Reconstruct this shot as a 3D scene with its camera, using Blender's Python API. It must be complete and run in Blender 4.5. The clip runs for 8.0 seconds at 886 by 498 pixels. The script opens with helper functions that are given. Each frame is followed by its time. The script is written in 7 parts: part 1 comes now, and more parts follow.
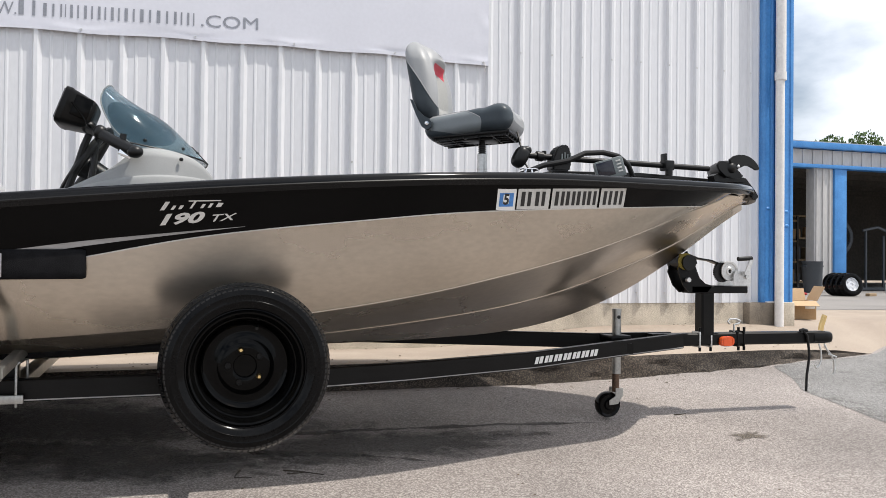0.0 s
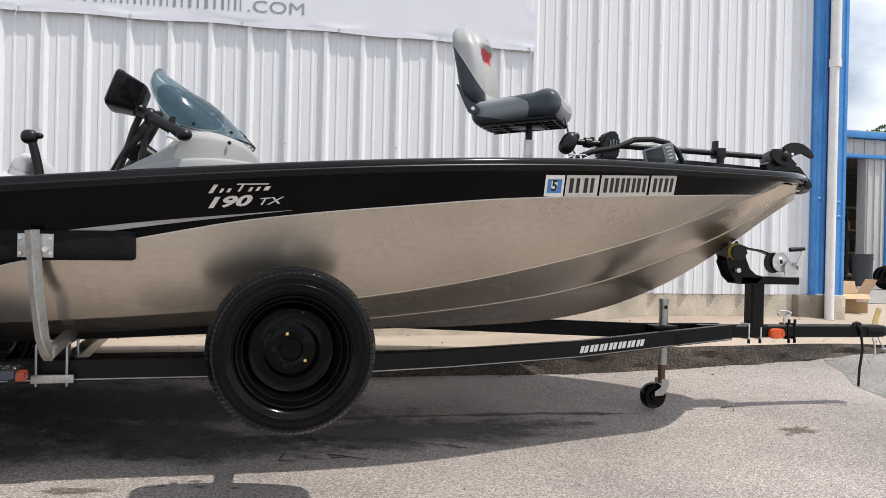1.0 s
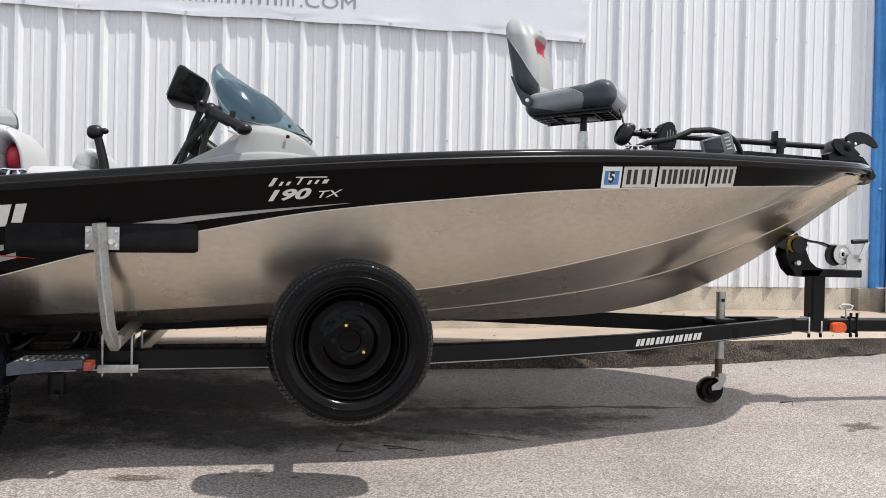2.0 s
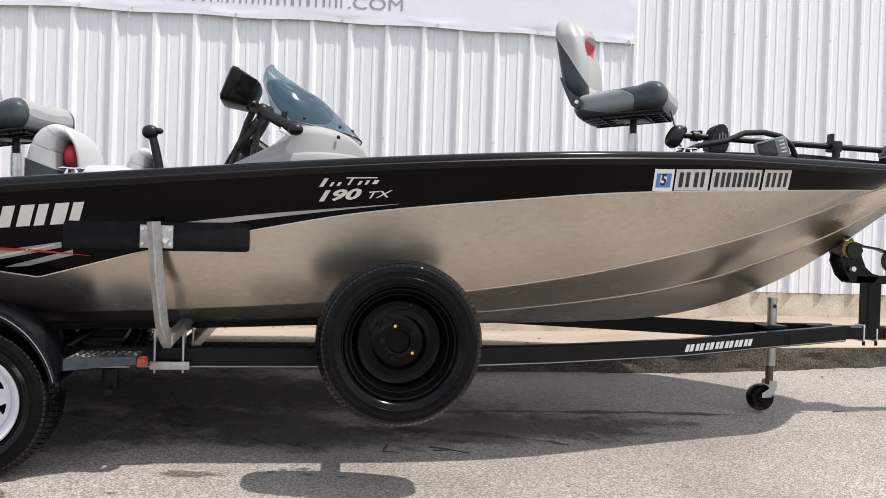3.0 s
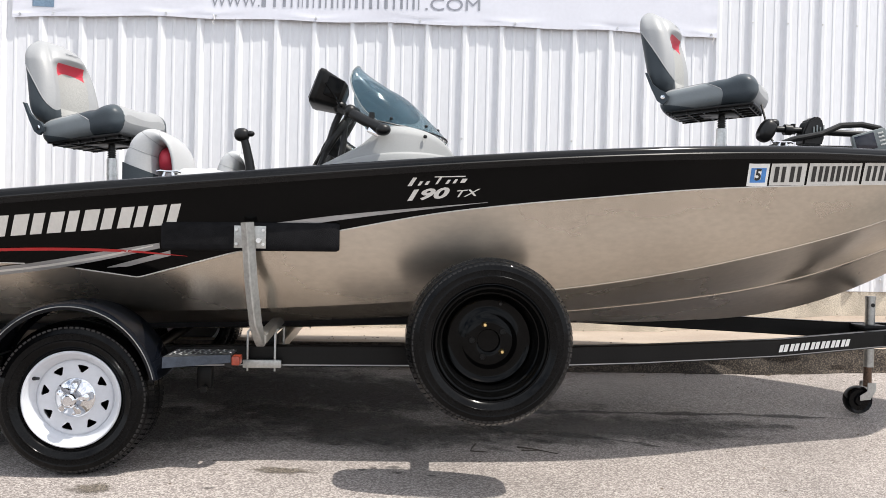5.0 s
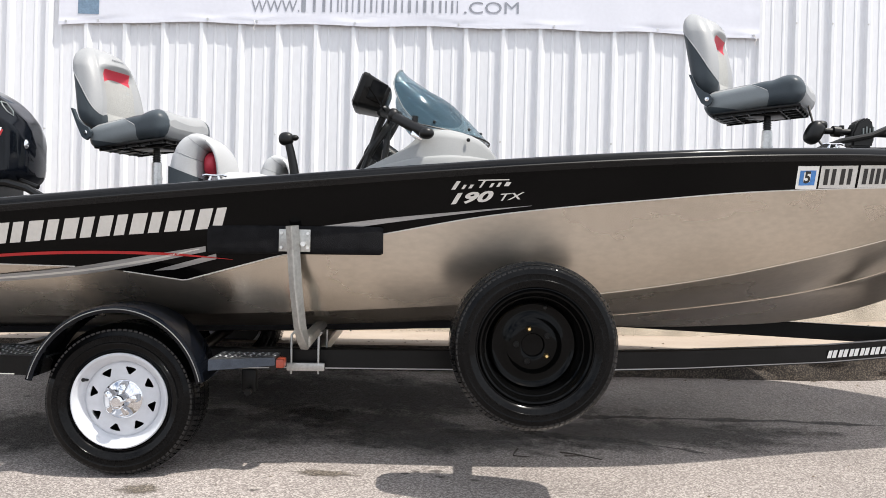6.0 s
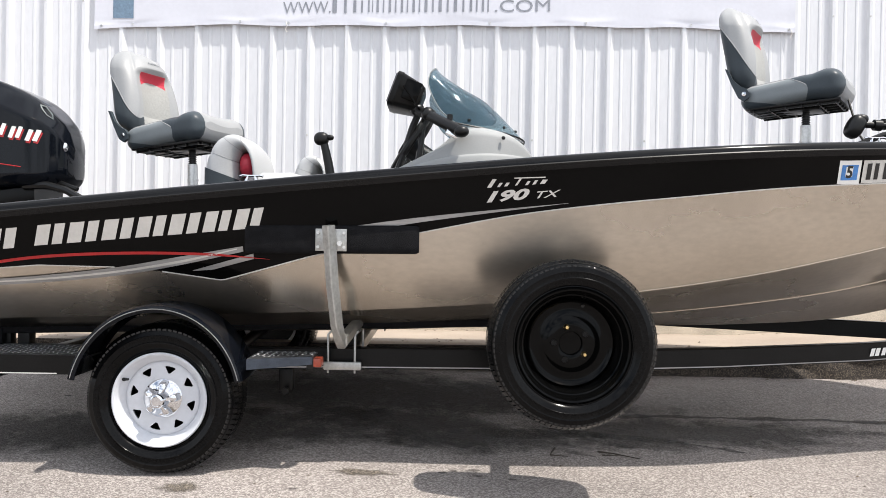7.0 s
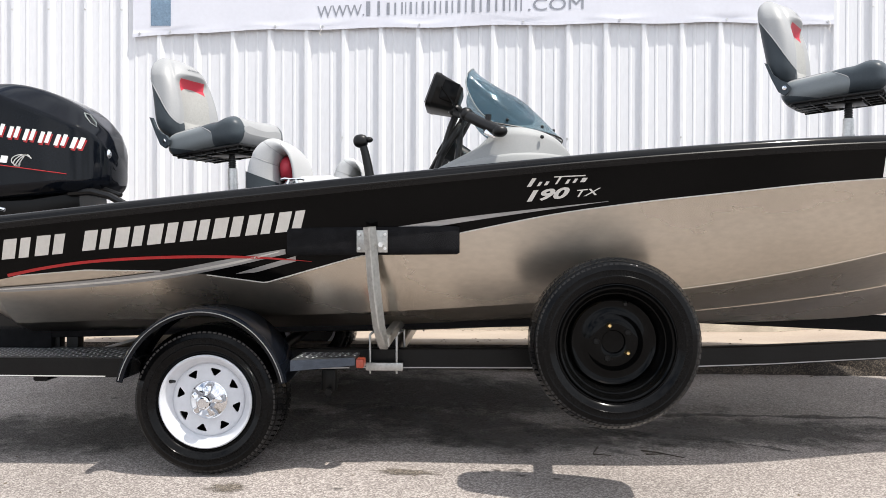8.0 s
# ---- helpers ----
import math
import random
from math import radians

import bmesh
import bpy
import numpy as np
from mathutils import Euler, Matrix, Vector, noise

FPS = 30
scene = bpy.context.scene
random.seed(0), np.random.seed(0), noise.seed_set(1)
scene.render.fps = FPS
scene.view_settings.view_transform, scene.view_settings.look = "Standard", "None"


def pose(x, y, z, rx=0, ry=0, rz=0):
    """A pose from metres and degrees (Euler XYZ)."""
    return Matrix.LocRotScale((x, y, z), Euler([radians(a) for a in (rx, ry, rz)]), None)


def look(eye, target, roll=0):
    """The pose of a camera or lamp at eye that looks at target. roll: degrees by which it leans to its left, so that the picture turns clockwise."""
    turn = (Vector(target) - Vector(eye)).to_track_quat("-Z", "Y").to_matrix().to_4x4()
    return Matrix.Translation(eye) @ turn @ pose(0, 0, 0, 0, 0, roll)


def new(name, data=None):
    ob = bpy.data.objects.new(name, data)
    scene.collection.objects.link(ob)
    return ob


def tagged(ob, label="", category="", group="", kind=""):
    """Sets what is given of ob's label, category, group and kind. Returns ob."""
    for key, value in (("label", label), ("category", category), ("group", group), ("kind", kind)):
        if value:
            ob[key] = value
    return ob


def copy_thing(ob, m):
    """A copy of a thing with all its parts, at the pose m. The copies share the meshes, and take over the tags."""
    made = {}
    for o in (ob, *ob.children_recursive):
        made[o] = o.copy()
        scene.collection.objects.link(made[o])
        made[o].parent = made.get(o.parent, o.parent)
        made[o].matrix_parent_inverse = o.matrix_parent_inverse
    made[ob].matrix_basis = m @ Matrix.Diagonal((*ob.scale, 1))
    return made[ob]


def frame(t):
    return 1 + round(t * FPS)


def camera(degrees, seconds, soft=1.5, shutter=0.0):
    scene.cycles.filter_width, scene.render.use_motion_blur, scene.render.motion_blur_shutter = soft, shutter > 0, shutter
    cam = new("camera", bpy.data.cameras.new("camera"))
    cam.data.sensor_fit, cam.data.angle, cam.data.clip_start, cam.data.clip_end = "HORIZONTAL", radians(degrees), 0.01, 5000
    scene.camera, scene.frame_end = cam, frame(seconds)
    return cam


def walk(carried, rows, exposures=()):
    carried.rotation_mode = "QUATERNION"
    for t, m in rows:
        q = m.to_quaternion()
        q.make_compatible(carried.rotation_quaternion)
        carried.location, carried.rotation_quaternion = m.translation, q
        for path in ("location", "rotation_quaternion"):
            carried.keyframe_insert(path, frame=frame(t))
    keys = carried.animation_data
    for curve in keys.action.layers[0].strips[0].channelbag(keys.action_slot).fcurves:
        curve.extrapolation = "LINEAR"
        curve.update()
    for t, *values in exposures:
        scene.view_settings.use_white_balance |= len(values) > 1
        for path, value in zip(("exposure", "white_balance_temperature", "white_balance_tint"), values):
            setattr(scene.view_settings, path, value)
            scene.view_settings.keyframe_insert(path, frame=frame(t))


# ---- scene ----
cam = camera(54.5, 8.0, 0.6)
PATH = [
    (0, (-0.846, 0.268, 0.98), (-0.236, 2.173, 1.008), 0.6),
    (0.5, (-0.849, 0.282, 0.975), (-0.283, 2.2, 0.994), 0.7),
    (1, (-0.861, 0.306, 0.971), (-0.34, 2.237, 0.97), 1.3),
    (1.5, (-0.88, 0.312, 0.968), (-0.411, 2.256, 0.952), 1.2),
    (3, (-0.931, 0.33, 0.964), (-0.607, 2.303, 0.947), 1.8),
    (3.5, (-0.941, 0.341, 0.961), (-0.653, 2.32, 0.938), 1.8),
    (4, (-0.961, 0.336, 0.957), (-0.707, 2.319, 0.933), 1.3),
    (4.5, (-0.976, 0.342, 0.952), (-0.769, 2.331, 0.931), 1.3),
    (6, (-1.03, 0.361, 0.951), (-0.948, 2.36, 0.939), 1.4),
    (6.5, (-1.038, 0.364, 0.948), (-0.991, 2.363, 0.939), 1.4),
    (7, (-1.055, 0.37, 0.946), (-1.041, 2.37, 0.932), 1.0),
    (7.5, (-1.073, 0.371, 0.945), (-1.098, 2.371, 0.93), 0.7),
    (8, (-1.084, 0.362, 0.945), (-1.146, 2.361, 0.931), 0.2),
]
walk(cam, [(t, look(eye, target, roll)) for t, eye, target, roll in PATH], [(0, 0.0), (1.5, 0.06), (4.5, 0.34), (8, 0.40)])

LIGHT_WAY = Vector((-0.42, 0.232, -1.0))          # the way the sunlight travels


# ---- world and sun ----
def make_world():
    world = bpy.data.worlds.new("sky")
    world.use_nodes = True
    nt = world.node_tree
    nt.nodes.clear()
    out = nt.nodes.new("ShaderNodeOutputWorld")
    bg = nt.nodes.new("ShaderNodeBackground")
    sky = nt.nodes.new("ShaderNodeTexSky")
    sky.sky_type, sky.sun_disc = "NISHITA", False
    sky.sun_elevation, sky.sun_rotation = radians(63), radians(118)
    sky.air_density, sky.dust_density = 1.0, 3.2
    coord = nt.nodes.new("ShaderNodeTexCoord")
    mapping = nt.nodes.new("ShaderNodeMapping")
    mapping.inputs["Scale"].default_value = (1, 1, 2.2)
    mapping.inputs["Location"].default_value = (0.35, 0.1, 0.0)
    cloud = nt.nodes.new("ShaderNodeTexNoise")
    cloud.inputs["Scale"].default_value, cloud.inputs["Detail"].default_value = 3.2, 7
    ramp = nt.nodes.new("ShaderNodeValToRGB")
    ramp.color_ramp.elements[0].position, ramp.color_ramp.elements[1].position = 0.36, 0.56
    mix = nt.nodes.new("ShaderNodeMix")
    mix.data_type = "RGBA"
    mix.inputs["B"].default_value = (9.5, 10.0, 10.8, 1)
    nt.links.new(coord.outputs["Generated"], mapping.inputs["Vector"])
    nt.links.new(mapping.outputs["Vector"], cloud.inputs["Vector"])
    nt.links.new(cloud.outputs["Fac"], ramp.inputs["Fac"])
    nt.links.new(ramp.outputs["Color"], mix.inputs["Factor"])
    nt.links.new(sky.outputs["Color"], mix.inputs["A"])
    nt.links.new(mix.outputs["Result"], bg.inputs["Color"])
    bg.inputs["Strength"].default_value = 0.122
    nt.links.new(bg.outputs["Background"], out.inputs["Surface"])
    scene.world = world
    lamp = bpy.data.lights.new("sun", "SUN")
    lamp.energy, lamp.angle, lamp.color = 4.0, radians(0.53), (1.0, 0.945, 0.87)
    ob = new("sun", lamp)
    ob.matrix_world = look(-LIGHT_WAY * 20, (0, 0, 0))


make_world()


# ---- materials ----
def mat(name, base, rough=0.5, metal=0.0, var=0.12, broad=3.0, fine=60.0, bump=0.15, dist=0.002, coat=0.0,
        spec=0.5, second=None, stretch=(1, 1, 1), rough_var=0.1):
    """A surface with two scales of variation in colour, gloss and relief."""
    m = bpy.data.materials.new(name)
    m.use_nodes = True
    nt = m.node_tree
    p = nt.nodes["Principled BSDF"]
    p.inputs["Metallic"].default_value = metal
    p.inputs["Specular IOR Level"].default_value = spec
    p.inputs["Coat Weight"].default_value = coat
    p.inputs["Coat Roughness"].default_value = 0.04
    geo = nt.nodes.new("ShaderNodeNewGeometry")
    mp = nt.nodes.new("ShaderNodeMapping")
    mp.inputs["Scale"].default_value = stretch
    nt.links.new(geo.outputs["Position"], mp.inputs["Vector"])

    def noise_tex(scale, detail):
        n = nt.nodes.new("ShaderNodeTexNoise")
        n.inputs["Scale"].default_value, n.inputs["Detail"].default_value = scale, detail
        nt.links.new(mp.outputs["Vector"], n.inputs["Vector"])
        return n

    big, small = noise_tex(broad, 5), noise_tex(fine, 3)
    blend = nt.nodes.new("ShaderNodeMix")
    blend.data_type = "FLOAT"
    blend.inputs["Factor"].default_value = 0.45
    nt.links.new(big.outputs["Fac"], blend.inputs["A"])
    nt.links.new(small.outputs["Fac"], blend.inputs["B"])
    ramp = nt.nodes.new("ShaderNodeValToRGB")
    second = second or base
    a, b = ramp.color_ramp.elements
    a.position, b.position = 0.36, 0.64
    a.color = (*[c * (1 - var) for c in base], 1)
    b.color = (*[min(1, c * (1 + var)) for c in second], 1)
    nt.links.new(blend.outputs["Result"], ramp.inputs["Fac"])
    nt.links.new(ramp.outputs["Color"], p.inputs["Base Color"])
    rr = nt.nodes.new("ShaderNodeMapRange")
    rr.inputs["From Min"].default_value, rr.inputs["From Max"].default_value = 0.3, 0.7
    rr.inputs["To Min"].default_value = max(0.02, rough * (1 - rough_var))
    rr.inputs["To Max"].default_value = min(1, rough * (1 + rough_var))
    nt.links.new(big.outputs["Fac"], rr.inputs["Value"])
    nt.links.new(rr.outputs["Result"], p.inputs["Roughness"])
    if bump:
        bp = nt.nodes.new("ShaderNodeBump")
        bp.inputs["Strength"].default_value, bp.inputs["Distance"].default_value = bump, dist
        nt.links.new(small.outputs["Fac"], bp.inputs["Height"])
        nt.links.new(bp.outputs["Normal"], p.inputs["Normal"])
    return m


def asphalt_mat(name, dark, light, stone, broad_var=0.25):
    """Aged asphalt: pale aggregate in a darker binder, with worn and damp areas."""
    m = mat(name, dark, rough=0.88, var=0.1, broad=0.7, fine=420, bump=0.7, dist=0.004)
    nt = m.node_tree
    p = nt.nodes["Principled BSDF"]
    geo = nt.nodes.new("ShaderNodeNewGeometry")
    vor = nt.nodes.new("ShaderNodeTexVoronoi")
    vor.inputs["Scale"].default_value = 185
    nt.links.new(geo.outputs["Position"], vor.inputs["Vector"])
    sep = nt.nodes.new("ShaderNodeSeparateColor")
    nt.links.new(vor.outputs["Color"], sep.inputs["Color"])
    chips = nt.nodes.new("ShaderNodeValToRGB")
    els = chips.color_ramp.elements
    els[0].position, els[0].color = 0.0, (*dark, 1)
    els[1].position, els[1].color = 0.55, (*light, 1)
    third = els.new(0.93)
    third.color = (*stone, 1)
    nt.links.new(sep.outputs["Red"], chips.inputs["Fac"])
    wide = nt.nodes.new("ShaderNodeTexNoise")
    wide.inputs["Scale"].default_value, wide.inputs["Detail"].default_value = 0.9, 8
    nt.links.new(geo.outputs["Position"], wide.inputs["Vector"])
    rng = nt.nodes.new("ShaderNodeMapRange")
    rng.inputs["From Min"].default_value, rng.inputs["From Max"].default_value = 0.3, 0.7
    rng.inputs["To Min"].default_value, rng.inputs["To Max"].default_value = 1 - broad_var, 1 + broad_var
    nt.links.new(wide.outputs["Fac"], rng.inputs["Value"])
    mul = nt.nodes.new("ShaderNodeMix")
    mul.data_type, mul.blend_type = "RGBA", "MULTIPLY"
    mul.inputs["Factor"].default_value = 1.0
    nt.links.new(chips.outputs["Color"], mul.inputs["A"])
    nt.links.new(rng.outputs["Result"], mul.inputs["B"])
    nt.links.new(mul.outputs["Result"], p.inputs["Base Color"])
    return m


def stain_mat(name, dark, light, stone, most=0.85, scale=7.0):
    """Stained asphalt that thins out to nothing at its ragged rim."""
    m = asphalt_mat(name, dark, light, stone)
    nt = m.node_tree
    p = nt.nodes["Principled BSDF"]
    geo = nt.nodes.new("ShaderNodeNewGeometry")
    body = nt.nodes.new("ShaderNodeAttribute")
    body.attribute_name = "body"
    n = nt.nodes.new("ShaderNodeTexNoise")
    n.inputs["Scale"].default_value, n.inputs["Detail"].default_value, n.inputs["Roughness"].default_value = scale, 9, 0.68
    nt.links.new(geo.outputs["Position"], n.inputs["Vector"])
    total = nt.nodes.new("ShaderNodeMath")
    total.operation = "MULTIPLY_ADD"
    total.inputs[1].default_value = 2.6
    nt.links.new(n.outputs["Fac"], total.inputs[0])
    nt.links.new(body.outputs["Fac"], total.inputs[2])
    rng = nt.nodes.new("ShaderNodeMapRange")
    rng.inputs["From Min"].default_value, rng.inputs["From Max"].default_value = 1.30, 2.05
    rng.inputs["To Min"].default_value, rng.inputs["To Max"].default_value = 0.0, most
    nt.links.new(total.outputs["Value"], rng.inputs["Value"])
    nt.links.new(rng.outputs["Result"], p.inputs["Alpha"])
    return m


def body_of(ob, values):
    """How solid a stain is at each of its points, 0 at the rim."""
    at = ob.data.attributes.new("body", "FLOAT", "POINT")
    at.data.foreach_set("value", values)
    return ob


def glass_mat(name, tint, rough=0.02, through_share=0.6):
    m = bpy.data.materials.new(name)
    m.use_nodes = True
    nt = m.node_tree
    p = nt.nodes["Principled BSDF"]
    p.inputs["Base Color"].default_value = (*tint, 1)
    p.inputs["Roughness"].default_value = rough
    p.inputs["Transmission Weight"].default_value = through_share
    p.inputs["IOR"].default_value = 1.2
    return m


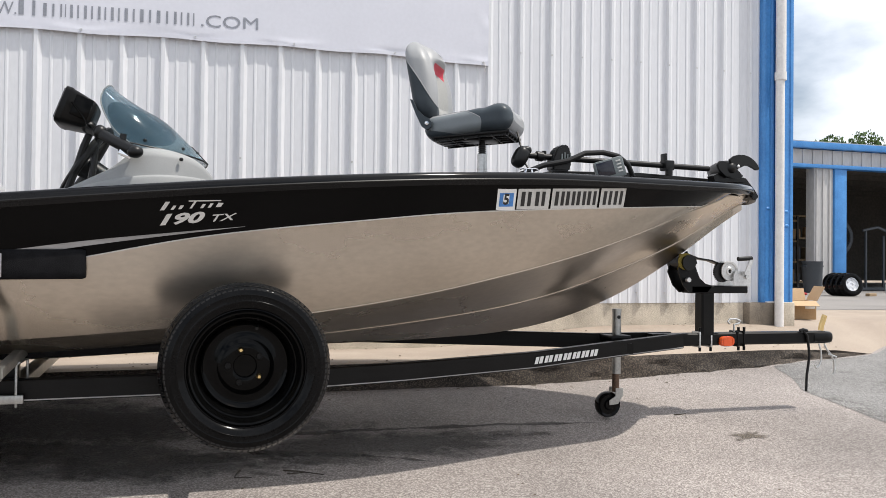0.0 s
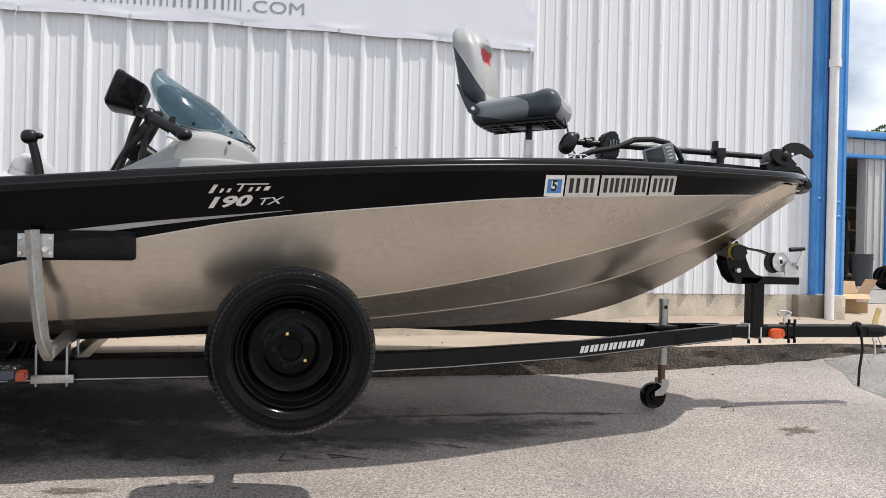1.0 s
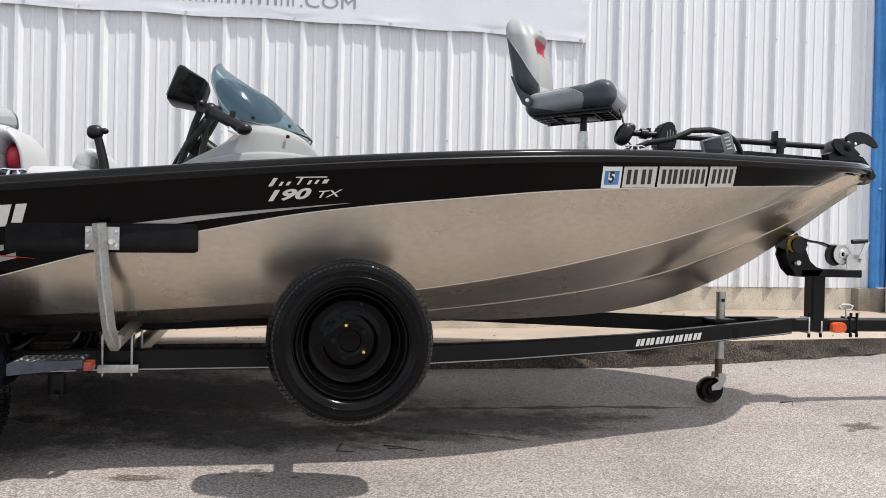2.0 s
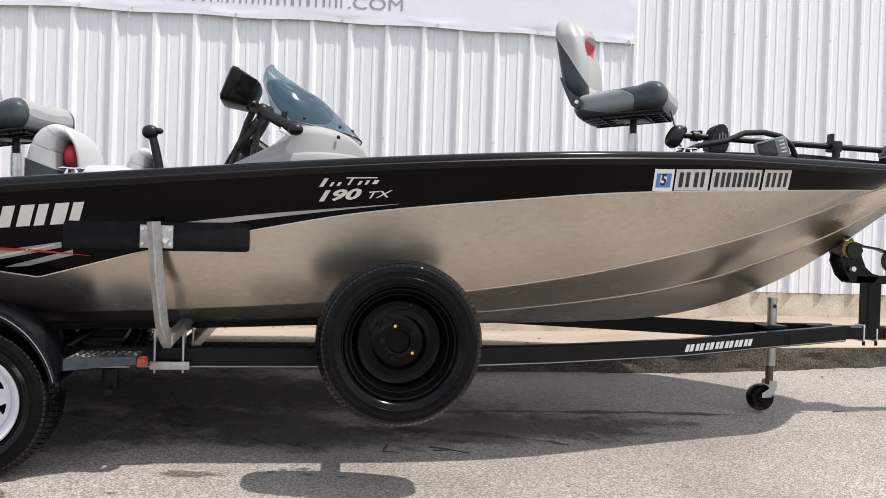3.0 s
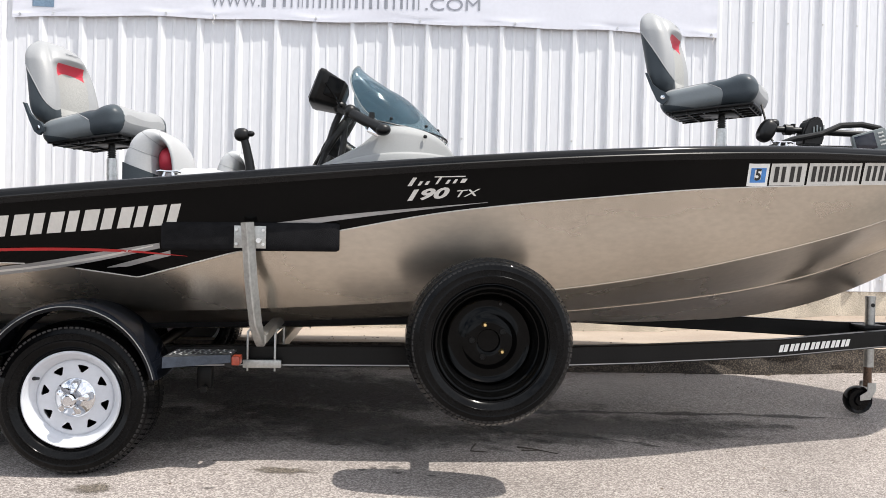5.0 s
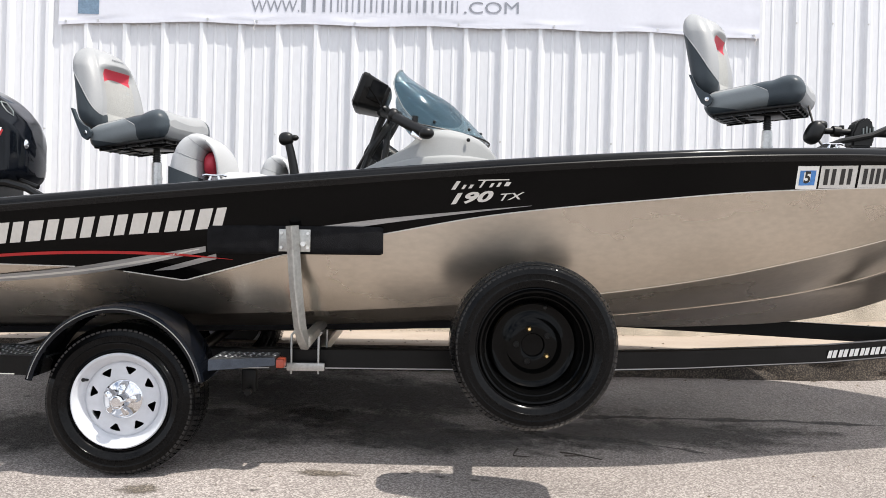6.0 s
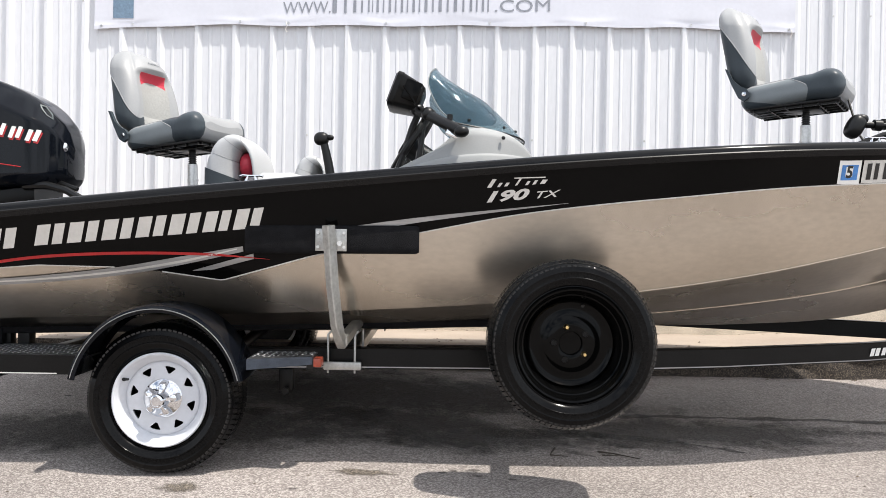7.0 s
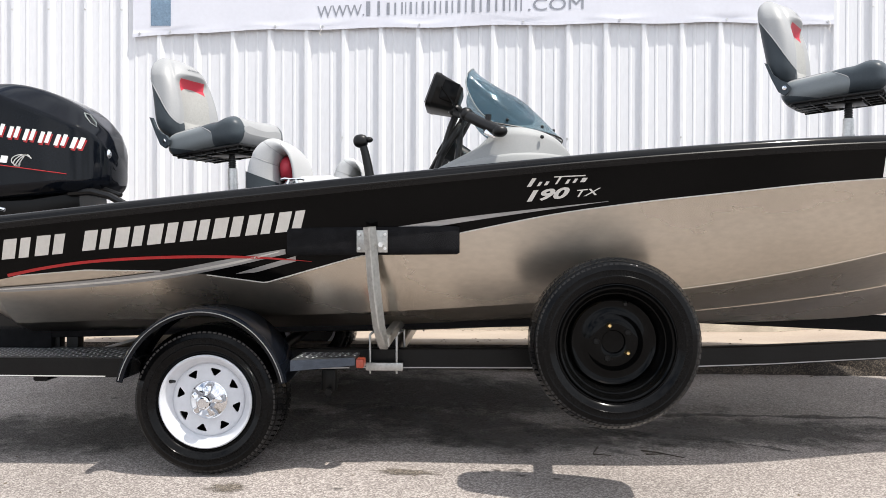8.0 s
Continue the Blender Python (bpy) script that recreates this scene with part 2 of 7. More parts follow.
M = {
    "asphalt": asphalt_mat("asphalt", (0.150, 0.131, 0.121), (0.278, 0.246, 0.229), (0.46, 0.42, 0.39), 0.22),
    "asphalt_dark": stain_mat("newer_asphalt", (0.080, 0.078, 0.076), (0.190, 0.185, 0.180), (0.36, 0.35, 0.335), 0.95, 3.0),
    # Damp marks; under the trailer its shade is put into this colour too.
    "damp": stain_mat("damp_shade_asphalt", (0.022, 0.020, 0.018), (0.072, 0.065, 0.059), (0.17, 0.158, 0.146), 0.62),
    "oil": stain_mat("oil_stain", (0.05, 0.043, 0.034), (0.125, 0.105, 0.082), (0.26, 0.22, 0.18), 0.8, 16.0),
    "concrete": mat("concrete", (0.33, 0.265, 0.21), rough=0.9, var=0.13, broad=1.2, fine=90, bump=0.5, dist=0.004, second=(0.37, 0.31, 0.25)),
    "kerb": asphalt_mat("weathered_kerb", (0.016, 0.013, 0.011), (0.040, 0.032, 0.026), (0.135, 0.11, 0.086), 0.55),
    "foundation": mat("aggregate_concrete", (0.46, 0.405, 0.325), rough=0.92, var=0.2, broad=4.5, fine=110, bump=0.8, dist=0.006, second=(0.56, 0.50, 0.41)),
    "block": mat("dirty_concrete", (0.20, 0.17, 0.135), rough=0.95, var=0.35, broad=6, fine=80, bump=0.7, dist=0.005),
    "white_steel": mat("white_painted_steel", (0.70, 0.71, 0.735), rough=0.45, var=0.05, broad=1.1, fine=45, bump=0.04, stretch=(1, 1, 0.25)),
    # Greyer copy of white_steel: the workshop front's partial shade is in the colour.
    "shaded_steel": mat("shaded_white_steel", (0.50, 0.49, 0.48), rough=0.5, var=0.12, broad=1.0, fine=20, bump=0.05, stretch=(1, 1, 0.3)),
    "blue_steel": mat("blue_painted_steel", (0.05, 0.225, 0.56), rough=0.42, var=0.08, broad=4, fine=40, bump=0.05, second=(0.07, 0.265, 0.60)),
    "white_pipe": mat("white_pvc", (0.74, 0.72, 0.70), rough=0.5, var=0.08, broad=5, fine=40, bump=0.04),
    "banner": mat("banner_vinyl", (0.66, 0.67, 0.73), rough=0.55, var=0.03, broad=2, fine=30, bump=0.05),
    "banner_ink": mat("grey_banner_ink", (0.25, 0.265, 0.30), rough=0.55, var=0.15, broad=5, fine=70, bump=0),
    "banner_navy": mat("navy_banner_ink", (0.16, 0.24, 0.33), rough=0.5, var=0.25, broad=8, fine=60, bump=0),
    "aluminium": mat("brushed_aluminium", (0.51, 0.455, 0.385), rough=0.28, metal=1.0, var=0.09, broad=1.6, fine=35, bump=0.012, dist=0.001, stretch=(0.7, 1, 1.6), rough_var=0.10),
    "black_gloss": mat("black_gloss_paint", (0.0022, 0.0021, 0.0021), rough=0.12, var=0.2, broad=4, fine=90, bump=0.01, spec=0.095, rough_var=0.25),
    "cowl": mat("black_cowl_paint", (0.0035, 0.0045, 0.007), rough=0.07, var=0.2, broad=4, fine=90, bump=0.0, spec=0.2, rough_var=0.25),
    "gunwale": mat("black_gunwale_cap", (0.006, 0.006, 0.0065), rough=0.11, var=0.2, broad=5, fine=90, bump=0.02, spec=0.2),
    "yard": mat("grey_yard_concrete", (0.21, 0.195, 0.185), rough=0.92, var=0.16, broad=0.5, fine=40, bump=0.4, dist=0.004, second=(0.25, 0.235, 0.22)),
    "black_paint": mat("black_frame_paint", (0.004, 0.004, 0.004), spec=0.18, rough=0.32, var=0.35, broad=6, fine=120, bump=0.05),
    "black_rim": mat("black_rim_paint", (0.002, 0.002, 0.002), rough=0.07, var=0.3, broad=8, fine=100, bump=0.02, spec=0.11),
    "black_plastic": mat("black_plastic", (0.006, 0.006, 0.0062), spec=0.3, rough=0.36, var=0.25, broad=9, fine=160, bump=0.08),
    "rubber": mat("tyre_rubber", (0.0032, 0.0032, 0.0034), spec=0.12, rough=0.16, var=0.35, broad=7, fine=90, bump=0.05, dist=0.0015, rough_var=0.45),
    "tread": mat("wet_tread_rubber", (0.0042, 0.0042, 0.0044), spec=0.5, rough=0.10, var=0.35, broad=9, fine=260, bump=0.55, dist=0.002, rough_var=0.5),
    "carpet": mat("black_carpet", (0.010, 0.010, 0.011), rough=0.98, var=0.4, broad=30, fine=400, bump=0.9, dist=0.003, spec=0.1),
    "galv": mat("galvanised_steel", (0.62, 0.62, 0.61), rough=0.40, metal=0.9, var=0.16, broad=14, fine=90, bump=0.08),
    "galv_dull": mat("dull_galvanised_steel", (0.40, 0.40, 0.385), rough=0.40, metal=0.9, var=0.2, broad=14, fine=90, bump=0.08),
    "rust": mat("rusted_steel", (0.075, 0.045, 0.03), rough=0.75, var=0.4, broad=20, fine=120, bump=0.4, second=(0.13, 0.075, 0.045)),
    "dark_steel": mat("dark_reflective_steel", (0.07, 0.085, 0.11), rough=0.22, metal=0.9, var=0.2, broad=9, fine=80, bump=0.03),
    "chrome": mat("chrome", (0.70, 0.71, 0.73), rough=0.07, metal=1.0, var=0.03, broad=8, fine=60, bump=0.0),
    "plate": mat("tread_plate_aluminium", (0.72, 0.73, 0.75), rough=0.42, metal=0.45, var=0.1, broad=9, fine=80, bump=0.05),
    # Dark copy of plate: the hull's dull reflection is put into its colour.
    "plate_dark": mat("shaded_plate_aluminium", (0.17, 0.175, 0.185), rough=0.38, metal=0.9, var=0.2, broad=9, fine=80, bump=0.05),
    "white_rim": mat("white_wheel_paint", (0.60, 0.615, 0.65), rough=0.3, var=0.05, broad=8, fine=60, bump=0.02, coat=0.3),
    "silver_ink": mat("silver_decal", (0.62, 0.61, 0.58), rough=0.35, metal=0.35, var=0.06, broad=9, fine=80, bump=0),
    "grey_ink": mat("grey_decal", (0.30, 0.30, 0.30), rough=0.3, metal=0.5, var=0.3, broad=3.0, fine=14, bump=0, stretch=(0.4, 1, 6)),
    "white_ink": mat("white_decal", (0.80, 0.80, 0.78), rough=0.4, var=0.05, broad=9, fine=80, bump=0),
    "plate_ink": mat("pale_grey_decal", (0.58, 0.57, 0.54), rough=0.4, var=0.08, broad=30, fine=120, bump=0),
    "black_ink": mat("black_decal", (0.012, 0.012, 0.012), rough=0.4, var=0.1, broad=9, fine=80, bump=0),
    "red_ink": mat("red_decal", (0.40, 0.010, 0.012), rough=0.3, var=0.1, broad=9, fine=80, bump=0),
    "blue_ink": mat("blue_decal", (0.06, 0.22, 0.55), rough=0.35, var=0.15, broad=30, fine=90, bump=0),
    "console": mat("grey_console_plastic", (0.30, 0.306, 0.305), spec=0.25, rough=0.55, var=0.05, broad=6, fine=220, bump=0.12),
    "vinyl_light": mat("light_grey_vinyl", (0.30, 0.306, 0.31), rough=0.45, var=0.05, broad=9, fine=160, bump=0.15),
    "vinyl_white": mat("white_vinyl", (0.43, 0.435, 0.44), rough=0.45, var=0.05, broad=9, fine=160, bump=0.15),
    "grit": mat("dark_grit", (0.035, 0.030, 0.025), rough=0.9, var=0.5, broad=60, fine=300, bump=0.3, second=(0.12, 0.09, 0.06)),
    "vinyl_mesh": mat("pale_mesh_vinyl", (0.32, 0.32, 0.305), rough=0.6, var=0.10, broad=90, fine=210, bump=0.5, dist=0.003),
    "vinyl_mid": mat("mid_grey_vinyl", (0.19, 0.212, 0.222), rough=0.42, var=0.06, broad=9, fine=160, bump=0.15),
    "vinyl_dark": mat("slate_grey_vinyl", (0.050, 0.062, 0.072), spec=0.22, rough=0.38, var=0.1, broad=9, fine=160, bump=0.15),
    "vinyl_slate": mat("slate_side_vinyl", (0.046, 0.056, 0.064), spec=0.15, rough=0.42, var=0.08, broad=9, fine=160, bump=0.15),
    "vinyl_red": mat("red_vinyl", (0.50, 0.030, 0.055), rough=0.5, var=0.08, broad=9, fine=160, bump=0.15),
    "deck": mat("grey_deck_carpet", (0.07, 0.07, 0.073), rough=0.98, var=0.3, broad=20, fine=300, bump=0.8, dist=0.003, spec=0.1),
    # Darker copy of amber: the marker lamp's shade is put into the colour.
    "amber_dark": mat("shaded_amber_lens", (0.30, 0.05, 0.025), rough=0.3, var=0.2, broad=20, fine=100, bump=0.05),
    "amber": mat("amber_lens", (0.66, 0.085, 0.015), rough=0.18, var=0.1, broad=20, fine=100, bump=0.05, coat=0.4),
    "brass": mat("brass", (0.75, 0.55, 0.25), rough=0.3, metal=1.0, var=0.1, broad=20, fine=100, bump=0),
    "strap": mat("yellow_strap", (0.22, 0.17, 0.03), rough=0.8, var=0.3, broad=40, fine=200, bump=0.5),
    "screen": mat("dark_screen", (0.012, 0.012, 0.022), rough=0.1, var=0.2, broad=9, fine=60, bump=0),
    "gauge_grey": mat("grey_instrument_plastic", (0.16, 0.18, 0.18), rough=0.4, var=0.1, broad=20, fine=100, bump=0.05),
    "glass": glass_mat("tinted_acrylic", (0.17, 0.27, 0.33), 0.08, 0.9),
    "card": mat("cardboard", (0.42, 0.27, 0.14), rough=0.9, var=0.12, broad=7, fine=60, bump=0.2),
    "card_in": mat("inner_cardboard", (0.50, 0.35, 0.21), rough=0.9, var=0.1, broad=7, fine=60, bump=0.2),
    "twig": mat("dry_twig", (0.05, 0.04, 0.03), rough=0.9, var=0.3, broad=40, fine=200, bump=0.4),
    "dark_room": mat("dark_workshop_wall", (0.075, 0.066, 0.056), rough=0.9, var=0.3, broad=0.8, fine=12, bump=0.2),
    "bin": mat("grey_bin_plastic", (0.05, 0.058, 0.068), rough=0.5, var=0.12, broad=6, fine=60, bump=0.1),
    "wood": mat("shelf_wood", (0.30, 0.21, 0.12), rough=0.8, var=0.25, broad=5, fine=60, bump=0.2, stretch=(0.3, 3, 3)),
    "leaf": mat("tree_leaf", (0.055, 0.10, 0.025), rough=0.55, var=0.35, broad=1.5, fine=14, bump=0.1, second=(0.09, 0.15, 0.04)),
    "bark": mat("bark", (0.12, 0.09, 0.06), rough=0.9, var=0.3, broad=4, fine=30, bump=0.8, dist=0.02),
    "roof": mat("grey_roof_steel", (0.35, 0.36, 0.37), rough=0.5, var=0.1, broad=2, fine=30, bump=0.05),
}


def brush(m, amount):
    """Level brush lines: reflections run out up and down."""
    nt = m.node_tree
    p = nt.nodes["Principled BSDF"]
    tangent = nt.nodes.new("ShaderNodeTangent")
    tangent.direction_type, tangent.axis = "RADIAL", "Z"
    nt.links.new(tangent.outputs["Tangent"], p.inputs["Tangent"])
    p.inputs["Anisotropic"].default_value = amount
    p.inputs["Anisotropic Rotation"].default_value = 0.25


brush(M["aluminium"], 0.9)


# ---- building blocks ----
def thing(name, label, category, group="", kind=""):
    return tagged(new(name), label, category, group, kind)


def part(name, bm, material, parent=None, label="", sharp=35, kind="", weld=False):
    """Links a bmesh as one mesh object."""
    if weld:
        bmesh.ops.remove_doubles(bm, verts=bm.verts, dist=1e-5)
    bmesh.ops.recalc_face_normals(bm, faces=bm.faces)
    me = bpy.data.meshes.new(name)
    bm.to_mesh(me)
    bm.free()
    me.materials.append(M[material])
    me.polygons.foreach_set("use_smooth", [True] * len(me.polygons))
    me.set_sharp_from_angle(angle=radians(sharp))
    ob = new(name, me)
    ob.parent = parent
    return tagged(ob, label, kind=kind)


def again(name, ob, parent, m):
    """Another object on the mesh of ob."""
    o = new(name, ob.data)
    o.parent = parent
    o.matrix_basis = m
    return o


def box(bm, c, s, bevel=0.0, turn=None):
    tmp = bmesh.new()
    bmesh.ops.create_cube(tmp, size=1.0)
    for v in tmp.verts:
        v.co = Vector((v.co.x * s[0], v.co.y * s[1], v.co.z * s[2]))
    if bevel:
        bmesh.ops.bevel(tmp, geom=tmp.edges[:], offset=bevel, segments=2, affect="EDGES", profile=0.6)
    m = Matrix.Translation(c) @ (turn.to_4x4() if turn else Matrix())
    return merge(bm, tmp, m)


def merge(bm, tmp, m=None):
    at = {}
    for v in tmp.verts:
        at[v] = bm.verts.new(m @ v.co if m else v.co)
    for f in tmp.faces:
        try:
            bm.faces.new([at[v] for v in f.verts])
        except ValueError:
            pass
    tmp.free()
    return bm


def frame_of(way):
    way = Vector(way).normalized()
    side = way.cross(Vector((0, 0, 1)) if abs(way.z) < 0.9 else Vector((0, 1, 0))).normalized()
    return side, way.cross(side).normalized()


def skin(bm, rings, close=True, cap=True):
    """Faces between rings of points, one after the other."""
    vr = [[bm.verts.new(p) for p in ring] for ring in rings]
    n = len(rings[0])
    for a, b in zip(vr, vr[1:]):
        for i in range(n if close else n - 1):
            j = (i + 1) % n
            bm.faces.new((a[i], a[j], b[j], b[i]))
    if cap and close:
        bm.faces.new(vr[0][::-1])
        bm.faces.new(vr[-1])
    return bm


def tube(bm, pts, r, seg=10, r_end=None):
    pts = [Vector(p) for p in pts]
    rings, n = [], len(pts)
    a = None
    for i, p in enumerate(pts):
        way = (pts[min(i + 1, n - 1)] - pts[max(i - 1, 0)]).normalized()
        if a is None:
            a, _ = frame_of(way)
        a = (a - way * a.dot(way)).normalized()
        b = way.cross(a)
        rad = r + ((r_end if r_end is not None else r) - r) * i / max(1, n - 1)
        rings.append([p + (a * math.cos(2 * math.pi * k / seg) + b * math.sin(2 * math.pi * k / seg)) * rad for k in range(seg)])
    return skin(bm, rings)


def rod(bm, p0, p1, r, seg=14, r_end=None):
    return tube(bm, [p0, p1], r, seg, r_end)


def bar(bm, pts, w, h):
    """A box-section tube along a path: w across (level), h high."""
    pts = [Vector(p) for p in pts]
    rings, n = [], len(pts)
    c = 0.12 * min(w, h)
    for i, p in enumerate(pts):
        way = (pts[min(i + 1, n - 1)] - pts[max(i - 1, 0)]).normalized()
        side = way.cross(Vector((0, 0, 1)))
        side = side.normalized() if side.length > 1e-3 else Vector((0, 1, 0))
        up = side.cross(way).normalized()
        ring = []
        for sx, sz in ((1, 1), (-1, 1), (-1, -1), (1, -1)):
            for dx, dz in (((0, -c), (-c, 0)) if sx * sz > 0 else ((-c, 0), (0, -c))):
                ring.append(p + side * sx * (w / 2 + dx) + up * sz * (h / 2 + dz))
        rings.append(ring)
    return skin(bm, rings)


def lathe(bm, profile, m, seg=64, closed=False):
    """Turns a profile of (radius, along) round the local y axis, laid by m."""
    rings = []
    for k in range(seg):
        a = 2 * math.pi * k / seg
        rings.append([m @ Vector((r * math.cos(a), y, r * math.sin(a))) for r, y in profile])
    vr = [[bm.verts.new(p) for p in ring] for ring in rings]
    n = len(profile)
    for k in range(seg):
        a, b = vr[k], vr[(k + 1) % seg]
        for i in range(n if closed else n - 1):
            j = (i + 1) % n
            bm.faces.new((a[i], a[j], b[j], b[i]))
    if not closed:
        for i in (0, n - 1):
            if profile[i][0] < 0.004:
                bmesh.ops.contextual_create(bm, geom=[vr[k][i] for k in range(seg)])
    return bm


def sheet(bm, nu, nv, fn):
    """A grid of quads, fn(u, v) for u and v from 0 to 1."""
    vs = [[bm.verts.new(fn(i / nu, j / nv)) for j in range(nv + 1)] for i in range(nu + 1)]
    for i in range(nu):
        for j in range(nv):
            bm.faces.new((vs[i][j], vs[i + 1][j], vs[i + 1][j + 1], vs[i][j + 1]))
    return bm


def prism(bm, outline, back, to_world):
    """A flat outline of (a, b), given depth from 0 to back; to_world(a, b, d)."""
    front = [bm.verts.new(to_world(a, b, 0)) for a, b in outline]
    rear = [bm.verts.new(to_world(a, b, back)) for a, b in outline]
    bm.faces.new(front)
    bm.faces.new(rear[::-1])
    n = len(outline)
    for i in range(n):
        j = (i + 1) % n
        bm.faces.new((front[j], front[i], rear[i], rear[j]))
    return bm


def oval(bm, c, r, m=None, seg=24, rings=14, power=1.0):
    """A rounded lump with half axes r; power below 1 makes it boxier."""
    def sg(v):
        return math.copysign(abs(v) ** power, v)
    rows = []
    for i in range(1, rings):
        t = math.pi * i / rings
        rows.append([Vector((r[0] * sg(math.sin(t)) * sg(math.cos(2 * math.pi * k / seg)),
                             r[1] * sg(math.sin(t)) * sg(math.sin(2 * math.pi * k / seg)),
                             r[2] * sg(math.cos(t)))) for k in range(seg)])
    rows = [[(m @ p if m else p) + Vector(c) for p in row] for row in rows]
    return skin(bm, rows)


def line_of(pts):
    """Straight lines between stations: x -> value."""
    xs, vs = [p[0] for p in pts], [p[1] for p in pts]
    return lambda x: float(np.interp(x, xs, vs))


def text_mesh(words, size, shear=0.0, bold=0.0):
    """Flat lettering in Blender's own font: vertices in 2D and faces."""
    cu = bpy.data.curves.new("lettering", "FONT")
    cu.body, cu.size, cu.shear, cu.offset = words, size, shear, bold
    cu.resolution_u = 3
    ob = new("lettering", cu)
    me = bpy.data.meshes.new_from_object(ob.evaluated_get(bpy.context.evaluated_depsgraph_get()))
    vs, fs = [(v.co.x, v.co.y) for v in me.vertices], [tuple(f.vertices) for f in me.polygons]
    bpy.data.objects.remove(ob)
    bpy.data.curves.remove(cu)
    bpy.data.meshes.remove(me)
    return vs, fs


def lay_text(bm, words, size, place, wide=None, shear=0.0, bold=0.0):
    """Lays lettering with place(a, b); wide: the width to bring it to."""
    vs, fs = text_mesh(words, size, shear, bold)
    lo, hi = min(v[0] for v in vs), max(v[0] for v in vs)
    k = wide / (hi - lo) if wide else 1.0
    pts = [bm.verts.new(place((a - lo) * k, b)) for a, b in vs]
    for f in fs:
        try:
            bm.faces.new([pts[i] for i in f])
        except ValueError:
            pass
    return bm


# ---- the lines of the boat ----
def spline(pts):
    """A smooth curve through a few stations: x -> value."""
    xs, vs = [p[0] for p in pts], [p[1] for p in pts]
    n = len(xs)
    d = [(vs[i + 1] - vs[i]) / (xs[i + 1] - xs[i]) for i in range(n - 1)]
    m = [d[0]] + [(d[i - 1] + d[i]) / 2 for i in range(1, n - 1)] + [d[-1]]

    def value(x):
        x = min(max(x, xs[0]), xs[-1])
        i = 0
        while i < n - 2 and x > xs[i + 1]:
            i += 1
        h = xs[i + 1] - xs[i]
        u = (x - xs[i]) / h
        return ((1 + 2 * u) * (1 - u) ** 2 * vs[i] + u * (1 - u) ** 2 * h * m[i]
                + u * u * (3 - 2 * u) * vs[i + 1] + u * u * (u - 1) * h * m[i + 1])
    return value


MID = 4.70                      # the boat's centre line


def taper(full, start, end, power):
    return lambda x: full * (1 - min(1.0, max(0.0, (x - start) / (end - start))) ** power)


STERN, BOW = -3.22, 2.46
gun_b = spline([(-3.2, 1.18), (-0.8, 1.18), (0.0, 1.165), (0.4, 1.12), (0.7, 1.05), (1.0, 0.955), (1.33, 0.85), (1.68, 0.745), (1.95, 0.65), (2.1, 0.535), (2.2, 0.44), (2.3, 0.33), (2.4, 0.20), (2.48, 0.085)])
chine_b = spline([(-3.2, 0.90), (-2.1, 0.92), (-1.4, 0.955), (-0.6, 0.96), (0.0, 0.935), (0.5, 0.888), (1.0, 0.79), (1.35, 0.69), (1.6, 0.62), (1.9, 0.52), (2.1, 0.40), (2.3, 0.25), (2.48, 0.065)])
tuck_b = spline([(-3.2, 0.16), (-2.1, 0.13), (-1.4, 0.095), (-0.6, 0.08), (0.0, 0.055), (0.5, 0.038), (1.0, 0.03), (1.4, 0.03), (2.62, 0.0)])
tuck_rise = spline([(-3.2, 0.72), (-2.1, 0.70), (-1.4, 0.48), (2.62, 0.45)])
strake_b = taper(0.62, -1.4, 2.45, 1.6)
gun_z = spline([(-3.2, 1.002), (-2.9, 1.035), (-1.99, 1.135), (-1.39, 1.198), (-0.64, 1.272), (-0.007, 1.322), (0.412, 1.348), (0.794, 1.368), (1.165, 1.379), (1.503, 1.387), (1.921, 1.397), (2.25, 1.414), (2.48, 1.428)])
chine_z_line = spline([(-2.994, 0.611), (-1.6, 0.664), (-0.90, 0.707), (-0.31, 0.762), (0.184, 0.836), (0.585, 0.9185), (0.86, 0.982), (1.12, 1.050), (1.50, 1.168), (1.73, 1.249), (1.86, 1.288), (1.975, 1.322), (2.06, 1.348), (2.2, 1.367), (2.48, 1.38)])
strake_z_line = spline([(-2.9, 0.54), (-0.9, 0.59), (-0.1, 0.646), (0.49, 0.706), (0.81, 0.753), (1.13, 0.822), (1.45, 0.918), (1.85, 1.055), (2.1, 1.165), (2.3, 1.265), (2.48, 1.345)])
keel_z_line = spline([(-2.9, 0.47), (-0.1, 0.545), (0.5, 0.564), (0.96, 0.600), (1.3, 0.673), (1.66, 0.811), (1.94, 0.966), (2.11, 1.072), (2.3, 1.20), (2.48, 1.31)])


def raked(line):
    """The bottom ends ahead of the stern's top: its lines climb the last stretch."""
    return lambda x: line(x) + 1.05 * max(0.0, -2.95 - x)


chine_z, strake_z, keel_z = raked(chine_z_line), raked(strake_z_line), raked(keel_z_line)


def side_y(x, z):
    """The near side of the hull at x and height z."""
    zc, zg = chine_z(x), gun_z(x)
    u = (z - zc) / max(zg - zc, 1e-3)
    tuck = tuck_b(x)
    return MID - (chine_b(x) + tuck + (gun_b(x) - chine_b(x) - tuck) * u - tuck * min(1.0, max(0.0, 1 - u / tuck_rise(x))) ** 2.1)


# ---- ground, pavement, wall ----
def grade(y):
    """The asphalt climbs towards the building."""
    return 0.057 * (max(-4.0, min(y, 7.0)) - 2.75)


kerb_y = line_of([(-40, 5.62), (0.2, 5.655), (1.0, 5.735), (1.83, 5.79), (2.46, 5.86), (3.15, 6.01), (3.76, 6.12), (4.17, 6.28), (4.77, 6.42), (5.25, 6.54), (6.2, 7.2), (8, 8.2), (14, 10), (60, 12)])
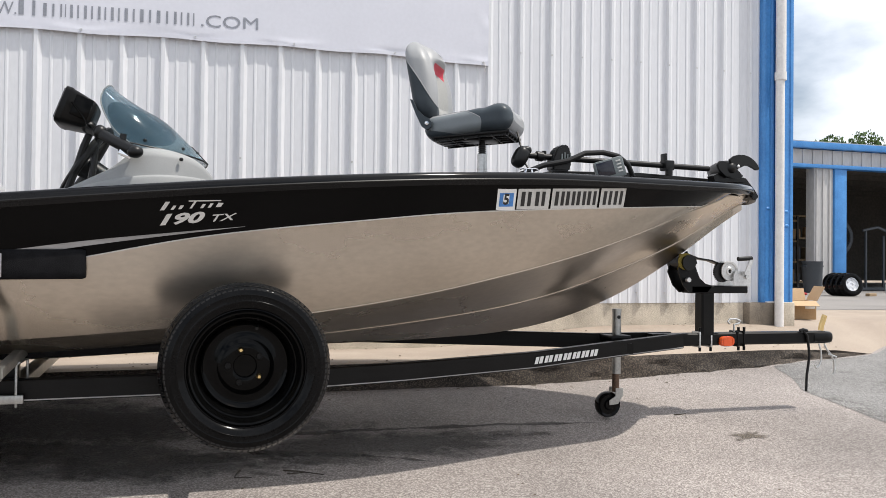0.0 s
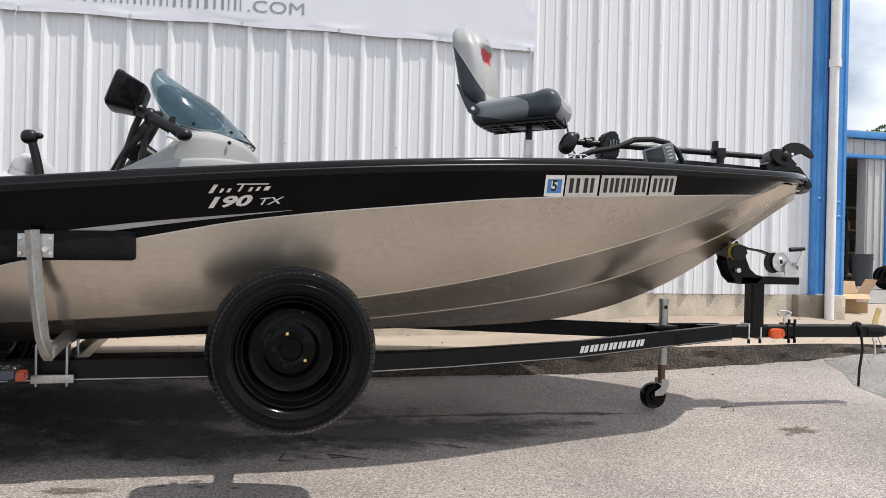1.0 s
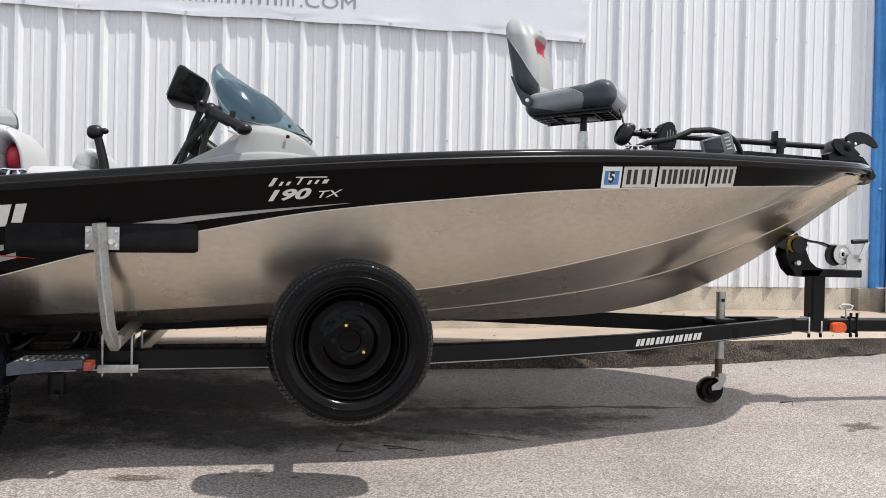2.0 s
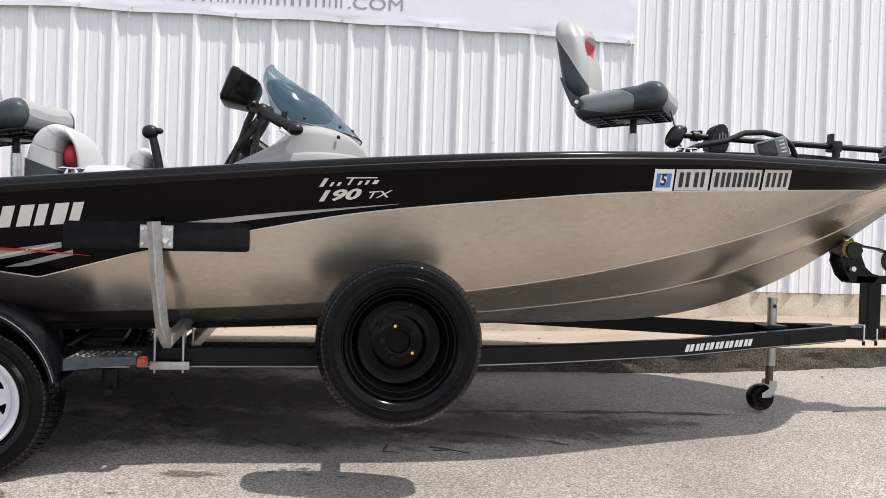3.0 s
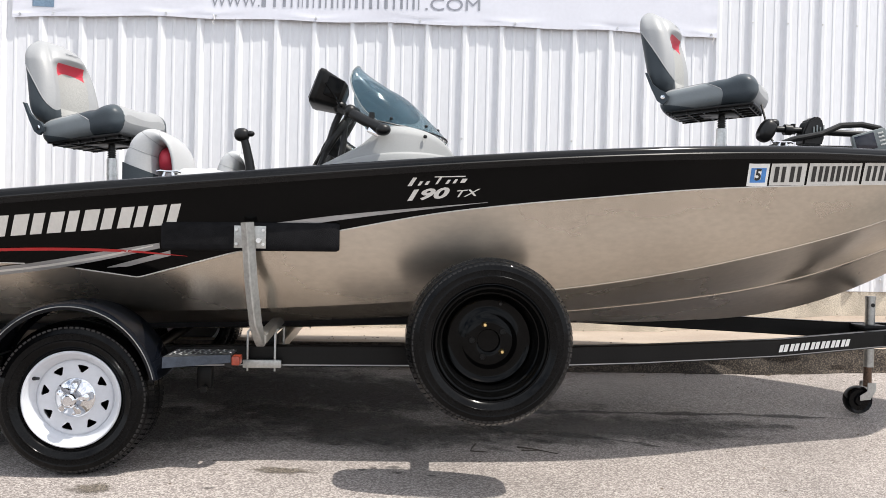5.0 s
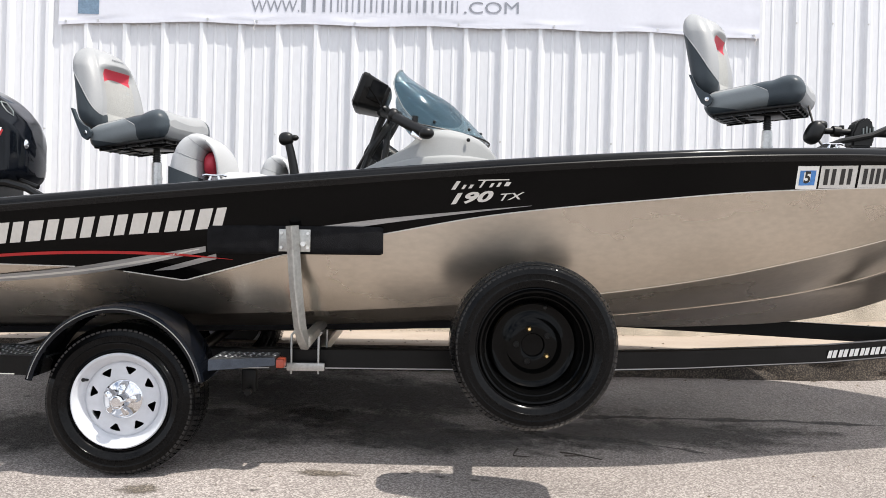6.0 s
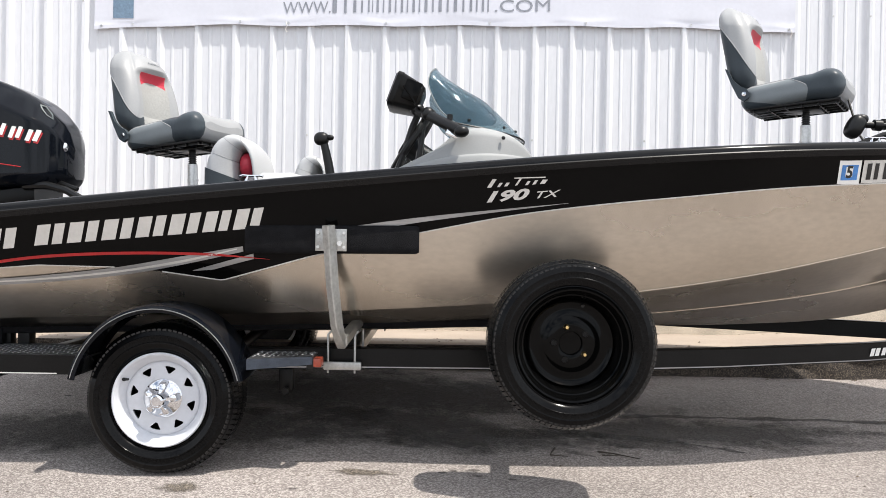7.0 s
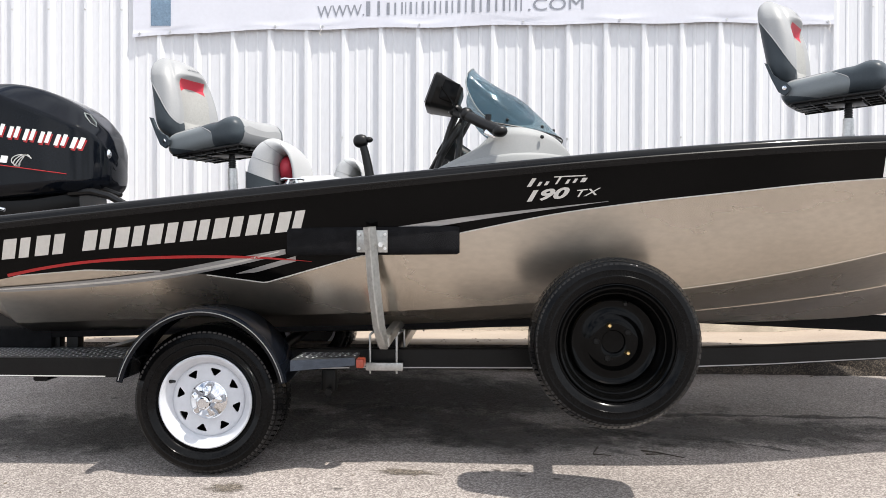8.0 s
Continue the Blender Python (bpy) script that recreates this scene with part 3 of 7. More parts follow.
kerb_top = line_of([(-40, 0.335), (0.0, 0.332), (1.0, 0.318), (2.46, 0.309), (3.15, 0.303), (3.76, 0.297), (4.17, 0.277), (4.77, 0.245), (5.25, 0.190), (6.2, 0.215), (8, 0.30), (14, 0.28), (60, 0.28)])


def soft_step(t):
    t = max(0.0, min(1.0, t))
    return t * t * (3 - 2 * t)


def wall_foot(x):
    """Where the apron meets the wall: low along the shop, higher at its corner."""
    return 0.23 + 0.18 * soft_step((x - 1.2) / 2.0)


def slab_z(x, y):
    """The concrete apron: it dips to the asphalt past the building's corner."""
    y0 = kerb_y(x)
    if y <= 7.38 and y0 < 7.3:
        u = max(0.0, (y - y0) / (7.38 - y0))
        return kerb_top(x) + (wall_foot(x) - kerb_top(x)) * u
    return max(kerb_top(x) if y0 >= 7.3 else 0, 0.41 - 0.011 * min(max(y, 7.38) - 7.38, 11) - 0.19 * soft_step((3.2 - x) / 2))


def ground_z(x, y):
    if y > kerb_y(x) + 0.22:
        return slab_z(x, y) - 0.05
    z = grade(y) - 0.018 * (max(-1.5, min(x, 1.5)) + 0.5)
    return z + (kerb_top(x) - 0.012 - grade(kerb_y(x)) + 0.036) * soft_step((x - 5.0) / 0.9) * soft_step((y - kerb_y(x) + 2.0) / 2.0)


def build_ground():
    bm = bmesh.new()
    xs = [-2500, -600, -150, -60, -30] + [-16 + 0.25 * i for i in range(145)] + [24, 30, 45, 80, 200, 700, 2500]
    ys = [-2500, -600, -150, -50, -20, -10, -6, -4, -2, 0, 1, 2, 2.5, 3, 3.25, 3.5, 3.75, 4, 4.25, 4.5, 4.75, 5, 5.25, 5.5, 5.65,
          5.78, 5.9, 6.0, 6.1, 6.2, 6.3, 6.4, 6.5, 6.6, 6.7, 6.8, 6.9, 7.05, 7.2, 7.4, 7.6, 8, 8.6, 9.5, 11, 14, 18, 25, 40, 80, 200, 700, 2500]
    rows = [[bm.verts.new((x, y, ground_z(x, y) + 0.006 * noise.noise((x * 0.9, y * 0.9, 0)))) for y in ys] for x in xs]
    for i in range(len(xs) - 1):
        for j in range(len(ys) - 1):
            bm.faces.new((rows[i][j], rows[i + 1][j], rows[i + 1][j + 1], rows[i][j + 1]))
    tagged(part("ground", bm, "asphalt"), "pale worn asphalt yard with coarse grey aggregate", "ground", kind="structure")


build_ground()


def build_pavement():
    """The concrete apron behind the kerb: top, rounded lip and rough kerb face."""
    bm, face = bmesh.new(), bmesh.new()
    xs = [-40, -25] + [-14 + 0.25 * i for i in range(41)] + [-4 + 0.06 * i for i in range(1, 167)] + [6 + 0.25 * i for i in range(1, 25)] + [13, 16, 22, 30, 45, 60]
    depth = [0.0, 0.03, 0.12, 0.3, 0.6, 1.0, 1.6, 2.4, 4, 8, 14, 24]
    rows, kerb = [], []
    for x in xs:
        y0 = kerb_y(x) + 0.02 * noise.noise((x * 1.7, 3, 0))
        w = 0.01 * noise.noise((x * 5, 7, 0))
        rows.append([bm.verts.new((x, y0 + d, slab_z(x, y0 + d) - (0.012 if d == 0 else 0) + 0.004 * noise.noise((x, y0 + d, 5)))) for d in depth])
        top, low = kerb_top(x) - 0.012, min(ground_z(x, y0 - 0.1), kerb_top(x)) - 0.04
        ring = []
        for i in range(7):
            u = i / 6
            rough = 0.026 * noise.noise((x * 4, u * 3, 1)) + 0.020 * noise.noise((x * 11, u * 5, 2))
            ring.append(face.verts.new((x, y0 - 0.004 - 0.03 * u ** 1.5 + w + rough * (0 < i), top + (low - top) * u)))
        kerb.append(ring)
    for a, b in zip(rows, rows[1:]):
        for j in range(len(depth) - 1):
            bm.faces.new((a[j], b[j], b[j + 1], a[j + 1]))
    for a, b in zip(kerb, kerb[1:]):
        for j in range(6):
            face.faces.new((a[j], b[j], b[j + 1], a[j + 1]))
    slab = tagged(part("pavement", bm, "concrete"), "tan concrete apron along the building", "pavement", kind="structure")
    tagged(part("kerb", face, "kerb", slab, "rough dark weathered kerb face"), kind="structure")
    return slab


pavement = build_pavement()


def build_yard():
    """The greyer concrete in front of the workshop."""
    bm = bmesh.new()
    sheet(bm, 30, 14, lambda u, v: (lambda x, y: Vector((x, y, slab_z(x, y) + 0.006)))(5.6 + 44 * u, 9.3 + 0.5 * noise.noise((44 * u * 0.3, 0, 0)) * (1 - v) + 18 * v))
    tagged(part("yard", bm, "yard"), "grey concrete yard before the workshop", "pavement", kind="structure")


build_yard()


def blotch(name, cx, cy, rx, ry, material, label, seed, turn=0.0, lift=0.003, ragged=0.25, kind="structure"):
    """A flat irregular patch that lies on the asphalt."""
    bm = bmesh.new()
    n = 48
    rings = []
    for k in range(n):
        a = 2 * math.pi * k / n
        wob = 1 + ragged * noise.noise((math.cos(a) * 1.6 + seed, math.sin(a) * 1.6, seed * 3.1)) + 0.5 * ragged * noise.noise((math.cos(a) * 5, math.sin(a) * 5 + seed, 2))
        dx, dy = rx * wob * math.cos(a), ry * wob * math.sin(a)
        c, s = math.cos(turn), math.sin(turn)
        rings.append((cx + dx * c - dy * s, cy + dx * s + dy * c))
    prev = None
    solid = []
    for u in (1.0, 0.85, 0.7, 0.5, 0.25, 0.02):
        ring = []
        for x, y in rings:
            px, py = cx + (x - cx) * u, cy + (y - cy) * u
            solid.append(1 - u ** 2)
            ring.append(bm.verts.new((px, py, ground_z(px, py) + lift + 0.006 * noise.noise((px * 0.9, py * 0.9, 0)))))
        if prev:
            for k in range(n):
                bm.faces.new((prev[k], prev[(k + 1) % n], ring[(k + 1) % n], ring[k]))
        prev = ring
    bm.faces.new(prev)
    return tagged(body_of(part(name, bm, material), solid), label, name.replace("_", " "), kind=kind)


def wall_profile(x0, x1, pitch, phase, major, minor):
    """Plan of a ribbed steel sheet: (x, how far it stands out)."""
    pts = [(x0, 0.0)]
    k = math.ceil((x0 - phase) / pitch)
    while phase + k * pitch < x1 - 0.1:
        c = phase + k * pitch
        if c - 0.03 > x0:
            pts += [(c - 0.014, 0.0), (c, major), (c + 0.026, major), (c + 0.056, 0.0)]
            for third in (0.104, 0.200):
                if c + third + 0.03 < x1:
                    pts += [(c + third, 0.0), (c + third + 0.006, minor), (c + third + 0.018, minor), (c + third + 0.028, 0.0)]
        k += 1
    return pts + [(x1, 0.0)]


WALL_Y, RIB, RIB_H = 7.402, 0.305, 0.029
METAL_FOOT, METAL_TOP = 0.605, 5.4


def build_wall():
    bm = bmesh.new()
    prof = wall_profile(-13.0, 4.72, RIB, 0.0, RIB_H, 0.005)
    zs = [METAL_FOOT, 1.8, 2.85, 4.2, METAL_TOP]
    cols = [[bm.verts.new((x, WALL_Y - d, z)) for z in zs] for x, d in prof]
    for a, b in zip(cols, cols[1:]):
        for j in range(len(zs) - 1):
            bm.faces.new((a[j], b[j], b[j + 1], a[j + 1]))
    box(bm, (-4.14, WALL_Y + 0.12, 3.0), (17.7, 0.2, 4.8))
    wall = tagged(part("wall_south", bm, "white_steel", sharp=20), "white ribbed steel cladding of a boat shop", "wall", kind="structure")
    # side, rear and roof of the shop
    bm = bmesh.new()
    box(bm, (5.0, 13.0, 3.0), (0.16, 11.0, 4.8), 0.01)
    tagged(part("wall_east", bm, "white_steel"), "white steel side wall of the shop", "wall", kind="structure")
    bm = bmesh.new()
    box(bm, (-13.0, 13.0, 3.0), (0.16, 11.0, 4.8), 0.01)
    tagged(part("wall_west", bm, "white_steel"), "white steel end wall of the shop", "wall", kind="structure")
    bm = bmesh.new()
    box(bm, (-4.0, 18.5, 3.0), (18.1, 0.16, 4.8), 0.01)
    tagged(part("wall_north", bm, "white_steel"), "white steel rear wall of the shop", "wall", kind="structure")
    bm = bmesh.new()
    prism(bm, [(7.30, 5.40), (12.9, 6.2), (18.7, 5.4), (18.7, 5.46), (12.9, 6.27), (7.30, 5.47)], 18.3, lambda a, b, d: Vector((-13.1 + d, a, b)))
    tagged(part("roof", bm, "roof"), "low grey steel roof of the shop", "roof", kind="structure")
    # concrete upstand under the cladding
    bm = bmesh.new()
    n = 80

    def strip(u, v):
        x = -13 + 17.6 * u
        prof_pts = [(7.45, 0.612), (7.412, 0.610), (7.404, 0.602), (7.401, 0.4), (7.398, 0.14)]
        y, z = prof_pts[round(v * 4)]
        return Vector((x, y + 0.004 * noise.noise((x * 2.3, z * 7, 0)), z))
    sheet(bm, n, 4, strip)
    tagged(part("foundation", bm, "foundation"), "pale concrete upstand below the wall cladding", "foundation", kind="structure")
    bm = bmesh.new()
    box(bm, (4.70, 7.42, 0.49), (0.34, 0.24, 0.235), 0.012)
    tagged(part("corner_block", bm, "block"), "stained dark concrete block at the corner", "foundation", kind="structure")
    bm = bmesh.new()
    box(bm, (4.955, 7.40, 0.49), (0.16, 0.26, 0.24), 0.012)
    tagged(part("corner_block", bm, "foundation"), "weathered concrete corner of the foundation", "foundation", kind="structure")
    return wall


wall = build_wall()


def build_corner():
    """Blue folded corner trims with the white downpipe between them."""
    post = thing("corner_trim", "blue painted steel corner trim with scuffs and dents", "trim", kind="structure")
    bm = bmesh.new()
    prism(bm, [(4.708, 7.36), (4.722, 7.335), (4.742, 7.335), (4.750, 7.345), (4.80, 7.345), (4.812, 7.335), (4.83, 7.335), (4.84, 7.42), (4.708, 7.42)], 4.85,
          lambda a, b, d: Vector((a, b, 0.60 + d)))
    part("left_trim", bm, "blue_steel", post, sharp=20)
    bm = bmesh.new()
    prism(bm, [(4.86, 7.40), (4.865, 7.30), (4.878, 7.29), (4.925, 7.29), (4.932, 7.30), (4.985, 7.30), (4.992, 7.29), (5.022, 7.29), (5.03, 7.31), (5.03, 7.42)], 4.85,
          lambda a, b, d: Vector((a, b, 0.61 + d)))
    part("right_trim", bm, "blue_steel", post, sharp=20)
    for z, x, y in ((1.53, 4.775, 7.340), (1.50, 4.955, 7.296), (1.36, 4.96, 7.294)):
        bm = bmesh.new()
        oval(bm, (x, y + 0.009, z), (0.03, 0.012, 0.018), seg=14, rings=8)
        part("dent", bm, "blue_steel", post, "scuffed dent in the trim")
    bm = bmesh.new()
    box(bm, (4.79, 7.325, 0.612), (0.11, 0.05, 0.012), 0.003)
    part("foot_flashing", bm, "white_pipe", post, "bent white flashing at the foot")
    pipe = thing("downpipe", "white plastic downpipe at the building's corner", "downpipe", kind="structure")
    bm = bmesh.new()
    rod(bm, (4.832, 7.25, slab_z(4.83, 7.25) - 0.01), (4.832, 7.25, 2.85), 0.043, 20)
    part("lower_pipe", bm, "white_pipe", pipe)
    bm = bmesh.new()
    rod(bm, (4.840, 7.25, 2.80), (4.840, 7.25, 5.40), 0.049, 20)
    part("upper_pipe", bm, "white_pipe", pipe)
    bm = bmesh.new()
    rod(bm, (4.837, 7.25, 2.78), (4.837, 7.25, 2.86), 0.056, 20)
    part("collar", bm, "white_pipe", pipe)


build_corner()


def build_banner():
    """A vinyl banner laced to the ribs, with a slack lower hem that pulls into creases at its ties."""
    lower = spline([(-3.86, 2.635), (-3.1, 2.683), (-2.3, 2.697), (-1.5, 2.708), (-0.64, 2.725), (0.05, 2.732), (0.92, 2.736), (1.83, 2.712)])
    out = WALL_Y - RIB_H - 0.006
    ties = (-3.80, -3.55, -2.68, -2.29, -1.50, -0.66, 0.12, 0.98, 1.78)

    def cloth_at(x, z):
        z0 = lower(x)
        near_hem = math.exp(-max(0.0, z - z0) / 0.10)
        sag = 0.012 * near_hem * (1 - math.cos(2 * math.pi * x / (3 * RIB))) * 0.5
        fold = 0.010 * near_hem * noise.noise((x * 4.5, z * 3, 0)) + 0.006 * noise.noise((x * 1.3, z * 2.0, 4)) + 0.012 * math.exp(-(1.83 - x) / 0.10) * noise.noise((x * 9, z * 7, 2))
        for g in ties:
            d = abs(x - g)
            if d < 0.45:
                rise = z - z0 - 0.02 - 0.10 * d
                fold -= 0.006 * math.exp(-(d / 0.20) ** 2) * math.exp(-(rise / 0.030) ** 2) * math.sin(34 * rise + 11 * g)
        return Vector((x, out + 0.0005 - 0.4 * abs(sag) + fold * 0.8, z - sag))

    def cloth(u, v):
        x = -3.86 + 5.69 * u
        z0 = lower(x)
        return cloth_at(x, z0 + (4.05 - z0) * v ** 1.6)
    banner = thing("banner", "white vinyl banner with grey lettering laced to the wall", "banner")
    bm = bmesh.new()
    sheet(bm, 300, 54, cloth)
    part("cloth", bm, "banner", banner)
    bm = bmesh.new()
    sheet(bm, 300, 2, lambda u, v: cloth(u, 0) + Vector((0, -0.0035, -0.004 + 0.028 * v)))
    part("hem", bm, "banner", banner, "folded white hem")

    def at(a, b):
        return cloth_at(a, b) - Vector((0, 0.003, 0))
    base = line_of([(-2.35, 2.785), (-1.4, 2.815), (-0.17, 2.845)])
    for words, x0, wide in (("WWW.", -2.335, 0.385), (".COM", -0.62, 0.45)):
        bm = bmesh.new()
        lay_text(bm, words, 0.135, lambda a, b: at(x0 + a, base(x0 + a) + b), wide)
        part("lettering", bm, "banner_ink", banner, "grey capital letters")
    widths = [0.155, 0.105, 0.055, 0.085, 0.085, 0.08, 0.085, 0.10, 0.11, 0.115, 0.085, 0.075]
    gap = (1.30 - sum(widths)) / 12
    x = -1.935
    for i, w in enumerate(widths):
        tall = 0.115 if i == 0 else 0.098
        z = base(x)
        for k in range(2):
            xa, wk = x + k * w * 0.6, w * (0.22 if k == 0 else 0.13)
            part("brand_bar", sheet(bmesh.new(), 2, 6, lambda u, v: at(xa + wk * u, z + tall * v)), "banner_ink", banner)
        x += w + gap
    bm = bmesh.new()
    sheet(bm, 10, 30, lambda u, v: at(-3.71 + 0.165 * u, 2.722 + 0.68 * v))
    part("brand_block", bm, "banner_navy", banner, "slate blue printed block")
    for gx in ties:
        bm = bmesh.new()
        m = Matrix.Translation(at(gx, lower(gx) + 0.02) + Vector((0, -0.003, 0)))
        lathe(bm, [(0.005, 0.0), (0.005, -0.003), (0.010, -0.003), (0.010, 0.003), (0.005, 0.003)], m, 12)
        part("grommet", bm, "galv", banner, "metal grommet")
    # slack cord ends at two ties
    for gx in (-2.31, 1.79):
        bm = bmesh.new()
        y0 = at(gx, lower(gx) + 0.02).y - 0.006
        tube(bm, [(gx, y0, lower(gx) + 0.02), (gx + 0.012, y0 - 0.006, lower(gx) - 0.02), (gx - 0.006, y0 - 0.003, lower(gx) - 0.045), (gx + 0.009, y0 - 0.004, lower(gx) - 0.065)], 0.003, 6)
        part("cord", bm, "white_pipe", banner, "frayed white cord")
    return banner


build_banner()


# ---- the workshop across the yard, trees behind it ----
def build_workshop():
    shop = thing("workshop", "open-fronted white steel workshop with blue trim", "building")
    y = 18.0
    bm = bmesh.new()
    box(bm, (26.0, y, 3.66), (32.0, 0.25, 0.40), 0.0)
    for i in range(100):
        box(bm, (10.2 + 0.305 * i, y - 0.135, 3.66), (0.05, 0.03, 0.38))
    part("fascia", bm, "shaded_steel", shop, "ribbed white fascia over the bays")
    bm = bmesh.new()
    box(bm, (26.0, y - 0.12, 3.95), (32.2, 0.36, 0.15), 0.01)
    part("roof_trim", bm, "blue_steel", shop, "blue eave trim")
    bm = bmesh.new()
    box(bm, (26.0, y - 0.10, 3.44), (32.0, 0.30, 0.09), 0.01)
    part("lintel_trim", bm, "blue_steel", shop, "blue trim above the openings")
    for x in (10.2, 14.775, 21.4, 28.0, 34.6, 41.5):
        bm = bmesh.new()
        box(bm, (x, y, 1.84), (0.57, 0.3, 3.17), 0.01)
        for k in range(3):
            box(bm, (x - 0.22 + 0.2 * k, y - 0.165, 1.84), (0.05, 0.03, 3.15))
        part("pier", bm, "shaded_steel", shop, "white ribbed pier between bays")
        bm = bmesh.new()
        box(bm, (x + 0.475, y - 0.04, 1.84), (0.37, 0.34, 3.17), 0.015)
        part("post", bm, "blue_steel", shop, "blue door post")
    bm = bmesh.new()
    box(bm, (26.0, y + 9.0, 2.2), (32.2, 0.2, 3.6))
    part("rear_wall", bm, "dark_room", shop)
    for x in (9.9, 42.0):
        bm = bmesh.new()
        box(bm, (x, y + 4.5, 2.2), (0.2, 9.2, 3.6))
        part("side_wall", bm, "dark_room", shop)
    bm = bmesh.new()
    box(bm, (26.0, y + 4.6, 4.0), (32.6, 9.6, 0.12))
    part("roof", bm, "roof", shop)
    for i in range(6):
        bm = bmesh.new()
        box(bm, (26.0, y + 1.0 + 1.5 * i, 3.75), (31.6, 0.10, 0.22))
        part("purlin", bm, "dark_room", shop, "dusty steel purlin")
    return shop


build_workshop()


def rack(x, y, wide, tall, levels):
    r = thing("storage_rack", "dim steel and timber storage rack in the workshop", "shelf", "racks in the workshop")
    for dx in (-wide / 2, wide / 2):
        for dy in (-0.3, 0.3):
            bm = bmesh.new()
            box(bm, (x + dx, y + dy, 0.285 + tall / 2), (0.06, 0.06, tall))
            part("upright", bm, "dark_room", r)
    for i in range(levels):
        bm = bmesh.new()
        box(bm, (x, y, 0.435 + (tall - 0.3) * i / (levels - 1)), (wide, 0.62, 0.05))
        part("shelf", bm, "wood", r, "plank shelf")
    return r


def workshop_clutter():
    rng = random.Random(5)
    for x, y, w, t, n in ((16.8, 22.5, 1.7, 2.2, 4), (18.9, 23.2, 1.8, 2.4, 4), (13.2, 23.0, 1.4, 2.0, 3)):
        rack(x, y, w, t, n)
        for i in range(n - 1):
            for k in range(3):
                s = (0.25 + 0.2 * rng.random(), 0.3, 0.2 + 0.2 * rng.random())
                bm = bmesh.new()
                box(bm, (x - w / 2 + 0.3 + k * (w - 0.5) / 2, y - 0.05, 0.460 + (t - 0.3) * i / (n - 1) + s[2] / 2), s, 0.02)
                tagged(part("storage_box", bm, rng.choice(["card", "bin", "wood", "gauge_grey"])), "dusty box on a workshop rack", "box", "boxes on the racks")
    # a coiled hose on a stand and a pole
    hose = thing("hose_reel", "dark hose looped on a stand in the workshop", "hose reel")
    bm = bmesh.new()
    for k in range(3):
        r = 0.55 + 0.07 * k
        tube(bm, [(16.7 + r * math.cos(a), 19.6 + 0.05 * k, 1.75 + r * 0.8 * math.sin(a)) for a in np.linspace(0, 2 * math.pi, 28)], 0.035, 8)
    part("hose", bm, "bin", hose)
    bm = bmesh.new()
    rod(bm, (16.7, 19.75, 0.29), (16.7, 19.75, 2.5), 0.04)
    box(bm, (16.7, 19.75, 0.315), (0.6, 0.5, 0.05), 0.01)
    part("stand", bm, "galv", hose)


workshop_clutter()


def bin_thing(x, y, z, r, h):
    b = thing("trash_bin", "dark grey round plastic trash bin", "trash bin")
    bm = bmesh.new()
    lathe(bm, [(0.002, 0.0), (r * 0.84, 0.0), (r * 0.86, 0.03), (r * 0.98, h - 0.05), (r, h - 0.04), (r * 1.02, h), (r * 0.94, h), (r * 0.92, h - 0.06), (r * 0.8, 0.05), (0.002, 0.05)],
          Matrix.Translation((x, y, z)) @ Matrix.Rotation(radians(90), 4, "X"), 28)
    part("body", bm, "bin", b)
    for a in (0, math.pi):
        bm = bmesh.new()
        box(bm, (x + r * math.cos(a), y, z + h - 0.12), (0.05, 0.16, 0.05), 0.012)
        part("handle", bm, "bin", b)


bin_thing(14.05, 17.4, slab_z(14.05, 17.4) + 0.008, 0.24, 0.76)


def tree(name, x, y, z, tall, spread, seed, lumps):
    t = thing(name, "leafy green broadleaf tree behind the workshop", "tree", "trees behind the workshop")
    rng = random.Random(seed)
    bm = bmesh.new()
    trunk = [Vector((x + 0.12 * math.sin(i * 1.3), y + 0.1 * math.cos(i), z + tall * 0.62 * i / 6)) for i in range(7)]
    tube(bm, trunk, 0.22, 9, 0.07)
    ends = []
    for i in range(lumps):
        a, u = rng.random() * 2 * math.pi, rng.random()
        start = trunk[2 + int(u * 4)]
        tip = Vector((x + spread * (0.35 + 0.65 * rng.random()) * math.cos(a), y + spread * (0.35 + 0.65 * rng.random()) * math.sin(a), z + tall * (0.45 + 0.5 * rng.random())))
        tube(bm, [start, (start + tip) / 2 + Vector((0, 0, 0.3)), tip], 0.06, 6, 0.015)
        ends.append(tip)
    ends.append(trunk[-1] + Vector((0, 0, tall * 0.3)))
    part("trunk", bm, "bark", t)
    pts, faces = [], []
    for tip in ends:
        rr = spread * (0.28 + 0.18 * rng.random())
        for _ in range(520):
            d = Vector((rng.gauss(0, 1), rng.gauss(0, 1), rng.gauss(0, 0.75)))
            d = d.normalized() * rr * (0.35 + 0.65 * rng.random() ** 0.5)
            c = tip + d
            s = 0.12 + 0.12 * rng.random()
            q = Euler((rng.random() * 3, rng.random() * 3, rng.random() * 6)).to_matrix()
            i = len(pts)
            pts += [c + q @ Vector(v) * s for v in ((-0.5, 0, 0), (0, -0.32, 0.06), (0.9, 0, 0), (0, 0.32, 0.06))]
            faces.append((i, i + 1, i + 2, i + 3))
    me = bpy.data.meshes.new("crown")
    me.from_pydata(pts, [], faces)
    me.materials.append(M["leaf"])
    ob = new("crown", me)
    ob.parent = t


for i, (tx, ty, th, ts) in enumerate([(30.5, 38, 7.0, 2.3), (35.0, 40, 8.0, 2.8), (39.5, 41, 7.5, 2.8), (44.0, 42, 7.9, 2.8), (27.0, 43, 6.9, 2.6)]):
    tree("broadleaf_tree", tx, ty, 0.22, th, ts, 11 + i, 15)


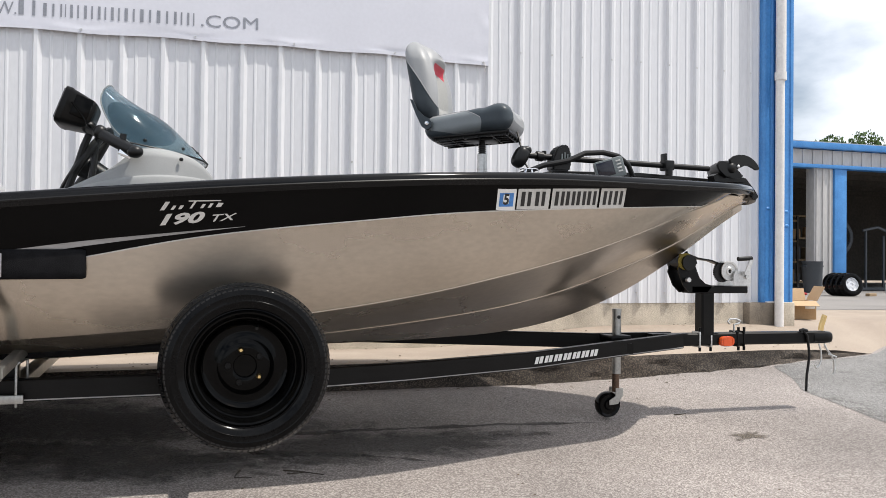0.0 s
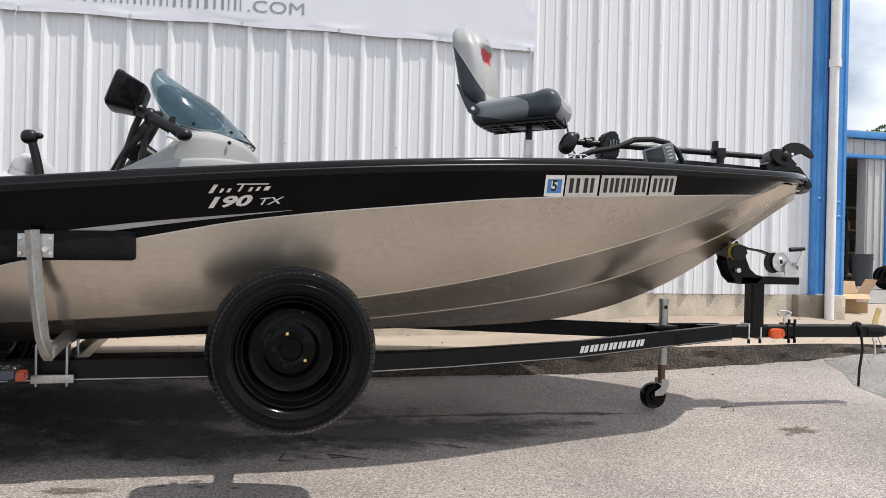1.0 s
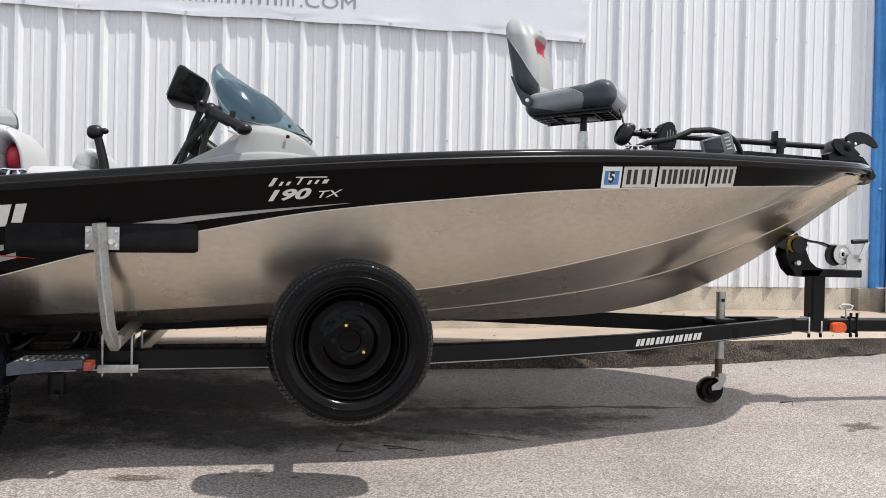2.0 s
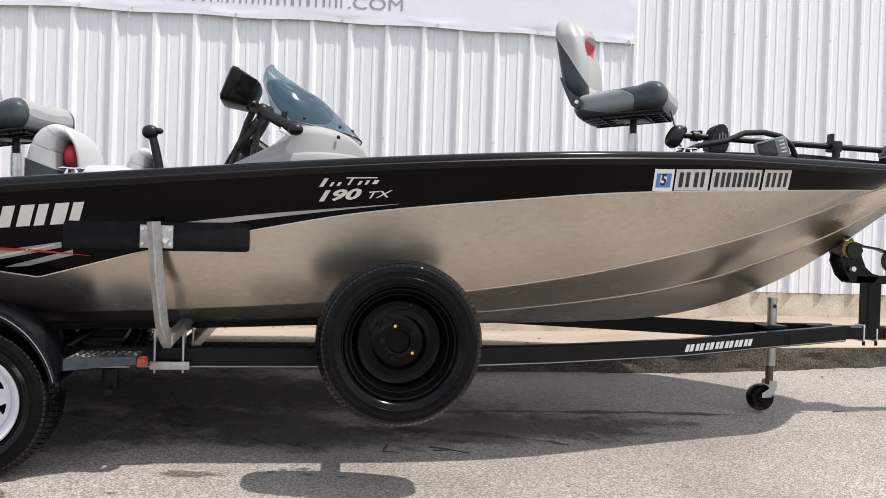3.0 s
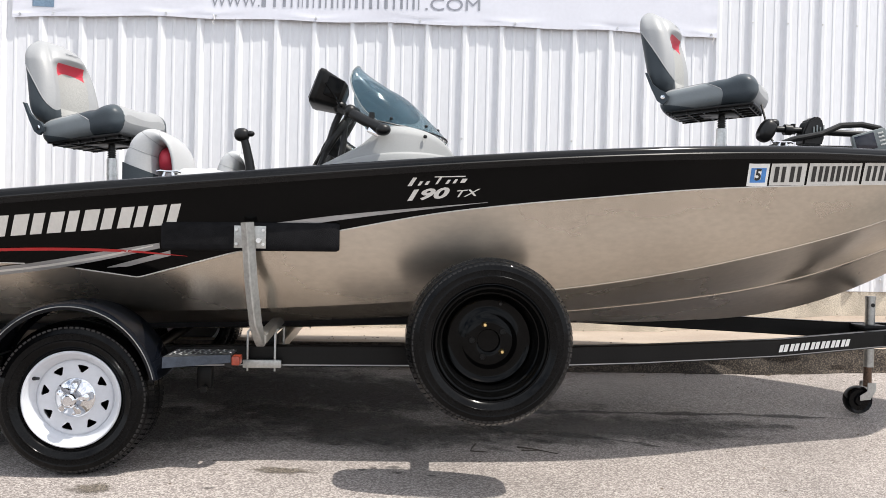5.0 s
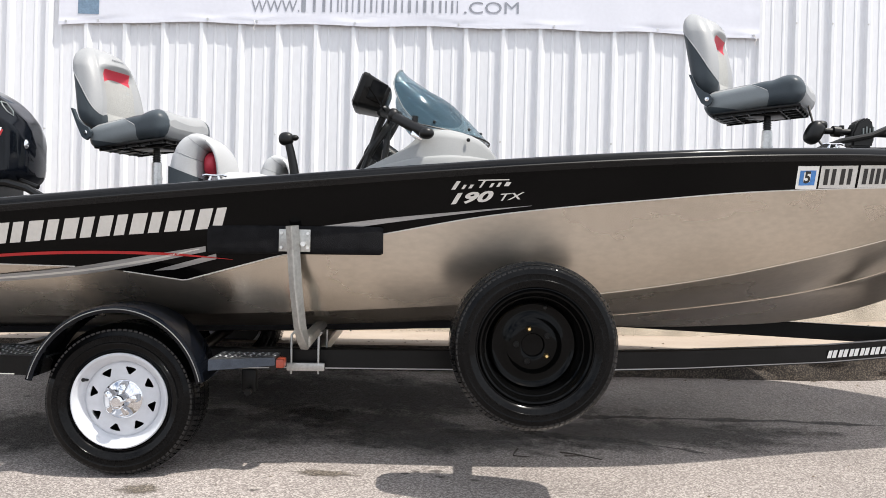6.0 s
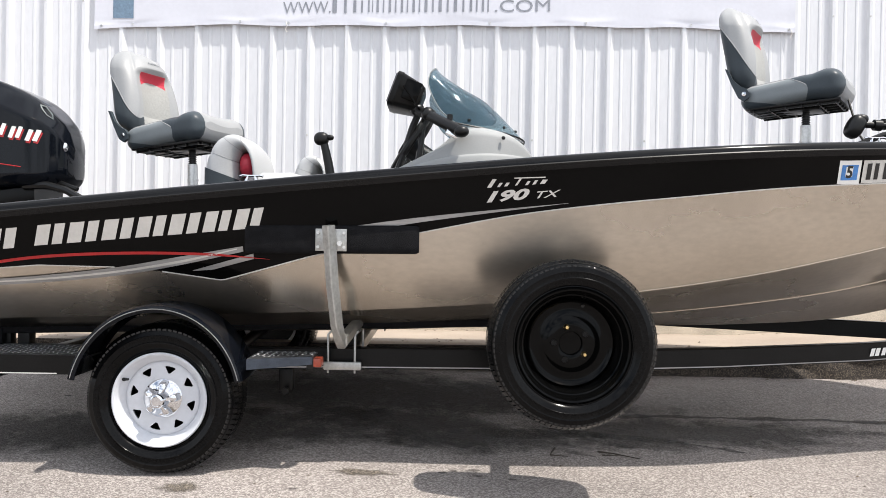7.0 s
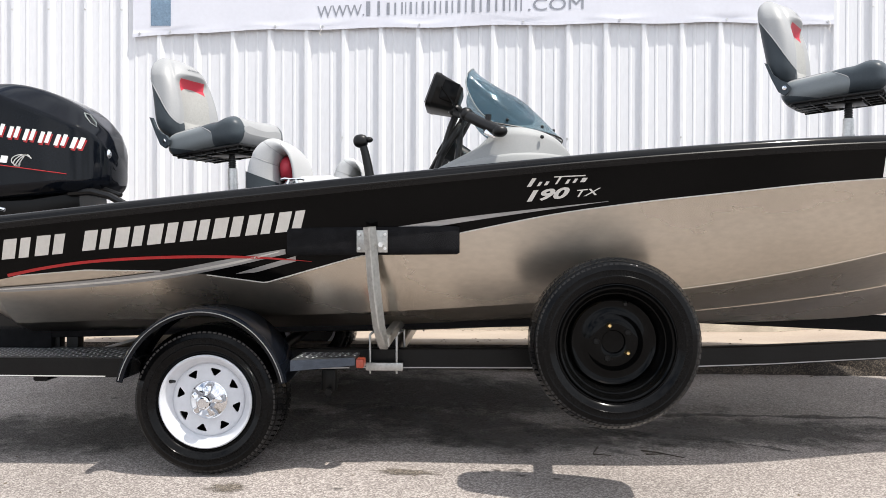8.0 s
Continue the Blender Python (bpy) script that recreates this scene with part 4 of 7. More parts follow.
# ---- the boat ----
boat = thing("bass_boat", "black and bare aluminium bass boat on a trailer", "boat")
STATIONS = [STERN + (BOW + 0.02 - STERN) * (i / 84) ** 0.97 for i in range(85)]


def build_hull():
    bm = bmesh.new()
    rings = []
    for x in STATIONS:
        half = []
        zg, zc, zs, zk = gun_z(x) - 0.02, chine_z(x), strake_z(x), keel_z(x)
        zs, zk = min(zs, zc), min(zk, zs, zc)
        for i in range(13):
            z = zg + (zc - zg) * i / 12
            half.append((MID - side_y(x, z), z))
        for i in range(1, 5):
            u = i / 4
            half.append((chine_b(x) + (strake_b(x) - chine_b(x)) * u, zc + (zs - zc) * u - 0.012 * math.sin(math.pi * u) * min(1, chine_b(x) * 3)))
        for i in range(1, 5):
            u = i / 4
            half.append((strake_b(x) * (1 - u), zs + (zk - zs) * u))
        rings.append([Vector((x, MID - b, z)) for b, z in half] + [Vector((x, MID + b, z)) for b, z in half[-2::-1]])
    skin(bm, rings, close=False)
    bm.verts.ensure_lookup_table()
    n = len(rings[0])
    bm.faces.new([bm.verts[i] for i in range(n)])
    bm.faces.new([bm.verts[len(bm.verts) - n + i] for i in range(n)])
    part("hull", bm, "aluminium", boat, "bare brushed aluminium hull with a hard chine", sharp=9, weld=True)
    for far in (False, True):
        bm = bmesh.new()
        rings = []
        for i in range(90):
            x = -2.8 + 5.15 * i / 89
            b, z = strake_b(x), strake_z(x)
            db, dz = chine_b(x) - b, chine_z(x) - z
            run = math.hypot(db, dz) or 1.0
            db, dz = db / run, dz / run
            w, lift = min(0.034, 0.5 * run), 0.006
            ring = [(b, z), (b + dz * lift, z - db * lift), (b + db * w + dz * lift, z + dz * w - db * lift), (b + db * (w + 0.004), z + dz * (w + 0.004))]
            rings.append([Vector((x, MID + p if far else MID - p, q)) for p, q in ring])
        skin(bm, rings)
        part("strake", bm, "aluminium", boat, "raised flat aluminium strake")
        bm = bmesh.new()
        pts = []
        for i in range(80):
            x = -0.30 + 2.65 * i / 79
            y = MID - chine_b(x) - 0.001
            pts.append(Vector((x, 2 * MID - y if far else y, chine_z(x))))
        tube(bm, pts, 0.003, 6, 0.003)
        part("chine_edge", bm, "aluminium", boat)


build_hull()


def on_side(x, z, off):
    return Vector((x, side_y(x, z) - off, z))


def strip(bm, x0, x1, top, low, off, n=60, m=3):
    """A decal on the near side between two lines."""
    def fn(u, v):
        x = x0 + (x1 - x0) * u
        z = low(x) + (top(x) - low(x)) * v
        return on_side(x, z, off)
    return sheet(bm, n, m, fn)


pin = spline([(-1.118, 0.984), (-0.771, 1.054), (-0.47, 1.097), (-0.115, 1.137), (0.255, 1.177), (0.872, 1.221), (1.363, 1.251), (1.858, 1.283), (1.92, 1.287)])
aft_edge = line_of([(-3.16, 0.742), (-2.88, 0.800), (-2.808, 0.815), (-2.545, 0.838), (-2.265, 0.835), (-2.083, 0.820), (-1.868, 0.791), (-1.533, 0.887), (-1.118, 0.984)])


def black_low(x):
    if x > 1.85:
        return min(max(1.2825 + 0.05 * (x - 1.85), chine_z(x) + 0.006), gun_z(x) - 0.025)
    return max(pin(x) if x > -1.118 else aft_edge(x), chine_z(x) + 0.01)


def build_topsides():
    bm = bmesh.new()
    strip(bm, STERN, 2.47, lambda x: gun_z(x) - 0.02, black_low, 0.003, 240, 8)
    part("topside", bm, "black_gloss", boat, "gloss black painted topside")
    bm = bmesh.new()
    sheet(bm, 60, 4, lambda u, v: Vector((STERN + 5.2 * u, 2 * MID - side_y(STERN + 5.2 * u, gun_z(STERN + 5.2 * u) - 0.02 - 0.22 * v) + 0.003, gun_z(STERN + 5.2 * u) - 0.02 - 0.22 * v)))
    part("topside", bm, "black_gloss", boat, "gloss black painted topside")
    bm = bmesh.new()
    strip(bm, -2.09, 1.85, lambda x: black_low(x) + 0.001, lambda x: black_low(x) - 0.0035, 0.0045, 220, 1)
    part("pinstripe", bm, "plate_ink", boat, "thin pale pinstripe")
    bm = bmesh.new()
    strip(bm, -2.83, -2.265, lambda x: aft_edge(x) + 0.001, lambda x: aft_edge(x) - 0.003, 0.0045, 50, 1)
    part("pinstripe", bm, "plate_ink", boat, "thin pale pinstripe")
    bm = bmesh.new()
    strip(bm, -2.85, -1.68, spline([(-2.86, 0.819), (-2.695, 0.851), (-2.54, 0.873), (-2.217, 0.893), (-1.896, 0.892), (-1.68, 0.874)]),
          spline([(-2.86, 0.807), (-2.695, 0.840), (-2.54, 0.862), (-2.217, 0.882), (-1.896, 0.883), (-1.68, 0.873)]), 0.0055, 70, 1)
    part("red_stripe", bm, "red_ink", boat, "thin red stripe")
    bm = bmesh.new()
    strip(bm, -3.10, -1.777, spline([(-3.1, 0.752), (-2.88, 0.767), (-2.55, 0.797), (-2.266, 0.832), (-2.004, 0.880), (-1.777, 0.921)]),
          spline([(-3.1, 0.748), (-2.88, 0.749), (-2.55, 0.770), (-2.225, 0.807), (-2.004, 0.849), (-1.777, 0.901)]), 0.005, 70, 2)
    part("swoosh", bm, "grey_ink", boat, "silver grey swoosh")
    bm = bmesh.new()
    strip(bm, -2.95, -1.80, spline([(-2.95, 0.757), (-2.55, 0.787), (-2.25, 0.822), (-2.004, 0.866), (-1.80, 0.912)]),
          spline([(-2.95, 0.753), (-2.55, 0.780), (-2.25, 0.814), (-2.004, 0.857), (-1.80, 0.908)]), 0.0055, 60, 1)
    part("swoosh_light", bm, "silver_ink", boat, "bright line along the swoosh")
    bm = bmesh.new()
    strip(bm, -1.975, -1.74, line_of([(-1.975, 0.826), (-1.74, 0.894)]), line_of([(-1.975, 0.824), (-1.9, 0.830), (-1.74, 0.874)]), 0.005, 20, 1)
    part("swoosh", bm, "grey_ink", boat, "silver grey swoosh")
    bm = bmesh.new()
    strip(bm, -1.755, -0.57, spline([(-1.8, 0.935), (-1.36, 1.004), (-1.108, 1.041), (-0.835, 1.073), (-0.57, 1.102)]),
          spline([(-1.8, 0.92), (-1.36, 0.980), (-1.108, 1.023), (-0.835, 1.064), (-0.57, 1.101)]), 0.005, 60, 1)
    part("swoosh", bm, "grey_ink", boat, "silver grey swoosh")
    # makers' name: plain slanted blocks
    word = line_of([(-2.87, 0.874), (-2.55, 0.909), (-1.70, 0.991)])
    xs = [(-3.10, 0.115), (-2.98, 0.12), (-2.855, 0.12), (-2.728, 0.125), (-2.545, 0.118), (-2.425, 0.125), (-2.298, 0.125), (-2.172, 0.118), (-2.052, 0.125), (-1.925, 0.108), (-1.812, 0.112)]
    for x0, w in xs:
        z0 = word(x0)
        for a0, a1, b0, b1 in ((0.0, 0.42, 0.0, 1.0), (0.54, 0.86, 0.0, 1.0)):
            bm = bmesh.new()
            pts = []
            for a, b in ((a0, b0), (a1, b0), (a1, b1), (a0, b1)):
                z = z0 + 0.0965 * a * w + 0.076 * b
                pts.append(bm.verts.new(on_side(x0 + a * w + 0.022 * b, z, 0.006)))
            bm.faces.new(pts)
            part("brand_bar", bm, "silver_ink", boat, "slanted silver block")
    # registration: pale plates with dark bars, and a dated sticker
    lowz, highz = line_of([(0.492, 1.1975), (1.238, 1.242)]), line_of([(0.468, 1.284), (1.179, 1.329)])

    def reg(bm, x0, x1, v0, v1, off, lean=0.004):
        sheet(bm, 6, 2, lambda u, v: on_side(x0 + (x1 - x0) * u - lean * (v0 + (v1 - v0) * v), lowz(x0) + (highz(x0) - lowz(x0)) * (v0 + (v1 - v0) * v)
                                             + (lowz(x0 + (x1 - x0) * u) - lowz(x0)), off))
    for x0, x1 in ((0.468, 0.562),):
        bm = bmesh.new()
        reg(bm, x0, x1, 0.0, 1.0, 0.0045)
        part("sticker", bm, "white_ink", boat, "white and blue dated sticker")
        bm = bmesh.new()
        reg(bm, x0 + 0.012, x1 - 0.012, 0.16, 0.80, 0.0055)
        part("sticker_field", bm, "blue_ink", boat, "blue field of the sticker")
        bm = bmesh.new()
        reg(bm, x0 + 0.030, x1 - 0.034, 0.30, 0.72, 0.006)
        part("sticker_patch", bm, "white_ink", boat)
        bm = bmesh.new()
        lay_text(bm, "5", 0.061, lambda a, b: on_side(x0 + 0.030 + a, lowz(x0) + 0.025 + b, 0.0068), bold=0.002)
        part("lettering", bm, "black_ink", boat, "black figure")
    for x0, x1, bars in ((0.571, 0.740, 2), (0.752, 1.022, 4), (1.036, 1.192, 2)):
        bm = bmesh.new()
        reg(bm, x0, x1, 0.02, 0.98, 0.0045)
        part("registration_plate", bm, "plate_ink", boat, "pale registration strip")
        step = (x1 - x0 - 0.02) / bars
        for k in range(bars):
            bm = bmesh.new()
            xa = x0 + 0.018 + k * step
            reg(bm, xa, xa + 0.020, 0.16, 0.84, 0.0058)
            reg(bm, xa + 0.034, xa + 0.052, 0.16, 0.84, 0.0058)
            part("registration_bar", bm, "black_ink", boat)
    # model name: script as plain strokes, the number lettered
    for k, (xa, za, wa, ha) in enumerate([(-0.875, 1.140, 0.028, 0.040), (-0.838, 1.143, 0.020, 0.020), (-0.812, 1.146, 0.022, 0.018), (-0.772, 1.150, 0.016, 0.036),
                                          (-0.735, 1.152, 0.020, 0.020), (-0.708, 1.155, 0.020, 0.020), (-0.680, 1.158, 0.034, 0.020)]):
        bm = bmesh.new()
        pts = [bm.verts.new(on_side(xa + p, za + 0.012 + q, 0.006)) for p, q in ((0, 0), (wa * 0.55, 0.001), (wa * 0.55 + ha * 0.5, ha * 0.8), (ha * 0.5, ha * 0.8))]
        bm.faces.new(pts)
        part("script_stroke", bm, "silver_ink", boat)
    bm = bmesh.new()
    strip(bm, -0.775, -0.66, lambda x: 1.1935 + 0.05 * (x + 0.72), lambda x: 1.1895 + 0.05 * (x + 0.72), 0.006, 10, 1)
    part("script_stroke", bm, "silver_ink", boat)
    bm = bmesh.new()
    lay_text(bm, "190", 0.052, lambda a, b: on_side(-0.874 + a, 1.100 + 0.10 * a + b, 0.006), 0.158, 0.30, 0.0020)
    part("lettering", bm, "silver_ink", boat, "silver slanted figures")
    bm = bmesh.new()
    lay_text(bm, "TX", 0.036, lambda a, b: on_side(-0.690 + a, 1.117 + 0.10 * a + b, 0.006), 0.090, 0.35, 0.0003)
    part("lettering", bm, "silver_ink", boat, "silver slanted letters")


build_topsides()


def build_gunwale():
    """A rolled black cap round the hull's edge, with the decks inside it."""
    for far in (False, True):
        bm = bmesh.new()
        rings = []
        for x in STATIONS:
            b, z = gun_b(x), gun_z(x)
            w = min(0.10, b * 0.8 + 0.01)
            prof = [(0.006, -0.052), (0.014, -0.040), (0.017, -0.022), (0.012, -0.007), (0.000, 0.0), (-0.30 * w, 0.004), (-0.8 * w, 0.002), (-w, -0.01), (-w, -0.05)]
            ring = []
            for o, dz in prof:
                y = MID - b - o
                ring.append(Vector((x, 2 * MID - y if far else y, z + dz)))
            rings.append(ring)
        skin(bm, rings, close=False)
        part("gunwale", bm, "gunwale", boat, "rolled gloss black gunwale", sharp=50)
        bm = bmesh.new()
        pts = []
        for x in STATIONS[:-2]:
            y = MID - gun_b(x) - 0.0165
            pts.append(Vector((x, 2 * MID - y if far else y, gun_z(x) - 0.030)))
        tube(bm, pts, 0.0045, 6)
        part("rub_strip", bm, "black_plastic", boat, "thin black rub strip")
    bm = bmesh.new()
    sheet(bm, 40, 10, lambda u, v: Vector((-0.3 + 2.75 * u, MID + (2 * v - 1) * max(0.01, gun_b(-0.3 + 2.75 * u) - 0.09), gun_z(-0.3 + 2.75 * u) - 0.03 + 0.035 * u ** 0.5 * (1 - (2 * v - 1) ** 2))))
    part("bow_deck", bm, "deck", boat, "grey carpeted bow deck")
    bm = bmesh.new()
    sheet(bm, 10, 4, lambda u, v: Vector((-3.12 + 1.1 * u, MID + (2 * v - 1) * 1.09, gun_z(-3.12 + 1.1 * u) - 0.05)))
    part("stern_deck", bm, "deck", boat, "grey carpeted stern deck")
    bm = bmesh.new()
    sheet(bm, 10, 4, lambda u, v: Vector((-2.02 + 1.72 * u, MID + (2 * v - 1) * (chine_b(-2.02 + 1.72 * u) - 0.02), 0.86)))
    part("cockpit_floor", bm, "deck", boat, "grey carpeted cockpit floor")
    for x in (-2.02, -0.3):
        bm = bmesh.new()
        box(bm, (x, MID, (0.86 + gun_z(x)) / 2 - 0.03), (0.02, 2 * chine_b(x) - 0.06, gun_z(x) - 0.88))
        part("bulkhead", bm, "deck", boat)
    # bow cap with its dark rubber bumper
    bm = bmesh.new()
    pts = [(2.36, 0.20), (2.43, 0.15), (2.49, 0.09), (2.52, 0.0), (2.49, -0.09), (2.43, -0.15), (2.36, -0.20)]
    tube(bm, [Vector((x, MID + y, 1.385 - 0.15 * (x - 2.36))) for x, y in pts], 0.020, 10)
    part("bow_bumper", bm, "black_plastic", boat, "worn black bow bumper")
    bm = bmesh.new()
    rings = []
    for x, b, t, l in ((2.24, 0.24, 1.400, 1.365), (2.36, 0.19, 1.402, 1.35), (2.44, 0.12, 1.400, 1.35), (2.495, 0.05, 1.395, 1.355)):
        rings.append([Vector((x, MID + sy * b, z)) for sy, z in ((-1, t), (-1.03, (t + l) / 2), (-0.7, l), (0.7, l), (1.03, (t + l) / 2), (1, t))])
    skin(bm, rings)
    part("bow_cap", bm, "aluminium", boat, "scuffed aluminium bow cap")


build_gunwale()


def cleat(x, y, z, turn=0.0, k=1.0):
    c = part("cleat", tube(bmesh.new(), [(-0.085, 0, 0.040), (-0.06, 0, 0.047), (-0.02, 0, 0.043), (0.02, 0, 0.043), (0.06, 0, 0.047), (0.085, 0, 0.040)], 0.0085, 8), "chrome", boat, "polished metal cleat")
    c.matrix_basis = pose(x, y, z, 0, 0, turn) @ Matrix.Scale(k, 4)
    for dx in (-0.025, 0.025):
        bm = bmesh.new()
        rod(bm, (dx * 1.5, 0, 0), (dx, 0, 0.043), 0.014, 10, 0.008)
        box(bm, (dx * 1.5, 0, 0.003), (0.045, 0.04, 0.006), 0.002)
        part("cleat_foot", bm, "chrome", c)


cleat(-1.755, 3.60, gun_z(-1.755) + 0.002, k=0.52)
cleat(0.64, 3.70, gun_z(0.64), k=0.50)
cleat(-2.93, 3.60, gun_z(-2.93) + 0.002, k=0.8)


def build_console():
    """The steering console: a low moulded hump with a wrapped tinted windscreen."""
    yc = 4.10
    bm = bmesh.new()
    top = spline([(-1.23, 1.245), (-1.15, 1.282), (-1.05, 1.335), (-0.975, 1.400), (-0.92, 1.415), (-0.80, 1.398), (-0.735, 1.370), (-0.695, 1.336), (-0.665, 1.295), (-0.655, 1.27)])
    wide = spline([(-1.23, 0.20), (-1.1, 0.30), (-0.95, 0.345), (-0.8, 0.32), (-0.655, 0.20)])
    rings = []
    for i in range(37):
        x = -1.23 + 0.575 * i / 36
        t, w, low = top(x), wide(x), gun_z(x) - 0.03
        ring = []
        for k in range(21):
            a = math.pi * k / 20
            c, s = -math.cos(a), math.sin(a)
            ring.append(Vector((x, yc + w * math.copysign(abs(c) ** 0.6, c), low + (t + 0.008 - low) * abs(s) ** 0.16)))
        rings.append(ring)
    skin(bm, rings, close=False)
    con = part("console", bm, "console", boat, "moulded grey plastic steering console", sharp=60)
    bm = bmesh.new()
    rings = []
    for i in range(31):
        x = -1.21 + 0.55 * i / 30
        w, z = wide(x) + 0.012, gun_z(x) + 0.018 + 0.028 * math.sin(math.pi * i / 30)
        rings.append([Vector((x, yc - w - 0.006, z - 0.05)), Vector((x, yc - w - 0.008, z - 0.004)), Vector((x, yc - w + 0.002, z + 0.006)), Vector((x, yc - w + 0.03, z + 0.008))])
    skin(bm, rings, close=False)
    part("console_flange", bm, "console", con, sharp=60)
    # windscreen: a visor between its centre line and its two rear edges
    mid_x, mid_z = spline([(0, -0.690), (0.12, -0.745), (0.25, -0.800), (0.45, -0.861), (0.7, -0.946), (0.9, -1.034), (1, -1.066)]), spline([(0, 1.378), (0.12, 1.436), (0.25, 1.492), (0.45, 1.545), (0.7, 1.591), (0.9, 1.646), (1, 1.674)])
    rear_x, rear_z = spline([(0, -0.991), (0.25, -1.042), (0.6, -1.087), (0.85, -1.102), (1, -1.094)]), spline([(0, 1.425), (0.25, 1.467), (0.6, 1.542), (0.85, 1.60), (1, 1.634)])
    rear_b = spline([(0, 0.305), (0.25, 0.295), (0.6, 0.27), (1, 0.225)])

    def screen(u, v):
        w = math.sin(math.pi * (u - 0.5))
        c = math.sqrt(max(0.0, 1 - abs(w) ** 2.78))
        return Vector((rear_x(v) + (mid_x(v) - rear_x(v)) * c ** 0.85, yc + rear_b(v) * w, rear_z(v) + (mid_z(v) - rear_z(v)) * c ** 0.8))
    bm = bmesh.new()
    sheet(bm, 96, 28, screen)
    bmesh.ops.solidify(bm, geom=bm.faces[:], thickness=0.005)
    glass = part("windscreen", bm, "glass", con, "smoke-blue tinted acrylic windscreen")
    glass.visible_shadow = False
    for name, path, r, mt in (("windscreen_edge", [screen(i / 56, 1.0) for i in range(57)], 0.003, "gauge_grey"), ("windscreen_edge", [screen(0.0, i / 20) for i in range(21)], 0.0025, "gauge_grey"),
                              ("windscreen_seal", [screen(i / 56, 0.0) for i in range(57)], 0.0035, "black_plastic")):
        part(name, tube(bmesh.new(), path, r, 6), mt, con)
    nose = [screen(0.5, i / 20) for i in range(4)]
    part("nose_trim", bar(bmesh.new(), [p + Vector((0.004, 0, 0.004)) for p in nose], 0.05, 0.005), "black_plastic", con, "black trim at the screen's nose")
    for u, v in ((0.06, 0.10), (0.22, 0.07), (0.38, 0.08)):
        p = screen(u, v)
        part("screw_cap", oval(bmesh.new(), p + Vector((0, -0.006, 0)), (0.007, 0.006, 0.007), seg=10, rings=6), "black_plastic", con)
    part("screw_cap", oval(bmesh.new(), (-0.80, yc - 0.332, 1.365), (0.008, 0.006, 0.008), seg=10, rings=6), "black_plastic", con)
    # steering wheel, seen nearly edge on
    wheel = part("steering_wheel", tube(bmesh.new(), [(0.175 * math.cos(a), 0.175 * math.sin(a), 0) for a in np.linspace(0, 2 * math.pi, 49)], 0.017, 10), "black_plastic", con, "black steering wheel")
    wheel.matrix_basis = pose(-1.175, yc, 1.355, 0, -58, 0)
    for a in (0.5, 2.6, 4.7):
        part("spoke", bar(bmesh.new(), [(0, 0, 0.03), (0.17 * math.cos(a), 0.17 * math.sin(a), 0)], 0.03, 0.01), "black_plastic", wheel)
    bm = bmesh.new()
    rod(bm, (0, 0, -0.16), (0, 0, 0.035), 0.04, 16, 0.05)
    part("hub", bm, "black_plastic", wheel)
    # throttle lever
    lever = part("throttle_lever", tube(bmesh.new(), [(-1.482, 3.80, 1.19), (-1.492, 3.80, 1.25), (-1.503, 3.80, 1.30), (-1.515, 3.80, 1.345)], 0.019, 12, 0.015), "black_plastic", boat, "black throttle lever")
    bm = bmesh.new()
    oval(bm, (-1.522, 3.80, 1.352), (0.030, 0.026, 0.027), power=0.85)
    oval(bm, (-1.488, 3.795, 1.357), (0.016, 0.013, 0.012))
    part("lever_knob", bm, "black_plastic", lever, "ball grip with a trim button")


build_console()


def build_fishfinder():
    """The large screen on an arm behind the windscreen."""
    f = thing("fish_finder", "large black fish finder on a swing arm at the console", "fish finder")
    turn = Euler((0, radians(20), 0)).to_matrix()
    c = Vector((-1.186, 3.945, 1.549))
    bm = bmesh.new()
    rings = []
    for d, w, h in ((-0.064, 0.122, 0.066), (-0.060, 0.130, 0.073), (-0.040, 0.132, 0.074), (-0.034, 0.128, 0.071), (0.045, 0.108, 0.058), (0.060, 0.098, 0.050), (0.064, 0.085, 0.04)):
        ring = []
        for k in range(24):
            a = 2 * math.pi * k / 24
            cc, ss = math.cos(a), math.sin(a)
            ring.append(c + turn @ Vector((d, w * math.copysign(abs(cc) ** 0.24, cc), h * math.copysign(abs(ss) ** 0.24, ss))))
        rings.append(ring)
    skin(bm, rings)
    part("housing", bm, "black_paint", f)
    bm = bmesh.new()
    box(bm, c + turn @ Vector((0.016, -0.120, 0.012)), (0.066, 0.010, 0.082), 0.004, turn)
    part("side_cover", bm, "black_gloss", f, "glossy black side cover")
    bm = bmesh.new()
    box(bm, c + turn @ Vector((-0.0655, 0, 0)), (0.004, 0.22, 0.12), 0.001, turn)
    part("screen", bm, "screen", f, "dark glass screen")
    bm = bmesh.new()
    tube(bm, [c + turn @ Vector((-0.02, -0.142, 0.015)), c + turn @ Vector((0.02, -0.145, -0.012)), c + turn @ Vector((0.062, -0.135, -0.045)), c + turn @ Vector((0.09, -0.08, -0.05))], 0.004, 8)
    part("bracket", bm, "black_gloss", f, "glossy black bracket arm")
    bm = bmesh.new()
    tube(bm, [(-1.15, 3.87, 1.485), (-1.10, 3.82, 1.458), (-1.04, 3.765, 1.420), (-0.972, 3.720, 1.383)], 0.020, 12, 0.023)
    oval(bm, (-0.968, 3.718, 1.381), (0.030, 0.026, 0.024))
    part("swing_arm", bm, "black_plastic", f, "thick black swing arm")
    bm = bmesh.new()
    rod(bm, (-1.02, 3.76, 1.385), (-1.012, 3.76, 1.452), 0.012, 10)
    part("clamp_screw", bm, "black_plastic", f)
